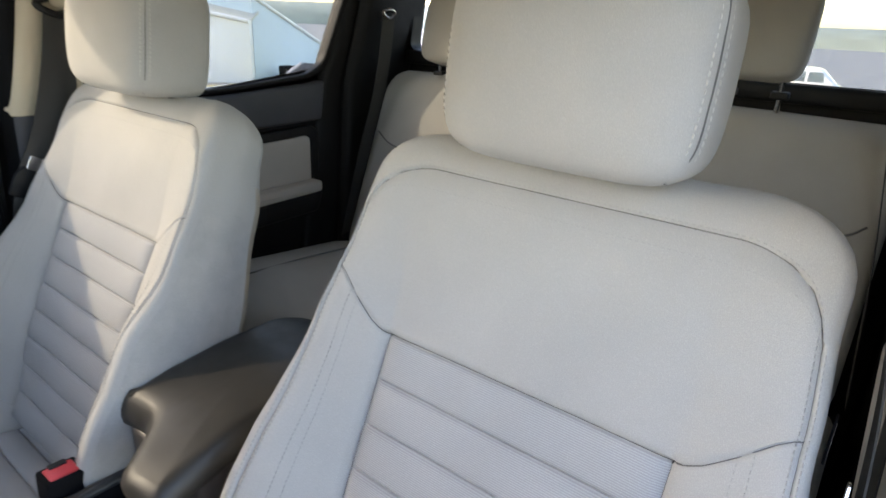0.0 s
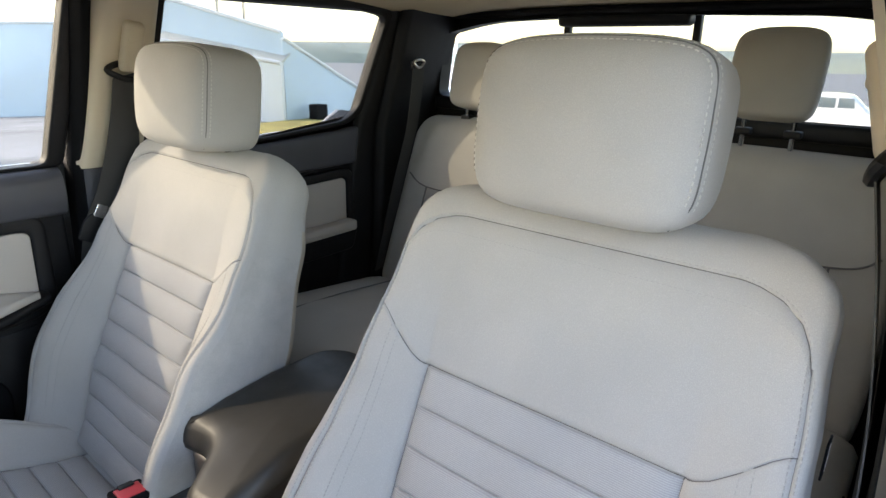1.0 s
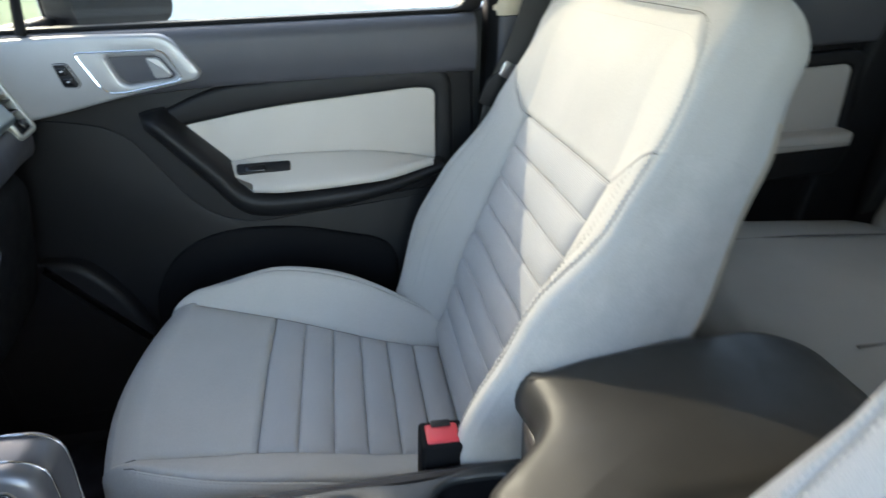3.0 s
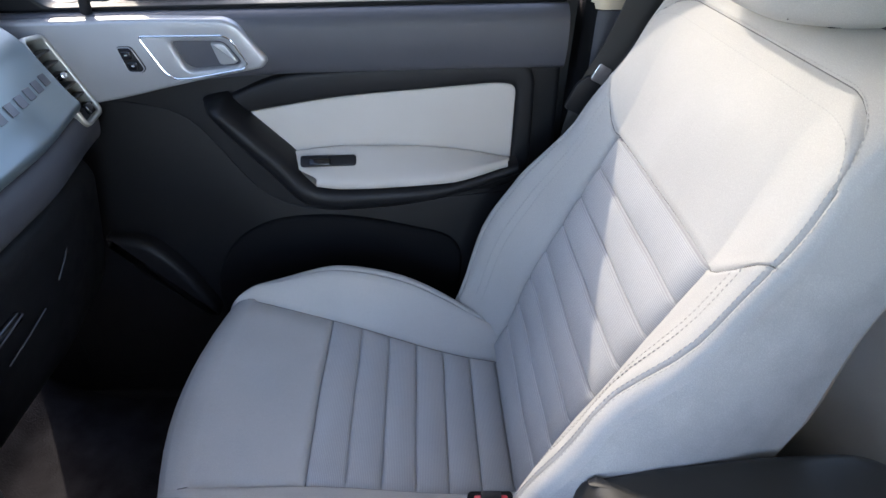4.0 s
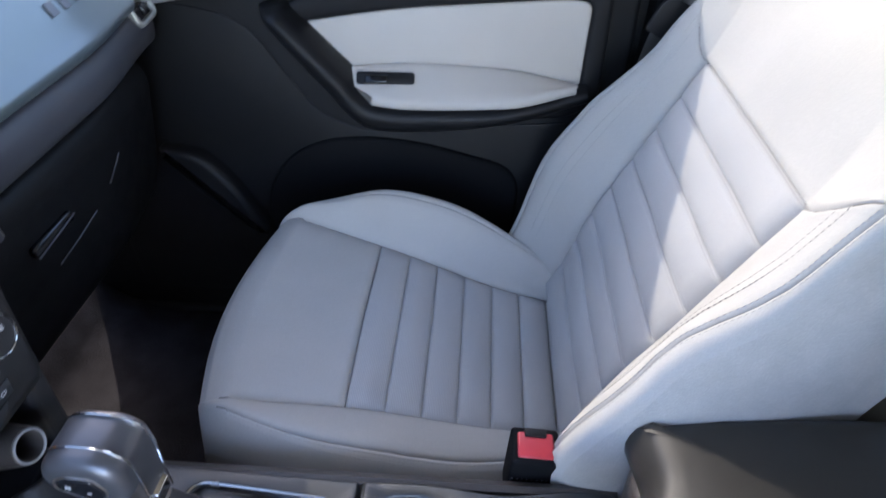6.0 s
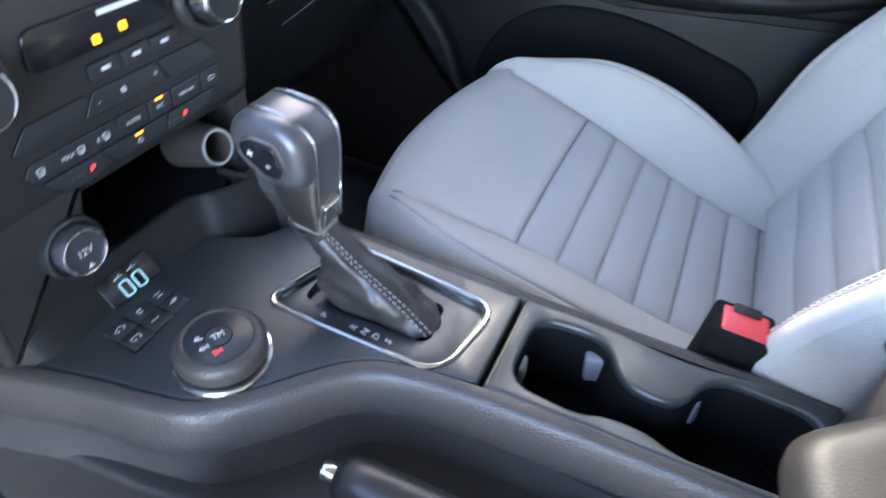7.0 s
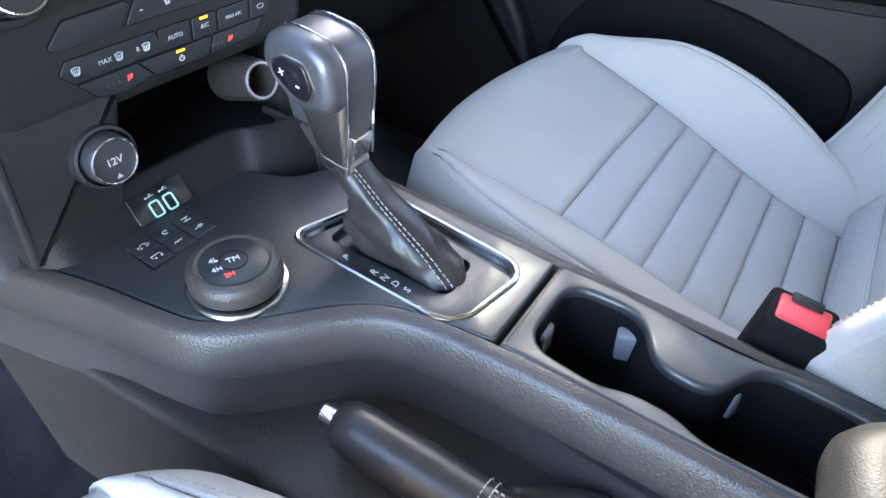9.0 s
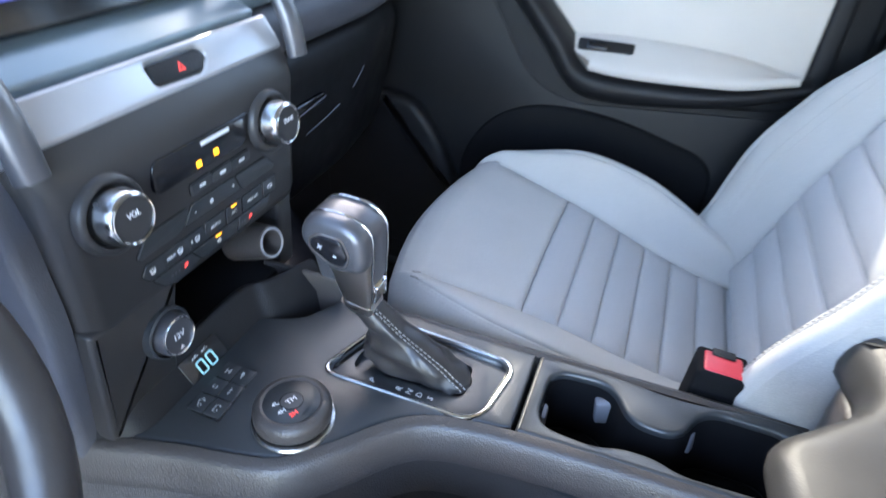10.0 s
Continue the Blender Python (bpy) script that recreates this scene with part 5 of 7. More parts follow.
    # ledge coloured near-black so the recess above it reads as deep shade
    part("pocket_wall", rbox((0.23, 0.15, 0.012), (0.01, 0.318, 0.500), 0.004), RUBBER, c, "dark storage ledge under the dash")
    part("pocket_side", rbox((0.006, 0.10, 0.050), (-0.098, 0.425, 0.487), 0.003), CONSOLE, c)
    # six switches, flush, with thin gaps
    base = [(0.097, 0.459), (0.0315, 0.4535), (0.036, 0.4235), (0.094, 0.4215)]
    sw = part("switch_pack", slab(fillet(base, 0.003, 3), 0.01, 0.0008, (), None, up_m(0, 0, CZ + 0.0006)), GLOSS, c, "gloss black switch pack")
    for i in range(3):
        for j in range(2):
            x, y = 0.0845 - i * 0.0205, 0.4312 + j * 0.0172 - i * 0.0008
            part("switch_key", rbox((0.0195, 0.0162, 0.004), (x, y, CZ - 0.0002), 0.0008, 2), PLATE, sw)
            km = up_m(x, y, CZ + 0.0019, 180)
            if i == 0:        # vehicle outlines
                ol = [(-0.0045, -0.001), (-0.0045, 0.0008), (-0.002, 0.001), (-0.001, 0.0026), (0.002, 0.0026), (0.0025, 0.001), (0.0045, 0.0008), (0.0045, -0.001)] if j == 0 else [(-0.0045, -0.001), (-0.0045, 0.0022), (0.003, 0.0022), (0.003, -0.001)]
            elif i == 1:
                ol = [(0.0022 * math.cos(k), 0.0022 * math.sin(k)) for k in (0.4, 1.2, 2, 2.8, 3.6, 4.4, 5.2)] if j == 0 else [(-0.004, 0.0), (-0.0025, 0.0018), (-0.001, 0.0), (0.0005, 0.0018), (0.002, 0.0), (0.0035, 0.0018)]
            else:
                ol = [(-0.003, 0.002), (0.003, 0.002), (0, 0.002), (0, -0.002), (-0.003, -0.002), (0.003, -0.002)] if j == 0 else [(-0.004, 0.001), (-0.001, 0.0018), (0.001, 0.0008), (0.004, 0.0018)]
            part("symbol", tube([km @ Vector((p[0], p[1], 0)) for p in ol], 0.00036, 5), PRINT, sw)
            if i == 0:
                for q in (-0.0025, 0.0025):
                    part("symbol", slab(circle(q, -0.0016, 0.0008, 10), 0.0003, 0, (), None, km @ Matrix.Translation((0, 0, 0.0003))), PRINT, sw)
            if (i, j) == (2, 1):
                part("symbol", rbox((0.004, 0.0011, 0.0003), (0, 0, 0), 0.0001, 1, km @ Matrix.Translation((0.002, 0.003, 0))), PRINT, sw)
    settle(c, 0.0, 0.70, 0.09)
    return c


build_console()


def build_drive_dial():
    d = thing("drive_mode_dial", "round black four-wheel-drive dial with silver base ring", "dial")
    cx, cy = 0.0675, 0.5165
    m = up_m(cx, cy, CZ)
    part("base_ring", turned([(0.0373, -0.0017), (0.0373, 0.0010), (0.0361, 0.0026), (0.0331, 0.0034), (0.0276, 0.0036)], m, 56), FRAME, d, "satin silver base ring")
    part("skirt", turned([(0.0304, 0.0026), (0.0308, 0.0052), (0.0322, 0.0073)], m, 56), RUBBER, d)
    part("knob", turned([(0.0317, 0.0062), (0.0339, 0.0071), (0.0342, 0.0086), (0.0342, 0.0155), (0.0333, 0.0193), (0.0308, 0.0222), (0.0276, 0.0234), (0.0258, 0.0236), (0.0252, 0.0227)], m, 56), CONSOLE, d, "satin black grip ring", angle=70)
    part("cap", turned([(0.0252, 0.0206), (0.0248, 0.0225), (0.0241, 0.0230), (0.0005, 0.0234)], m, 48), PLATE, d)
    part("centre_button", turned([(0.0096, 0.0224), (0.0093, 0.0237), (0.0005, 0.0240)], m, 28), PLATE, d)
    top = CZ + 0.0235
    part("button_ring", tube([(cx + 0.0099 * math.cos(a * math.pi / 16), cy + 0.0099 * math.sin(a * math.pi / 16), top - 0.0001) for a in range(32)], 0.0004, 6, closed=True), RUBBER, d)
    lettering("TM", 0.0072, up_m(cx, cy, top + 0.0007, 158), PRINT, d)
    lettering("4L", 0.0062, up_m(0.0765, 0.5060, top, 158), PRINT, d)
    lettering("4H", 0.0062, up_m(0.0810, 0.5155, top, 158), PRINT, d)
    lettering("2H", 0.0062, up_m(0.0790, 0.5260, top, 158), REDPRINT, d)
    settle(d, cx, cy, CZ)


build_drive_dial()


def build_selector():
    s = thing("gear_selector", "automatic gear selector with leather gaiter and satin metal knob", "gear lever")
    foot, neck = Vector((-0.040, 0.590, CZ - 0.004)), Vector((-0.034, 0.532, 0.552))
    # gaiter: folded leather cone
    rings = []
    n = 56
    for k in range(23):
        t = k / 22
        c = foot.lerp(neck, t) + Vector((0, 0.010 * math.sin(math.pi * t), 0))
        a, b = 0.022 + (0.0150 - 0.022) * smooth01(t * 1.15), 0.053 + (0.0175 - 0.053) * smooth01(t * 1.3)
        ring = []
        for i in range(n):
            th = 2 * math.pi * i / n
            cx, sy = math.copysign(abs(math.cos(th)) ** 0.75, math.cos(th)), math.copysign(abs(math.sin(th)) ** 0.75, math.sin(th))
            wave = math.sin(17 * t + 2.2 * cx + 1.0 * sy) * 0.5 + math.sin(29 * t - 3 * cx + 2) * 0.22
            fold = 1 + 0.13 * wave * math.sin(math.pi * min(t * 1.05, 1)) * (1 - 0.75 * t) * (1 - 0.8 * groove(th - 1.1, 0.4))
            w = Vector((c.x + a * cx, c.y + b * sy, c.z))
            fold += (0.26 * noise.noise(w * 55) + 0.17 * abs(noise.noise(w * 95 + Vector((3, 1, 2))))) * (1 - t) ** 0.7
            ring.append((c.x + a * cx * fold, c.y + b * sy * fold, c.z - 0.005 * sy * (1 - t)))
        rings.append(ring)
    g = part("gaiter", loft(rings), LEATHER, s, "creased black leather gaiter", angle=80)
    for i in (9, 11):
        st = bmesh.new()
        ln = [Vector(rings[k][i]) + Vector((0.0006, 0.0008, 0.0006)) for k in range(1, 23)]
        stitch_run(ln, Vector((0.5, 0.7, 0.5)), 0.0036, 0.0016, 0.0008, st)
        part("gaiter_seam", st, DARKTHREAD, g, "light seam thread")
    # steel sleeve below the head, squared and widening upwards
    rings = []
    for z, x0, x1, y0, y1 in ((0.545, -0.0460, -0.0205, 0.521, 0.5485), (0.548, -0.0470, -0.0195, 0.519, 0.5505), (0.5555, -0.0470, -0.0190, 0.518, 0.5510), (0.5560, -0.0465, -0.0198, 0.518, 0.5505), (0.572, -0.0475, -0.0180, 0.513, 0.5512), (0.590, -0.0480, -0.0168, 0.506, 0.5515), (0.610, -0.0490, -0.0160, 0.500, 0.552)):
        rings.append([(p.x, p.y, z - (p.y - 0.53) * 0.12) for p in fillet([(x0, y0), (x1, y0), (x1, y1), (x0, y1)], [0.012, 0.012, 0.005, 0.005], 4)])
    part("sleeve", loft(rings), STEEL, s, "brushed steel sleeve", angle=45)
    # head: a central spine and two cheeks
    spine = fillet([(0.500, 0.578), (0.5515, 0.578), (0.5535, 0.618), (0.553, 0.636), (0.540, 0.6475), (0.512, 0.6505), (0.494, 0.6465), (0.488, 0.628)], [0.004, 0.002, 0.02, 0.012, 0.012, 0.012, 0.008, 0.02], 5)
    kn = part("knob", yz_plate(spine, -0.0185, 0.030, 0.0035), SATIN, s, "dark satin gear knob spine")
    trig = [(0.545, 0.5585), (0.5525, 0.5585), (0.5560, 0.5780), (0.545, 0.581)]
    part("release_trigger", yz_plate(fillet(trig, 0.0015, 3), -0.024, 0.0185, 0.0015), CHROME, s, "bright release trigger")
    cheek = fillet([(0.488, 0.628), (0.495, 0.646), (0.510, 0.6515), (0.538, 0.650), (0.552, 0.639), (0.5545, 0.612), (0.549, 0.6005), (0.522, 0.597), (0.502, 0.607)], [0.012, 0.010, 0.012, 0.014, 0.012, 0.010, 0.010, 0.02, 0.02], 6)
    part("knob_pod", yz_plate(cheek, -0.0035, 0.0165, 0.0105, steps=7), SATIN, kn, "satin grey side pod", angle=60)
    part("knob_pod", yz_plate(cheek, -0.0540, 0.0060, 0.0050, side=-1, steps=5), SATIN, kn, "satin grey side pod", angle=60)
    for x in (-0.0192, -0.0478):
        ln = spline([(x, 0.492, 0.634), (x, 0.497, 0.6465), (x, 0.512, 0.6515), (x, 0.538, 0.6485), (x, 0.5525, 0.637), (x, 0.5545, 0.615), (x, 0.5530, 0.590), (x, 0.5515, 0.556)], 7)
        part("knob_trim", tube(ln, 0.0009, 8), CHROME, kn, "bright trim line")
    # plus and minus rocker on the driver's cheek
    rk_o = fillet([(0.503, 0.6215), (0.503, 0.630), (0.513, 0.6355), (0.532, 0.634), (0.538, 0.619), (0.533, 0.6085), (0.522, 0.609)], 0.004, 4)
    part("pod_ring", tube([(-0.0036, p.x, p.y) for p in offset_poly(rk_o, -0.0016)], 0.0009, 6, closed=True), STEEL, kn)
    rk = part("rocker", yz_plate(rk_o, -0.0020, 0.004, 0.0015), GLOSS, kn, "gloss black shift rocker")
    mm = frame_m((-0.0018, 0, 0), (0, 0.98, -0.19), (0, 0.19, 0.98))
    lettering("+", 0.011, Matrix.Translation((-0.0018, 0.5125, 0.6245)) @ mm.to_3x3().to_4x4() @ Matrix.Rotation(radians(36), 4, "Z"), PRINT, rk)
    lettering("-", 0.013, Matrix.Translation((-0.0018, 0.5265, 0.6195)) @ mm.to_3x3().to_4x4(), PRINT, rk)
    settle(s, -0.04, 0.60, CZ - 0.01)


build_selector()


def build_handbrake():
    h = thing("handbrake", "black leather handbrake lever with chrome release button", "handbrake")
    a, b = Vector((0.088, 0.625, 0.432)), Vector((0.078, 0.775, 0.420))
    pts = [a.lerp(b, t) for t in (0, 0.02, 0.06, 0.15, 0.4, 0.7, 0.92, 1.0)]
    part("grip", tube(pts, [0.009, 0.0145, 0.018, 0.0200, 0.0205, 0.0195, 0.0185, 0.0165], 24, squash=1.1), LEATHER, h, "black leather grip")
    d = (a - b).normalized()
    part("release_button", tube([a - d * 0.004, a + d * 0.004, a + d * 0.010, a + d * 0.012], [0.0085, 0.0085, 0.0080, 0.006], 20), CHROME, h, "chrome release button")
    part("collar", tube([b - d * 0.001, b - d * 0.012], [0.020, 0.020], 24), RUBBER, h)
    for t in (0.76, 0.80):
        c = a.lerp(b, t)
        ring = [c + Vector((0.0206 * math.cos(k * math.pi / 18), 0, 0.0222 * math.sin(k * math.pi / 18))) for k in range(37)]
        part("grip_seam", stitch_run(ring, lambda p, c=c: p - c, 0.0030, 0.0016, 0.0009), DARKTHREAD, h, "grey seam thread")
    ln = [a.lerp(b, 0.80 + 0.2 * k / 6) + Vector((-0.006, 0, 0.0215)) for k in range(7)]
    part("grip_seam", stitch_run(ln, Vector((-0.2, 0, 1)), 0.0030, 0.0016, 0.0009), DARKTHREAD, h, "grey seam thread")
    rings = []
    for k in range(25):
        t = k / 24
        y = 0.712 + 0.20 * t
        x0, x1 = 0.052 - 0.046 * smooth01(t * 2.0), 0.098 + 0.036 * smooth01(t * 2.2)
        rise = 0.030 * smooth01(t * 5) * (1 - 0.35 * t)
        top = []
        for i in range(33):
            u = i / 32
            fold = 0.0075 * math.sin(16 * u + 3.0 * t - 1.2 * math.sin(4 * t)) + 0.0025 * math.sin(31 * u - 5 * t)
            arch = math.sin(math.pi * u) ** 0.55
            top.append((x0 + (x1 - x0) * u, y + 0.006 * math.sin(9 * u), 0.396 + arch * (rise + fold * smooth01(t * 4))))
        rings.append(top + [(x1, y, 0.388), (x0, y, 0.388)])
    part("gaiter", loft(rings), LEATHER, h, "black leather gaiter in long soft folds", angle=80)
    settle(h, 0.08, 0.85, 0.39)


build_handbrake()


def build_armrest():
    """The padded lid behind the cup holders."""
    a = thing("armrest_lid", "black padded vinyl armrest lid on the console bin", "armrest")
    plan = fillet([(-0.108, 0.948), (-0.038, 0.958), (0.010, 0.886), (0.078, 0.893), (0.082, 1.05), (0.080, 1.20), (0.050, 1.248), (-0.085, 1.252), (-0.112, 1.21), (-0.110, 1.08)], [0.004, 0.030, 0.022, 0.014, 0.1, 0.05, 0.03, 0.03, 0.04, 0.1], 7)

    def crest(y):
        return 0.574 + 0.034 * smooth01((y - 0.87) / 0.14) + 0.008 * smooth01((y - 1.0) / 0.12) - 0.012 * smooth01((y - 1.18) / 0.09)
    mid, rings = Vector((-0.008, 1.085)), []
    for grow, drop, squeeze in ((-0.012, 0.060, 0.75), (0.000, 0.056, 0.75), (0.005, 0.046, 0.8), (0.006, 0.032, 0.8), (0.004, 0.018, 0.9), (0.000, 0.008, 1), (-0.005, 0.002, 1), (-0.011, -0.001, 1)):
        ring = offset_poly(plan, -grow)
        rings.append([(p.x, p.y, crest(p.y) - drop * (squeeze if p.y > 0.93 else squeeze * 0.55 + 0.45 * squeeze * (p.y - 0.87) / 0.06)) for p in ring])
    inner = offset_poly(plan, 0.008)
    for t in (0.88, 0.7, 0.45, 0.2, 0.05):
        rings.append([(mid.x + (p.x - mid.x) * t, mid.y + (p.y - mid.y) * t, crest(mid.y + (p.y - mid.y) * t) + 0.001 + 0.004 * (1 - t * t)) for p in inner])
    part("lid_pad", loft(rings), LIDLEATHER, a, "padded black vinyl", angle=75)
    part("bin", slab(fillet([(0.070, 0.945), (0.072, 1.24), (-0.098, 1.24), (-0.098, 0.945)], 0.02, 4), 0.20, 0.01, (), None, up_m(0, 0, 0.560)), CONSOLE, a, "black storage bin")
    part("latch", rbox((0.05, 0.012, 0.016), (-0.01, 0.945, 0.520), 0.004), GLOSS, a)
    settle(a, -0.03, 1.1, 0.40)


build_armrest()


def build_buckle(x, y, turn, label):
    b = thing("seat_belt_buckle", label, "belt buckle", "front belt buckles")
    m = pose(x, y, 0.462, -3, 0, turn)
    body = part("body", rbox((0.042, 0.049, 0.084), (0, 0, 0), 0.005, 4, m), RUBBER, b, "black buckle housing")
    part("release_button", rbox((0.030, 0.037, 0.016), (0, 0, 0), 0.003, 3, m @ Matrix.Translation((0.001, 0, 0.0356))), RED, b, "red release button")
    part("slot", rbox((0.010, 0.022, 0.009), (0, 0, 0), 0.0015, 2, m @ Matrix.Translation((-0.0120, 0, 0.0415))), BLACK, b)
    st = bmesh.new()
    f = lambda u, v: m @ Vector((0.0212, u, v))
    stitch_run([f(-0.022, 0.012), f(0.022, 0.012), f(0.022, -0.03), f(-0.022, -0.03), f(-0.022, 0.012)], m.to_3x3() @ Vector((1, 0, 0)), 0.0025, 0.0025, 0.0005, st)
    part("cover_stitching", st, GREYTAB, b)
    part("stalk", strap([m @ Vector((0, 0, -0.03)), m @ Vector((0, 0.01, -0.12)), m @ Vector((0, 0.02, -0.20))], m.to_3x3() @ Vector((0, 1, 0)), 0.04, 0.006), RUBBER, b)
    settle(b, x, y, 0.30)


build_buckle(-0.139, 0.869, 0, "black belt buckle with red button beside the passenger seat")

# ---- dashboard ----
PY = 0.412          # rear face of the control panel


FP = frame_m((0, 0.368, 0), (-1, 0, 0), (0, 0.06, 1))     # the control panel's plane: local x to the passenger, local y up
PANEL = material("control_panel_plastic", (0.032, 0.030, 0.030), 0.44, grain=1, grain_scale=900, bump=0.12, vary=0.1, wear=0.06, spec=0.45)


def panel_m(x, z, lift=0.0, tip=-4.0):
    """A pose on the control panel: local x to the passenger's side, local y up, facing the rear."""
    return Matrix.Translation((x, PY + lift, z)) @ Matrix.Rotation(radians(180), 4, "Z") @ Matrix.Rotation(radians(90 + tip), 4, "X")


def build_dash():
    d = thing("dashboard", "dark grey dashboard with silver trim and grained upper pad", "dashboard", kind="structure")
    top = [(-0.34, 0.93), (-0.10, 0.965), (0.10, 0.955), (0.20, 0.932), (0.235, 0.912), (0.245, 0.895), (0.22, 0.885), (-0.34, 0.86)]
    sec = fillet(top, [0.01, 0.1, 0.1, 0.06, 0.02, 0.01, 0.02, 0.01], 5)
    rings = [[(x, p[0] - 0.05 * (abs(x) / 0.7) ** 3 + (0.05 * math.exp(-((x - 0.39) / 0.16) ** 4) if p[0] > 0.05 else 0), p[1] + 0.03 * math.exp(-((x - 0.39) / 0.19) ** 4) * (1 if p[1] > 0.9 else 0)) for p in sec] for x in [-0.70 + 1.40 * k / 40 for k in range(41)]]
    part("upper_pad", loft(rings), SOFT, d, "dark grained upper pad", angle=50)
    # passenger side: satin panel with a lip, then the glove box
    face = fillet([(0.20, 0.900), (0.250, 0.893), (0.285, 0.868), (0.325, 0.790), (0.338, 0.772), (0.332, 0.760), (0.30, 0.752), (0.10, 0.75), (0.10, 0.90)], [0.005, 0.02, 0.06, 0.03, 0.006, 0.006, 0.01, 0.01, 0.01], 6)
    rings = [[(x, p[0] - 0.03 * smooth01((-0.45 - x) / 0.25), p[1]) for p in face] for x in [-0.635 + 0.475 * k / 20 for k in range(21)]]
    part("satin_panel", loft(rings), SILVERBLUE, d, "satin grey passenger panel", angle=40)
    band = fillet([(0.20, 0.756), (0.322, 0.756), (0.336, 0.735), (0.330, 0.700), (0.300, 0.690), (0.20, 0.69)], [0.004, 0.01, 0.02, 0.02, 0.01, 0.01], 5)
    part("lower_band", loft([[(x, p[0] - 0.03 * smooth01((-0.45 - x) / 0.25), p[1]) for p in band] for x in [-0.68 + 0.53 * k / 20 for k in range(21)]]), SOFT, d, "dark grey padded band", angle=40)
    glove = fillet([(0.15, 0.69), (0.305, 0.688), (0.318, 0.66), (0.290, 0.52), (0.262, 0.44), (0.20, 0.415), (0.05, 0.42)], [0.01, 0.02, 0.04, 0.1, 0.04, 0.04, 0.01], 5)
    gb = part("glove_box", loft([[(x, p[0] - 0.03 * smooth01((-0.45 - x) / 0.25), p[1]) for p in glove] for x in [-0.64 + 0.48 * k / 16 for k in range(17)]]), BLACK, d, "black glove box lid", angle=40)
    part("glove_handle", rbox((0.078, 0.010, 0.014), (-0.312, 0.312, 0.611), 0.004), GLOSS, gb, "gloss black glove box handle")
    part("handle_edge", tube([(-0.350, 0.318, 0.613), (-0.274, 0.318, 0.605)], 0.0011, 6), SATIN, gb)
    part("lid_edge", tube([(-0.528, 0.300, 0.641), (-0.475, 0.309, 0.612), (-0.440, 0.312, 0.597)], 0.0011, 6), SATIN, gb, "thin satin grey line on the lid edge")
    part("lid_edge", tube([(-0.395, 0.312, 0.584), (-0.350, 0.311, 0.576), (-0.306, 0.309, 0.569)], 0.0011, 6), SATIN, gb, "thin satin grey line on the lid edge")
    # raised marks on the satin panel, one short bar for each letter
    for i in range(6):
        x = -0.462 - 0.0285 * i
        part("badge_bar", rbox((0.015, 0.0012, 0.016), (0, 0, 0), 0.0004, 1, Matrix.Translation((x, 0.3125 - 0.03 * smooth01((-0.45 - x) / 0.25), 0.818)) @ Matrix.Rotation(radians(26), 4, "X")), SATIN, d)
    # lower shell, both footwells
    low = fillet([(-0.34, 0.86), (0.06, 0.86), (0.10, 0.70), (0.06, 0.46), (-0.10, 0.40), (-0.34, 0.42)], 0.03, 4)
    part("lower_shell", loft([[(x, p[0], p[1]) for p in low] for x in (-0.70, -0.35, 0, 0.35, 0.70)]), BLACK, d, angle=40)
    # driver's side fascia
    fas = fillet([(0.10, 0.90), (0.235, 0.90), (0.300, 0.80), (0.330, 0.66), (0.300, 0.50), (0.22, 0.45), (0.10, 0.45)], 0.03, 4)
    part("driver_fascia", loft([[(x, p[0], p[1]) for p in fas] for x in (0.165, 0.18, 0.42, 0.66, 0.70)]), SOFT, d, angle=40)
    # instrument hood
    hood = [(0.05, 0.93), (0.26, 0.965), (0.30, 0.955), (0.30, 0.935), (0.26, 0.94), (0.18, 0.88), (0.05, 0.88)]
    part("instrument_hood", loft([[(x, p[0] - 0.25 * ((x - 0.39) / 0.2) ** 4 * 0.2, p[1] - 0.05 * ((x - 0.39) / 0.19) ** 4) for p in fillet(hood, 0.012, 3)] for x in [0.21 + 0.36 * k / 16 for k in range(17)]]), SOFT, d, angle=50)
    part("instrument_glass", slab(rrect(0, 0, 0.32, 0.10, 0.03), 0.01, 0.002, (), None, Matrix.Translation((0.39, 0.245, 0.875)) @ Matrix.Rotation(radians(180), 4, "Z") @ Matrix.Rotation(radians(70), 4, "X")), GLOSS, d)
    settle(d, 0.0, 0.0, 0.42)
    return d


BRIGHT = material("bright_silver_paint", (0.44, 0.44, 0.41), 0.28, 0.4, vary=0.03, vary_scale=30)
SILVERBLUE = material("satin_grey_panel", (0.17, 0.21, 0.23), 0.30, 0.3, vary=0.03, vary_scale=12)
build_dash()


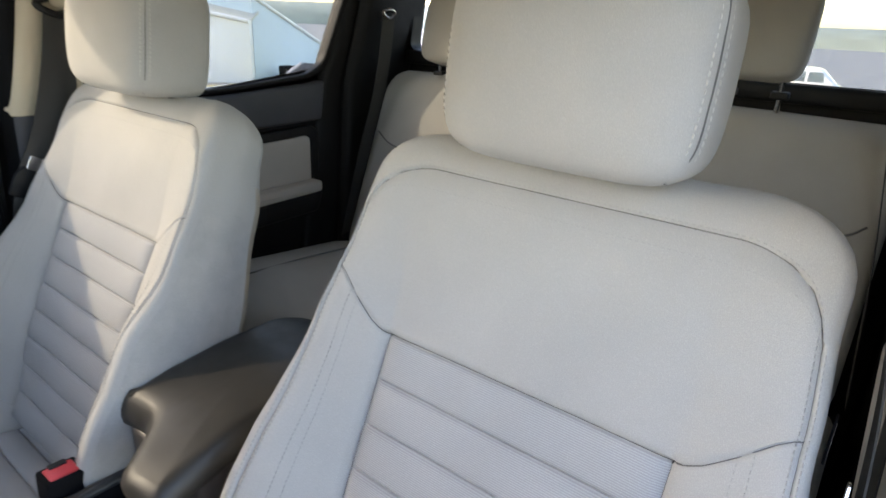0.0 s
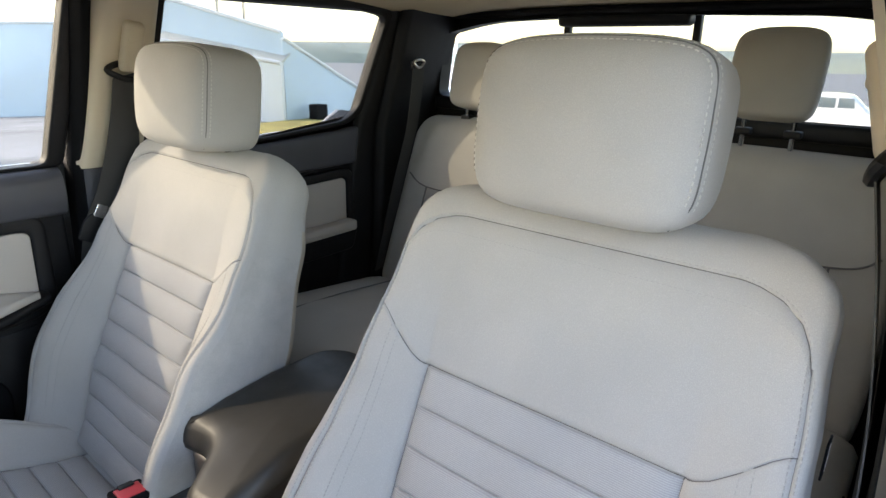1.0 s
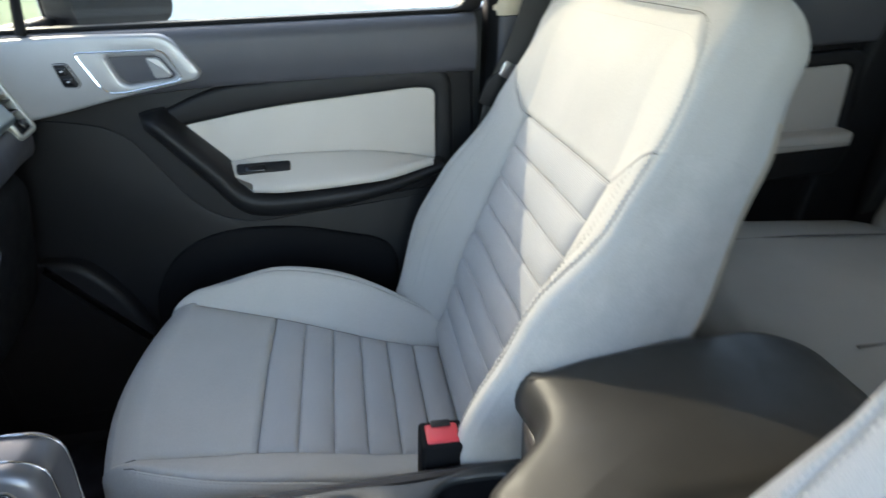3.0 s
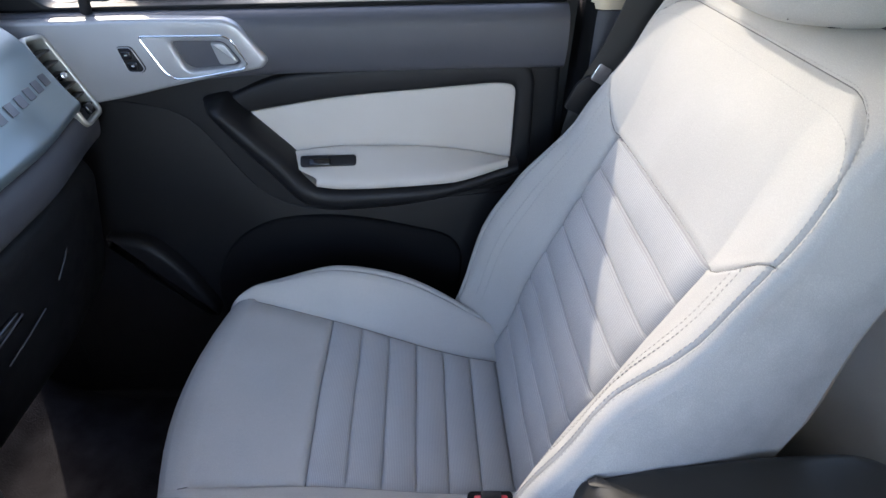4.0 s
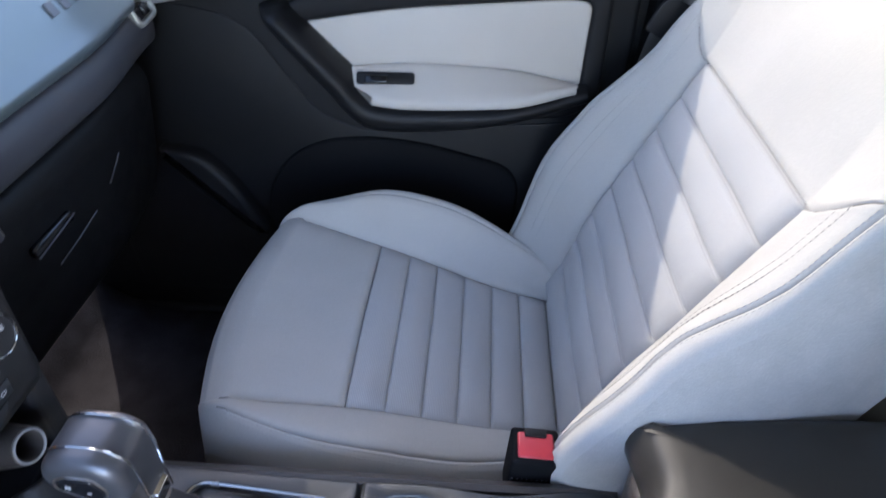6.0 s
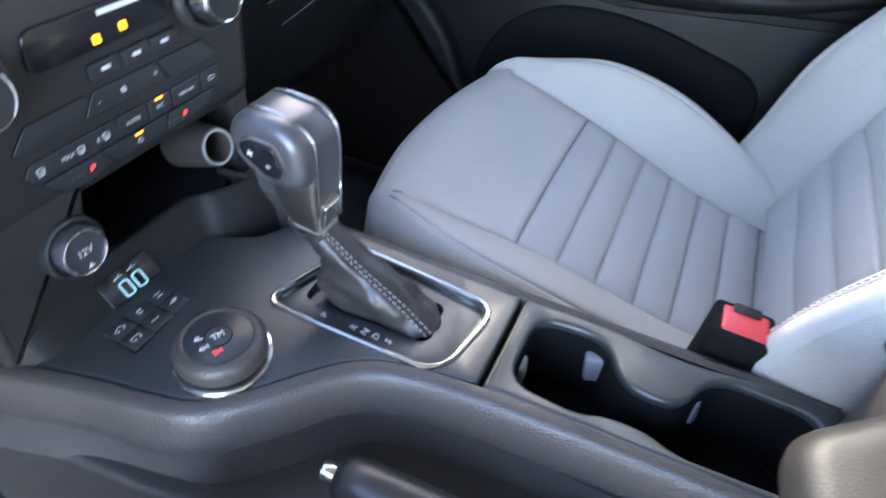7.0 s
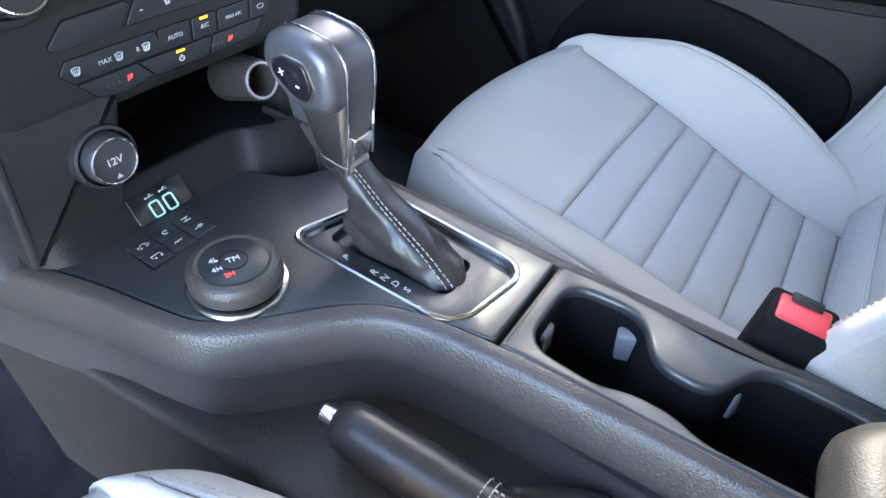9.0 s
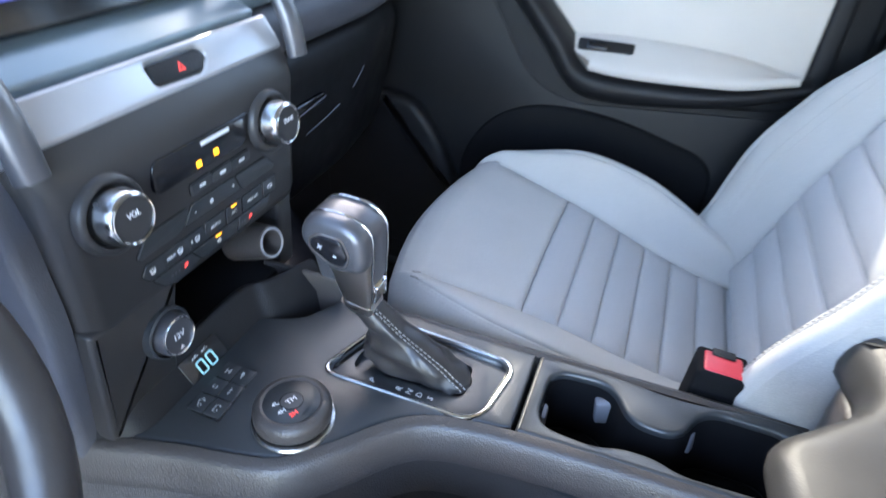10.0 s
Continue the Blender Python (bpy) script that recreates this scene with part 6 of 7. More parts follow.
def build_vent(x, z, y, tip, label):
    """A tall corner vent with cross slats and a bright frame."""
    v = thing("air_vent", label, "air vent", "corner vents")
    m = Matrix.Translation((x, y, z)) @ Matrix.Rotation(radians(180), 4, "Z") @ Matrix.Rotation(radians(90 - tip), 4, "X")
    o = fillet([(-0.027, -0.066), (0.024, -0.062), (0.027, 0.060), (-0.020, 0.066)], 0.010, 5)
    part("frame", slab(offset_poly(o, -0.0045), 0.034, 0.004, [offset_poly(o, 0.003)], 0.034, m @ Matrix.Translation((0, 0, 0.004)), steps=5), BRIGHT, v, "bright vent frame")
    part("duct", slab(offset_poly(o, 0.004), 0.004, 0.0, (), None, m @ Matrix.Translation((0, 0, -0.026))), RUBBER, v)
    for k in range(6):
        part("slat", rbox((0.044, 0.0035, 0.016), (0, 0, 0), 0.001, 2, m @ Matrix.Translation((0.001, -0.044 + 0.0175 * k, -0.008)) @ Matrix.Rotation(radians(22), 4, "X")), PANEL, v)
    part("tab", rbox((0.012, 0.010, 0.012), (0, 0, 0), 0.003, 3, m @ Matrix.Translation((0.002, 0.004, 0.001))), CHROME, v, "bright vane tab")
    part("wheel", rbox((0.016, 0.016, 0.008), (0, 0, 0), 0.003, 3, m @ Matrix.Translation((0.003, -0.050, 0.001))), GLOSS, v)
    settle(v, x, y, z)


build_vent(-0.660, 0.800, 0.285, 24, "tall black corner air vent in a bright frame")


def build_stack():
    s = thing("control_panel", "dark grey heating and audio control panel with silver knobs", "control panel")
    # surround that widens to the screen above and curls under below the keys
    rings = []
    for z, w, y in ((0.571, 0.142, 0.360), (0.574, 0.142, 0.376), (0.580, 0.1415, 0.391), (0.588, 0.141, 0.400), (0.60, 0.141, 0.404), (0.68, 0.143, 0.4088), (0.716, 0.146, 0.411), (0.728, 0.148, 0.408), (0.742, 0.152, 0.400), (0.752, 0.156, 0.392)):
        rings.append([(x, yy, z) for x, yy in fillet([(-w, 0.20), (w, 0.20), (w, y - 0.012), (w - 0.012, y), (-w + 0.012, y), (-w, y - 0.012)], [0.001, 0.001, 0.01, 0.01, 0.01, 0.01], 4)])
    part("surround", loft(rings), PANEL, s, "dark grey panel surround", angle=45)
    part("socket_column", slab(fillet([(-0.148, 0.486), (-0.142, 0.600), (-0.048, 0.600), (-0.060, 0.552), (-0.070, 0.486)], [0.004, 0.004, 0.004, 0.05, 0.004], 6), 0.10, 0.006, (), None, FP @ Matrix.Translation((0, 0, -0.0012))), PANEL, s, "dark grey socket panel", angle=45)
    part("end_column", slab([(0.142, 0.490), (0.112, 0.490), (0.116, 0.590), (0.142, 0.590)], 0.10, 0.006, (), None, FP @ Matrix.Translation((0, 0, -0.012))), PANEL, s)
    # board closing the recess, its black standing for the shade of more depth
    part("recess_shade", rbox((0.26, 0.01, 0.12), (-0.01, 0.285, 0.545), 0.002), RUBBER, s, "black board in place of the recess's deep shade")
    part("driver_cheek", slab(fillet([(0.20, 0.44), (0.372, 0.44), (0.392, 0.62), (0.385, 0.74), (0.20, 0.74)], 0.02, 4), 0.02, 0.008, (), None, frame_m((0.1635, 0, 0), (0, 1, 0), (0, 0, 1))), SOFT, s, "dark grey side cheek")
    # two knobs
    SMALL = Matrix.Diagonal((0.80, 0.80, 1, 1))
    for x in (0.103, -0.087):
        k = part("knob_seat", turned([(0.0375, -0.001), (0.0365, 0.004), (0.0335, 0.0065), (0.0300, 0.0065), (0.0290, 0.001)], panel_m(x, 0.688, 0.0) @ SMALL, 44), PANEL, s, angle=70)
        kn = part("knob", turned([(0.0275, 0.000), (0.0268, 0.006), (0.0255, 0.016), (0.0245, 0.0205), (0.0232, 0.0222), (0.0207, 0.0224), (0.0204, 0.0208)], panel_m(x, 0.688) @ SMALL, 48), FRAME, s, "satin silver knob", angle=60)
        part("knob_face", turned([(0.0207, 0.021), (0.0203, 0.0222), (0.0005, 0.0224)], panel_m(x, 0.688) @ SMALL, 36), PANEL, kn)
        part("knob_ring", tube([panel_m(x, 0.688) @ SMALL @ Vector((0.0218 * math.cos(a * math.pi / 20), 0.0218 * math.sin(a * math.pi / 20), 0.0226)) for a in range(40)], 0.0009, 6, closed=True), CHROME, kn)
        lettering("VOL" if x > 0 else "TUNE", 0.006, panel_m(x, 0.692) @ Matrix.Translation((0, 0, 0.0232)), PRINT, kn)
    # display strip with two amber lamps
    disp = part("display_strip", slab(fillet([(-0.062, -0.013), (0.050, -0.013), (0.062, 0.013), (-0.058, 0.013)], 0.008, 4), 0.004, 0.0015, (), None, panel_m(0.0, 0.694, 0.001)), GLOSS, s, "gloss black indicator strip")
    part("print_bar", rbox((0.036, 0.0035, 0.0005), (0, 0, 0), 0.0001, 1, panel_m(-0.012, 0.702, 0.0013)), PRINT, disp)
    for x in (0.012, -0.010):
        part("amber_lamp", rbox((0.006, 0.0055, 0.0008), (0, 0, 0), 0.0018, 2, panel_m(x, 0.687 + (0.002 if x < 0 else 0), 0.0015)), AMBER, disp, "amber lamp symbol")

    def key(name, pts, proud=0.0011, r=0.0022):
        """A flush key: pts in (x, z) on the panel, over a slightly wider dark gap."""
        o = fillet([(-p[0], p[1]) for p in pts], r, 3)
        part("key_gap", slab(offset_poly(o, -0.0007), 0.002, 0.0, (), None, FP @ Matrix.Translation((0, 0, 0.0004))), RUBBER, s)
        return part(name, slab(o, 0.004, 0.0006, (), None, FP @ Matrix.Translation((0, 0, proud))), PLATE, s)

    def label(txt, x, z, size, mat=PRINT):
        lettering(txt, size, FP @ Matrix.Translation((-x, z, 0.0013)), mat, s, depth=0.0001)

    def demist(x, z, w=0.0029):
        o = [(-w * 0.72, -0.0024), (w * 0.72, -0.0024), (w, 0.0018), (0, 0.0027), (-w, 0.0018)]
        part("demist_symbol", tube([FP @ Vector((-x + p[0], z + p[1], 0.0013)) for p in o], 0.00032, 5, closed=True), PRINT, s)
        for q in (-0.0012, 0, 0.0012):
            part("demist_symbol", tube([FP @ Vector((-x + q, z - 0.0034, 0.0013)), FP @ Vector((-x + q * 1.3, z + 0.0012, 0.0013))], 0.00025, 5), PRINT, s)

    def heat(x, z):
        part("heat_symbol", tube([FP @ Vector((-x + p[0], z + p[1], 0.0013)) for p in ((0.002, 0.0022), (0.0012, -0.0004), (-0.0012, -0.0008), (-0.0016, -0.0020))], 0.0006, 6), REDPRINT, s)
        for q in (-0.0014, -0.0002):
            part("heat_symbol", tube([FP @ Vector((-x + q, z + 0.0004, 0.0013)), FP @ Vector((-x + q + 0.0004, z + 0.0022, 0.0013))], 0.00035, 5), REDPRINT, s)
        for k in range(3):
            part("level_mark", rbox((0.0022, 0.0026, 0.0002), (0, 0, 0), 0.0001, 1, FP @ Matrix.Translation((-x - 0.0085 - 0.0042 * k, z - 0.0005, 0.0012))), SATIN, s)
    # media keys, temperature and fan rockers, then two rows of climate keys
    for i in range(3):
        x = 0.010 - 0.0265 * i
        key("media_key", [(x + 0.0125, 0.6625), (x - 0.0125, 0.6635), (x - 0.0125, 0.6735), (x + 0.0125, 0.6725)], 0.003)
        part("print_bar", rbox((0.0075, 0.0028, 0.0003), (0, 0, 0), 0.0001, 1, FP @ Matrix.Translation((-x, 0.668, 0.0031))), PRINT, s)
    key("temperature_rocker", [(0.0885, 0.6395), (0.0855, 0.6365), (0.044, 0.6365), (0.036, 0.641), (0.028, 0.6505), (0.031, 0.6545), (0.075, 0.6535)], 0.0016)
    label("-", 0.069, 0.6455, 0.0095, BLUEPRINT)
    label("+", 0.043, 0.6460, 0.0080, REDPRINT)
    key("fan_rocker", [(0.034, 0.6385), (-0.040, 0.6385), (-0.032, 0.6545), (0.0235, 0.6545)])
    label("-", 0.021, 0.6465, 0.0085)
    label("+", -0.030, 0.6465, 0.0080)
    for a in range(4):
        part("fan_symbol", tube([FP @ Vector((0.0024 * math.cos(a * math.pi / 2 + 0.8 + k) * (0.4 + 0.3 * k), 0.6465 + 0.0024 * math.sin(a * math.pi / 2 + 0.8 + k) * (0.4 + 0.3 * k), 0.0013)) for k in (0, 1, 2)], 0.0004, 5), PRINT, s)
    key("temperature_rocker", [(-0.043, 0.6375), (-0.090, 0.6375), (-0.094, 0.6405), (-0.080, 0.6545), (-0.035, 0.6545)], 0.0016)
    label("-", -0.052, 0.6455, 0.0095, BLUEPRINT)
    label("+", -0.080, 0.6460, 0.0080, REDPRINT)
    row = [(0.0872, 0.0652, ""), (0.0640, 0.0382, "MAX"), (0.0370, 0.0142, "R"), (0.0130, -0.0152, "AUTO"), (-0.0164, -0.0392, "A/C"), (-0.0404, -0.0720, "MAX A/C"), (-0.0732, -0.0950, "loop")]
    for i, (xl, xr, txt) in enumerate(row):
        sl = 0.003 if i < 3 else -0.001
        key("climate_key", [(xl, 0.6205 if i == 0 else 0.6135), (xl - (0.008 if i == 0 else 0), 0.6125), (xr - sl, 0.6125), (xr, 0.6285), (xl - (0.006 if i == 0 else 0) + (sl if i else 0), 0.6285)])
        xc = (xl + xr) / 2
        if txt == "loop":
            part("loop_symbol", tube([FP @ Vector((-xc + 0.0034 * math.cos(a * math.pi / 6), 0.6205 + 0.0018 * math.sin(a * math.pi / 6), 0.0013)) for a in range(12)], 0.0003, 5, closed=True), PRINT, s)
        elif txt:
            label(txt, xc + {"MAX": 0.0042, "R": 0.0045}.get(txt, 0), 0.6205, 0.0047 if len(txt) < 5 else 0.0040)
        if txt in ("", "MAX", "R"):
            demist(xc - {"MAX": 0.0062, "R": 0.0020}.get(txt, 0), 0.6208)
    part("amber_lamp", rbox((0.0075, 0.0018, 0.0006), (0, 0, 0), 0.0003, 1, FP @ Matrix.Translation((0.0278, 0.6268, 0.0012))), AMBER, s, "amber key lamp")
    key("seat_heat_key", [(0.0775, 0.6105), (0.0330, 0.6105), (0.0225, 0.5985), (0.045, 0.5935), (0.066, 0.5975)])
    heat(0.041, 0.6035)
    key("power_key", [(0.0310, 0.6105), (-0.0330, 0.6105), (-0.0270, 0.5965), (0.0190, 0.5965)])
    part("amber_lamp", rbox((0.0075, 0.0018, 0.0006), (0, 0, 0), 0.0003, 1, FP @ Matrix.Translation((0.003, 0.6085, 0.0012))), AMBER, s, "amber key lamp")
    part("power_symbol", tube([FP @ Vector((0.003 + 0.0021 * math.sin(a * math.pi / 8), 0.6028 + 0.0021 * math.cos(a * math.pi / 8), 0.0013)) for a in range(2, 15)], 0.0003, 5), PRINT, s)
    part("power_symbol", tube([FP @ Vector((0.003, 0.6028, 0.0013)), FP @ Vector((0.003, 0.6055, 0.0013))], 0.0003, 5), PRINT, s)
    key("seat_heat_key", [(-0.0350, 0.6105), (-0.0850, 0.6105), (-0.0760, 0.5985), (-0.0300, 0.5965)])
    heat(-0.050, 0.6035)
    # twelve volt socket and the lighter tube below
    so = part("power_socket", turned([(0.0245, -0.004), (0.0235, 0.0055), (0.0215, 0.0065), (0.0205, 0.0)], panel_m(0.0765, 0.5535, -0.010), 36), PLATE, s, "black twelve volt socket")
    part("socket_cap", turned([(0.0188, -0.004), (0.0188, 0.012), (0.0178, 0.0148), (0.0164, 0.0152), (0.0158, 0.0142), (0.0005, 0.0144)], panel_m(0.0765, 0.5535, -0.010), 36), SATIN, so)
    part("cap_ring", tube([panel_m(0.0765, 0.5535, -0.010) @ Vector((0.0167 * math.cos(a * math.pi / 16), 0.0167 * math.sin(a * math.pi / 16), 0.0152)) for a in range(32)], 0.0009, 6, closed=True), CHROME, so)
    lettering("12V", 0.0080, panel_m(0.0765, 0.5535, -0.010) @ Matrix.Translation((0, 0, 0.0146)), PRINT, so)
    part("cap_mark", slab([(-0.0025, -0.0135), (0.0025, -0.0135), (0, -0.010)], 0.0004, 0.0, (), None, panel_m(0.0765, 0.5535, -0.010) @ Matrix.Translation((0, 0, 0.0147))), PRINT, so)
    tube_m = Matrix.Translation((-0.074, 0.402, 0.556)) @ Vector((0.10, 0.95, 0.26)).to_track_quat("Z", "Y").to_matrix().to_4x4()
    lt = part("lighter_tube", turned([(0.0225, -0.045), (0.0205, -0.02), (0.0180, 0.0), (0.0172, 0.006), (0.0145, 0.007), (0.0135, 0.004), (0.0135, -0.03), (0.0005, -0.03)], tube_m, 32), CONSOLE, s, "black round socket housing")
    part("socket_ring", tube([tube_m @ Vector((0.0150 * math.cos(a * math.pi / 16), 0.0150 * math.sin(a * math.pi / 16), 0.0068)) for a in range(32)], 0.0012, 6, closed=True), SILVER, lt)
    # silver band with the hazard switch
    hz = fillet([(-0.020, -0.0085), (0.030, -0.0105), (0.044, 0.001), (0.038, 0.0100), (-0.020, 0.0100)], 0.005, 4)
    bm_m = Matrix.Translation((0, 0.392, 0.758)) @ Matrix.Rotation(radians(180), 4, "Z") @ Matrix.Rotation(radians(58), 4, "X")
    bandp = fillet([(-0.158, -0.017), (0.140, -0.017), (0.140, 0.017), (-0.150, 0.017)], 0.006, 3)
    bs = part("silver_band", slab(bandp, 0.03, 0.004, [hz], 0.006, bm_m), SILVER, s, "satin silver band")
    hzb = part("hazard_switch", slab(offset_poly(hz, 0.0012), 0.006, 0.0015, (), None, bm_m @ Matrix.Translation((0, 0, -0.001))), BLACK, s, "black hazard switch")
    part("hazard_symbol", slab([(-0.004, -0.0035), (0.004, -0.0035), (0, 0.0035)], 0.0004, 0.0, [[(-0.0022, -0.0024), (0.0022, -0.0024), (0, 0.0014)]], 0.0004, bm_m @ Matrix.Translation((0.012, 0, -0.0007))), REDPRINT, hzb)
    # shelf under the screen, screen and its side bars
    part("screen_shelf", slab(fillet([(-0.138, -0.024), (0.138, -0.024), (0.134, 0.03), (-0.134, 0.03)], 0.004, 3), 0.02, 0.003, (), None, Matrix.Translation((0, 0.352, 0.784)) @ Matrix.Rotation(radians(180), 4, "Z") @ Matrix.Rotation(radians(24), 4, "X")), SILVERBLUE, s, "smooth shelf under the screen")
    for x in (0.146, -0.146):
        part("side_bar", tube(spline([(x, 0.412, 0.735), (x * 1.0, 0.404, 0.775), (x * 0.99, 0.375, 0.83), (x * 0.97, 0.33, 0.90), (x * 0.96, 0.29, 0.95)], 6), [0.0115] * 25, 12, squash=0.8, up=(0, 1, 0)), SATIN, s, "grey satin upright bar")
    sm = Matrix.Translation((0, 0.316, 0.862)) @ Matrix.Rotation(radians(180), 4, "Z") @ Matrix.Rotation(radians(66), 4, "X")
    sc = part("touch_screen", slab(rrect(0, 0, 0.250, 0.145, 0.008), 0.02, 0.002, (), None, sm), GLOSS, s, "glossy touch screen")
    part("map_area", slab(rrect(0, 0.012, 0.195, 0.085, 0.001), 0.0006, 0.0, (), None, sm @ Matrix.Translation((0, 0, 0.0008))), SCREENMAP, sc)
    part("menu_bar", slab(rrect(0, -0.042, 0.195, 0.020, 0.001), 0.0006, 0.0, (), None, sm @ Matrix.Translation((0, 0, 0.0009))), SCREENBAR, sc)
    part("route_line", slab(rrect(-0.07, 0.0, 0.003, 0.06, 0.001), 0.0006, 0.0, (), None, sm @ Matrix.Translation((0, 0, 0.0012))), GREENLINE, sc)
    for x, w in ((-0.055, 0.025), (-0.02, 0.012), (0.02, 0.02), (0.055, 0.014)):
        part("print_bar", rbox((w, 0.006, 0.0005), (0, 0, 0), 0.0001, 1, sm @ Matrix.Translation((x, -0.042, 0.0014))), PRINT, sc)
    settle(s, 0, 0.38, 0.50)


build_stack()


def build_round_vent(x):
    v = thing("dash_vent", "round dash air vent with chrome ring", "air vent", "dash vents")
    m = Matrix.Translation((x, 0.345, 0.835)) @ Matrix.Rotation(radians(180), 4, "Z") @ Matrix.Rotation(radians(68), 4, "X")
    part("ring", turned([(0.036, -0.02), (0.037, 0.0), (0.034, 0.004), (0.030, 0.002), (0.030, -0.02)], m, 36), CHROME, v, "chrome vent ring")
    part("duct", turned([(0.030, -0.018), (0.0005, -0.018)], m, 24), RUBBER, v)
    for k in range(4):
        w = 2 * math.sqrt(max(0.029 ** 2 - (-0.018 + 0.012 * k) ** 2, 0.0001))
        part("slat", rbox((w, 0.003, 0.012), (0, 0, 0), 0.001, 2, m @ Matrix.Translation((0, -0.018 + 0.012 * k, -0.007))), BLACK, v)
    settle(v, x, 0.345, 0.835)


build_round_vent(-0.190)


# ---- steering wheel ----
def build_wheel():
    w = thing("steering_wheel", "black leather steering wheel with spokes", "steering wheel")
    m = Matrix.Translation((0.405, 0.458, 0.700)) @ Matrix.Rotation(radians(180), 4, "Z") @ Matrix.Rotation(radians(62), 4, "X")
    R = 0.175
    part("rim", tube([m @ Vector((R * math.cos(a), R * math.sin(a), 0)) for a in [2 * math.pi * k / 64 for k in range(64)]], 0.0165, 14, closed=True), LEATHER, w, "black leather rim")
    part("hub", slab(fillet([(-0.085, -0.05), (0.085, -0.05), (0.075, 0.055), (-0.075, 0.055)], 0.03, 5), 0.05, 0.012, (), None, m @ Matrix.Translation((0, 0, -0.005))), SOFT, w, "dark padded hub")
    for a, b in (((-0.075, 0.01), (-0.175, 0.015)), ((0.075, 0.01), (0.175, 0.015)), ((-0.02, -0.05), (-0.045, -0.175)), ((0.02, -0.05), (0.045, -0.175))):
        part("spoke", tube([m @ Vector((a[0], a[1], -0.015)), m @ Vector((b[0], b[1], -0.002))], [0.022, 0.014], 12), SATIN, w, "grey satin spoke")
    part("column", tube([(0.405, 0.435, 0.686), (0.405, 0.25, 0.61)], [0.045, 0.055], 20), BLACK, w)
    settle(w, 0.405, 0.4, 0.65)


build_wheel()

# ---- outside ----
GZ = -0.68


def gz(x, y):
    """The car park falls away gently from the truck."""
    r = max(math.hypot(x, y) - 11.0, 0.0)
    return GZ - 0.063 * (r if r < 60 else 60 + 0.2 * (r - 60)) * smooth01(r / 6)


def ground_point(u, v):
    x, y = (u - 0.5) * 2, (v - 0.5) * 2
    x, y = math.copysign(abs(x) ** 3, x) * 900, math.copysign(abs(y) ** 3, y) * 900
    return (x, y, gz(x, y))


solid("ground", sheet(ground_point, 80, 80, 0.2, (0, 0, -1)), ASPHALT, "sunlit grey asphalt car park", "ground", kind="structure", angle=80)


def verge_point(u, v):
    x, y = -11.5 - 6.0 * u + 1.0 * math.sin(5 * v), 8.6 + 7.5 * v + 0.8 * math.sin(6 * u)
    return (x, y, gz(x, y) + 0.05 + 0.03 * noise.noise(Vector((x * 2, y * 2, 0))))


solid("verge", sheet(verge_point, 30, 30, 0.1, (0, 0, -1)), DRYGRASS, "strip of dry yellow grass beside the car park", "ground", kind="structure", angle=80)
rings = []
for k in range(81):
    a = 2 * math.pi * k / 80
    h = 7 + 5 * noise.noise(Vector((math.cos(a) * 2, math.sin(a) * 2, 1.3)))
    rings.append([(x * math.cos(a), x * math.sin(a), z) for x, z in ((560, GZ - 14), (565, GZ + h * 0.5 - 6), (640, GZ + h), (760, GZ - 20))])
solid("backdrop", loft(rings, cap=False), HILL, "low hazy hills on the horizon", "hill", kind="structure", angle=60)


def build_hall():
    b = thing("metal_hall", "pale blue and white metal-clad hall with sloping roof", "building")

    def wall(x0, y0, x1, y1, base, h0, h1, mat, name, t=0.25):
        d = Vector((x1 - x0, y1 - y0, 0))
        L_ = d.length
        m = frame_m((x0, y0, 0), d, (0, 0, 1))
        w = part(name, slab([(0, base), (L_, base), (L_, h1), (0, h0)], t, 0.01, (), None, m), mat, b)
        part("coping", tube([m @ Vector((0, h0, 0.03)), m @ Vector((L_, h1, 0.03))], 0.07, 6), BLDGW, w, "white roof edge")
    wall(-36.0, 7.0, -31.0, 13.0, -2.6, 1.9, 2.1, BLDG, "far_wall")
    wall(-24.5, 10.0, -18.4, 14.2, -2.2, 3.6, 1.65, BLDG, "front_wall")
    wall(-18.35, 14.2, -19.6, 19.4, -2.2, 1.45, -0.75, BLDG, "gable_wall")
    wall(-21.5, 11.2, -17.9, 13.75, -2.2, 1.35, 0.62, BLDGW, "annexe_wall")
    part("annexe_roof", slab([(0, 0), (4.6, 0), (4.6, 1.6), (0, 1.6)], 0.1, 0.02, (), None, frame_m((-21.6, 11.1, 1.35), (3.6, 2.55, -0.73), (-0.55, 0.75, 0.35))), ROOFM, b)
    part("dark_bin", rbox((0.5, 0.5, 0.6), (-17.9, 15.3, gz(-17.9, 15.3) + 0.3), 0.03), RUBBER, b)
    for q in (0.35, 0.42):
        x, y = -24.5 + 6.1 * q * 1.9, 10.0 + 4.2 * q * 1.9
        part("flue", tube([(x - 0.3, y + 0.4, 1.6), (x - 0.3, y + 0.4, 3.0)], 0.06, 10), STEEL, b)
    settle(b, -20, 14, -2.2)


build_hall()


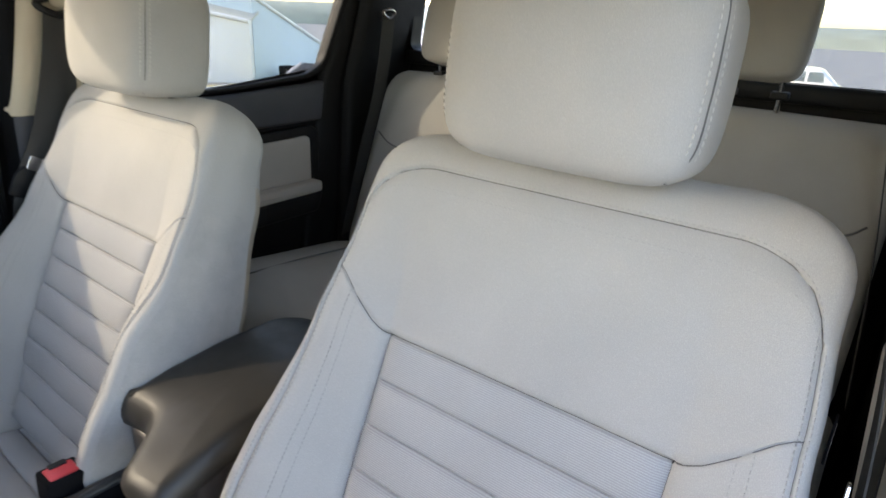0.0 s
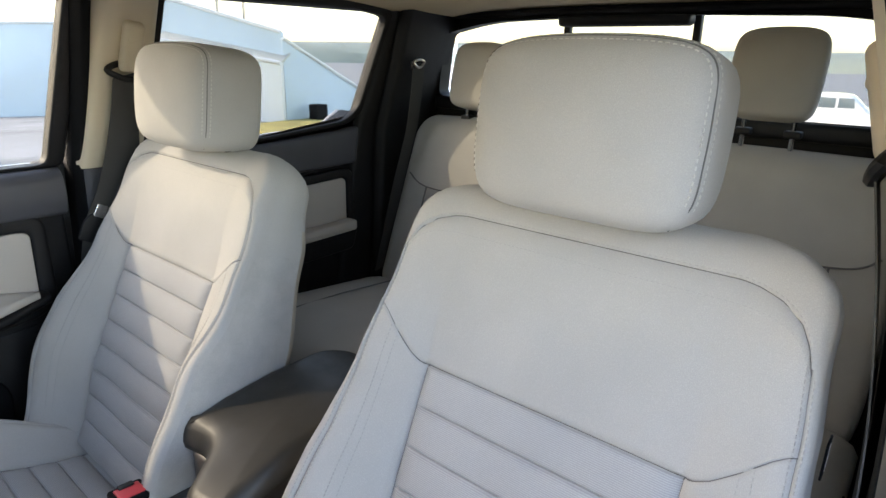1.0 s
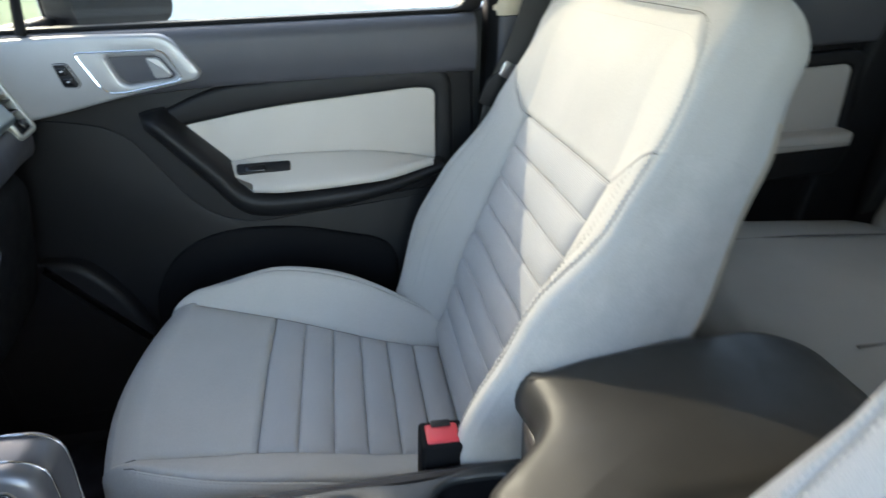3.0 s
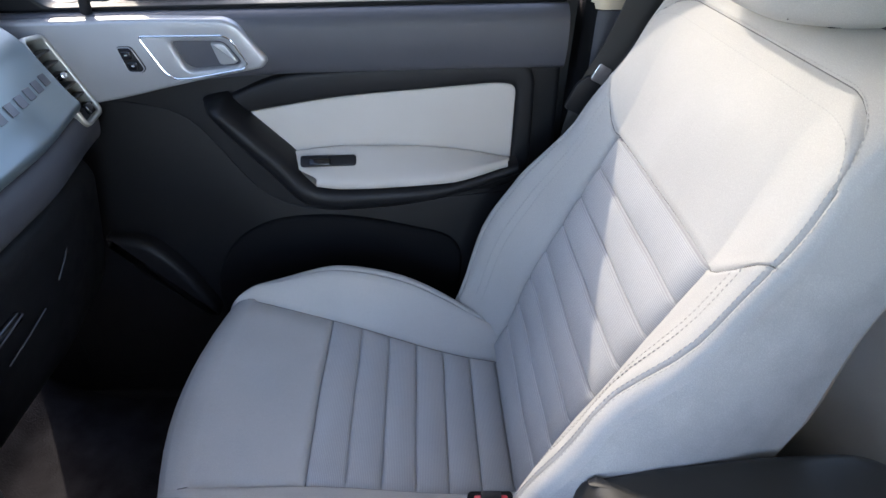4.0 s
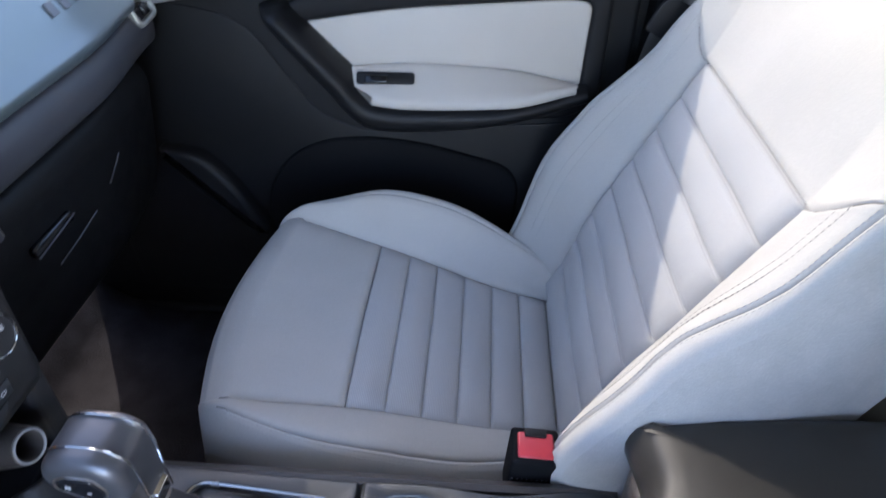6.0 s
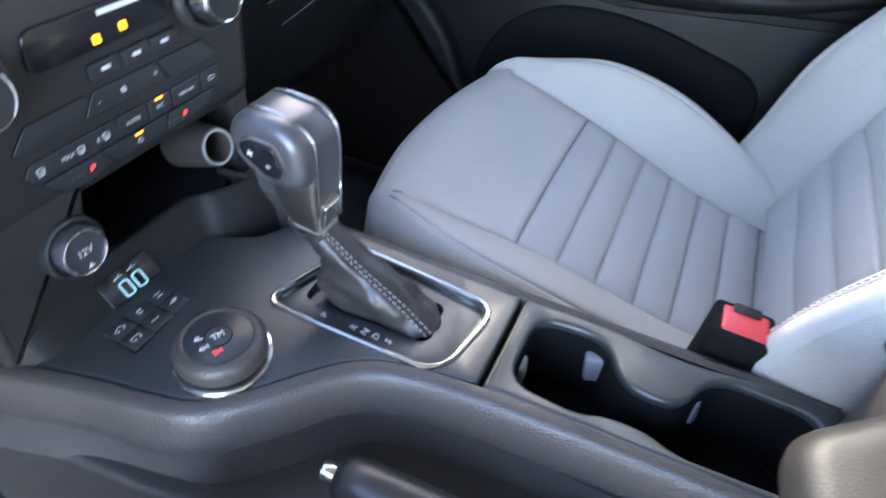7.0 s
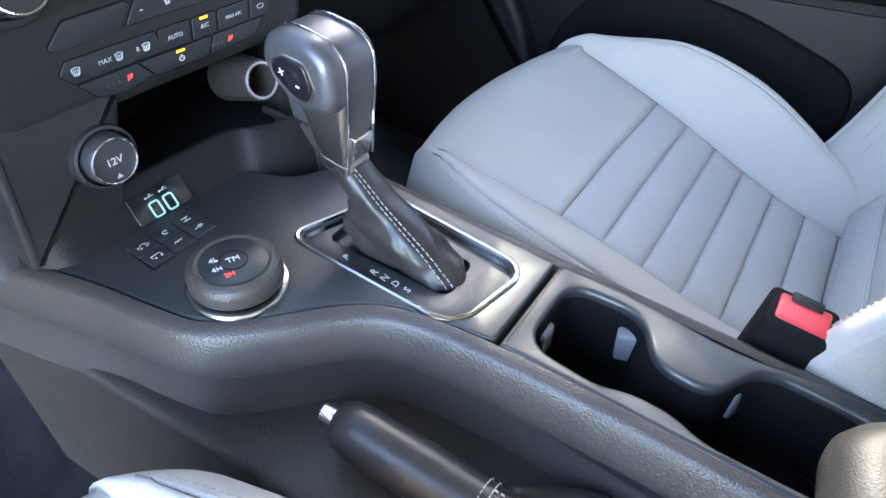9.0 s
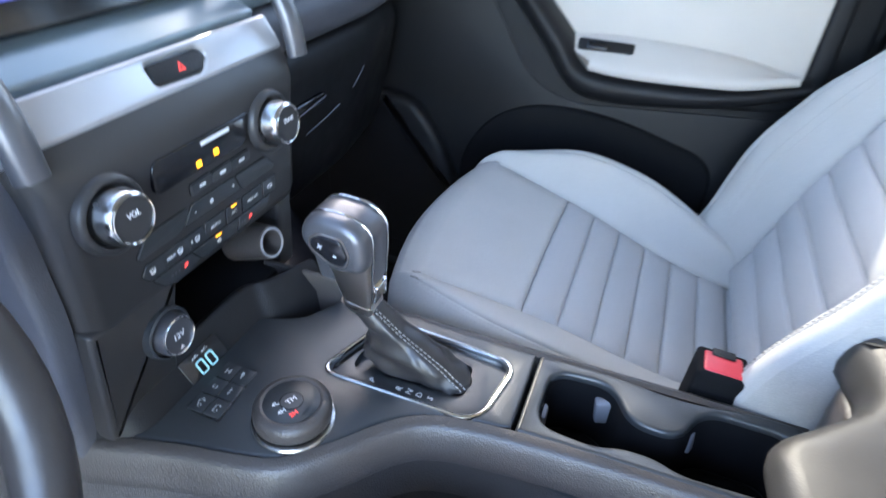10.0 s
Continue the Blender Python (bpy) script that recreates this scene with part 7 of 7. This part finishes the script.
def build_car(name, label, L_, W_, H_, paint, x, y, turn, van=False, group=""):
    """A parked vehicle: body, glasshouse, wheels, lamps."""
    c = thing(name, label, "van" if van else "car", group)
    hood = 0.52 * H_
    if van:
        side = [(-L_ / 2, 0.32), (L_ / 2 - 0.05, 0.32), (L_ / 2, 0.62), (L_ / 2 - 0.08, 0.98), (L_ / 2 - 0.85, 1.18), (L_ / 2 - 1.55, H_ - 0.10), (L_ / 2 - 1.9, H_), (-L_ / 2 + 0.10, H_), (-L_ / 2, H_ - 0.15)]
    else:
        side = [(-L_ / 2, 0.30), (L_ / 2, 0.30), (L_ / 2, 0.65), (L_ / 2 - 0.15, hood), (L_ / 2 - 1.25, hood + 0.10), (L_ / 2 - 1.95, H_ - 0.04), (L_ / 2 - 2.3, H_), (-L_ / 2 + 0.6, H_), (-L_ / 2 + 0.05, hood + 0.10)]
    sec = fillet(side, 0.14, 4)
    rings = []
    for t in (-1, -0.96, -0.85, 0.85, 0.96, 1):
        s = 1 - 0.07 * max(0, (abs(t) - 0.8) / 0.2) ** 2
        rings.append([(p[0] * s, t * W_ / 2 * (1 - 0.10 * max(0, (p[1] - hood - 0.1)) / H_), 0.32 + (p[1] - 0.32) * s) for p in sec])
    part("body", loft(rings), paint, c, angle=35)
    n = 4 if van else 3
    x0, x1 = (-L_ / 2 + 0.35, L_ / 2 - 1.75) if van else (-L_ / 2 + 0.75, L_ / 2 - 1.75)
    for s in (-1, 1):
        for k in range(n):
            a, b_ = x0 + (x1 - x0) * k / n + 0.05, x0 + (x1 - x0) * (k + 1) / n - 0.05
            z0, z1 = (1.42, H_ - 0.20) if van else (hood + 0.12, H_ - 0.14)
            pane = fillet([(a, z0), (b_, z0), (b_ - (0.10 if k == n - 1 else 0), z1), (a, z1)], 0.05, 3)
            if s > 0:
                pane = [(-q[0], q[1]) for q in pane]
            part("side_window", slab(pane, 0.02, 0.005, (), None, frame_m((0, s * W_ / 2 * 0.985, 0), (-s, 0, 0), (0, 0, 1))), CARGLASS, c)
    for sx in ((-L_ / 2 + 1.35, L_ / 2 - 0.75) if van else (-L_ / 2 + 0.85, L_ / 2 - 0.85)):
        for s in (-1, 1):
            wl = part("wheel", turned([(0.0005, -0.11), (0.30, -0.11), (0.34, -0.08), (0.34, 0.08), (0.30, 0.11), (0.0005, 0.11)], Matrix.Translation((sx, s * (W_ / 2 - 0.09), 0.34)) @ Matrix.Rotation(radians(90), 4, "X"), 28), TYRE, c)
            part("rim", turned([(0.0005, -0.118), (0.20, -0.118), (0.21, -0.10), (0.21, 0.10), (0.20, 0.118), (0.0005, 0.118)], Matrix.Translation((sx, s * (W_ / 2 - 0.09), 0.34)) @ Matrix.Rotation(radians(90), 4, "X"), 24), STEEL, wl)
    for s in (-1, 1):
        part("headlight", rbox((0.10, 0.35, 0.16), (L_ / 2 - 0.09, s * (W_ / 2 - 0.28), 0.74), 0.04), CARGLASS, c)
    c.matrix_world = pose(x, y, gz(x, y) - 0.01, 0, 0, turn)
    return c


build_car("parked_van", "white passenger van parked beside the passenger door", 5.6, 2.0, 2.15, WHITECAR, -10.7, 0.25, 90, True)
build_car("parked_car", "dark blue car parked across the car park", 4.5, 1.8, 1.5, BLUECAR, -58, 17.0, 80, False, "far cars")
build_car("parked_car", "white car parked by the building", 4.5, 1.8, 1.5, WHITECAR, -36, 5.0, 80, False, "far cars")
build_car("parked_car", "white station wagon parked behind the truck", 4.6, 1.85, 1.65, WHITECAR, -3.2, 30, 5, False, "far cars")
build_car("parked_car", "white car parked far behind the truck", 4.5, 1.8, 1.5, WHITECAR, -22.0, 27, 20, False, "far cars")


def bank_point(u, v):
    x, y = -44 - 34 * u, -30 + 52 * v
    z = gz(x, y) + 11.0 * smooth01(u * 1.3) * (0.75 + 0.25 * math.sin(3.1 * v + 0.6)) + 0.5 * noise.noise(Vector((x * 0.3, y * 0.3, 2.0)))
    return (x, y, z - 0.6)


solid("grass_bank", sheet(bank_point, 40, 50, 0.4, (0, 0, -1)), BANKGRASS, "pale green and yellow grass bank beyond the car park", "ground", kind="structure", angle=80)
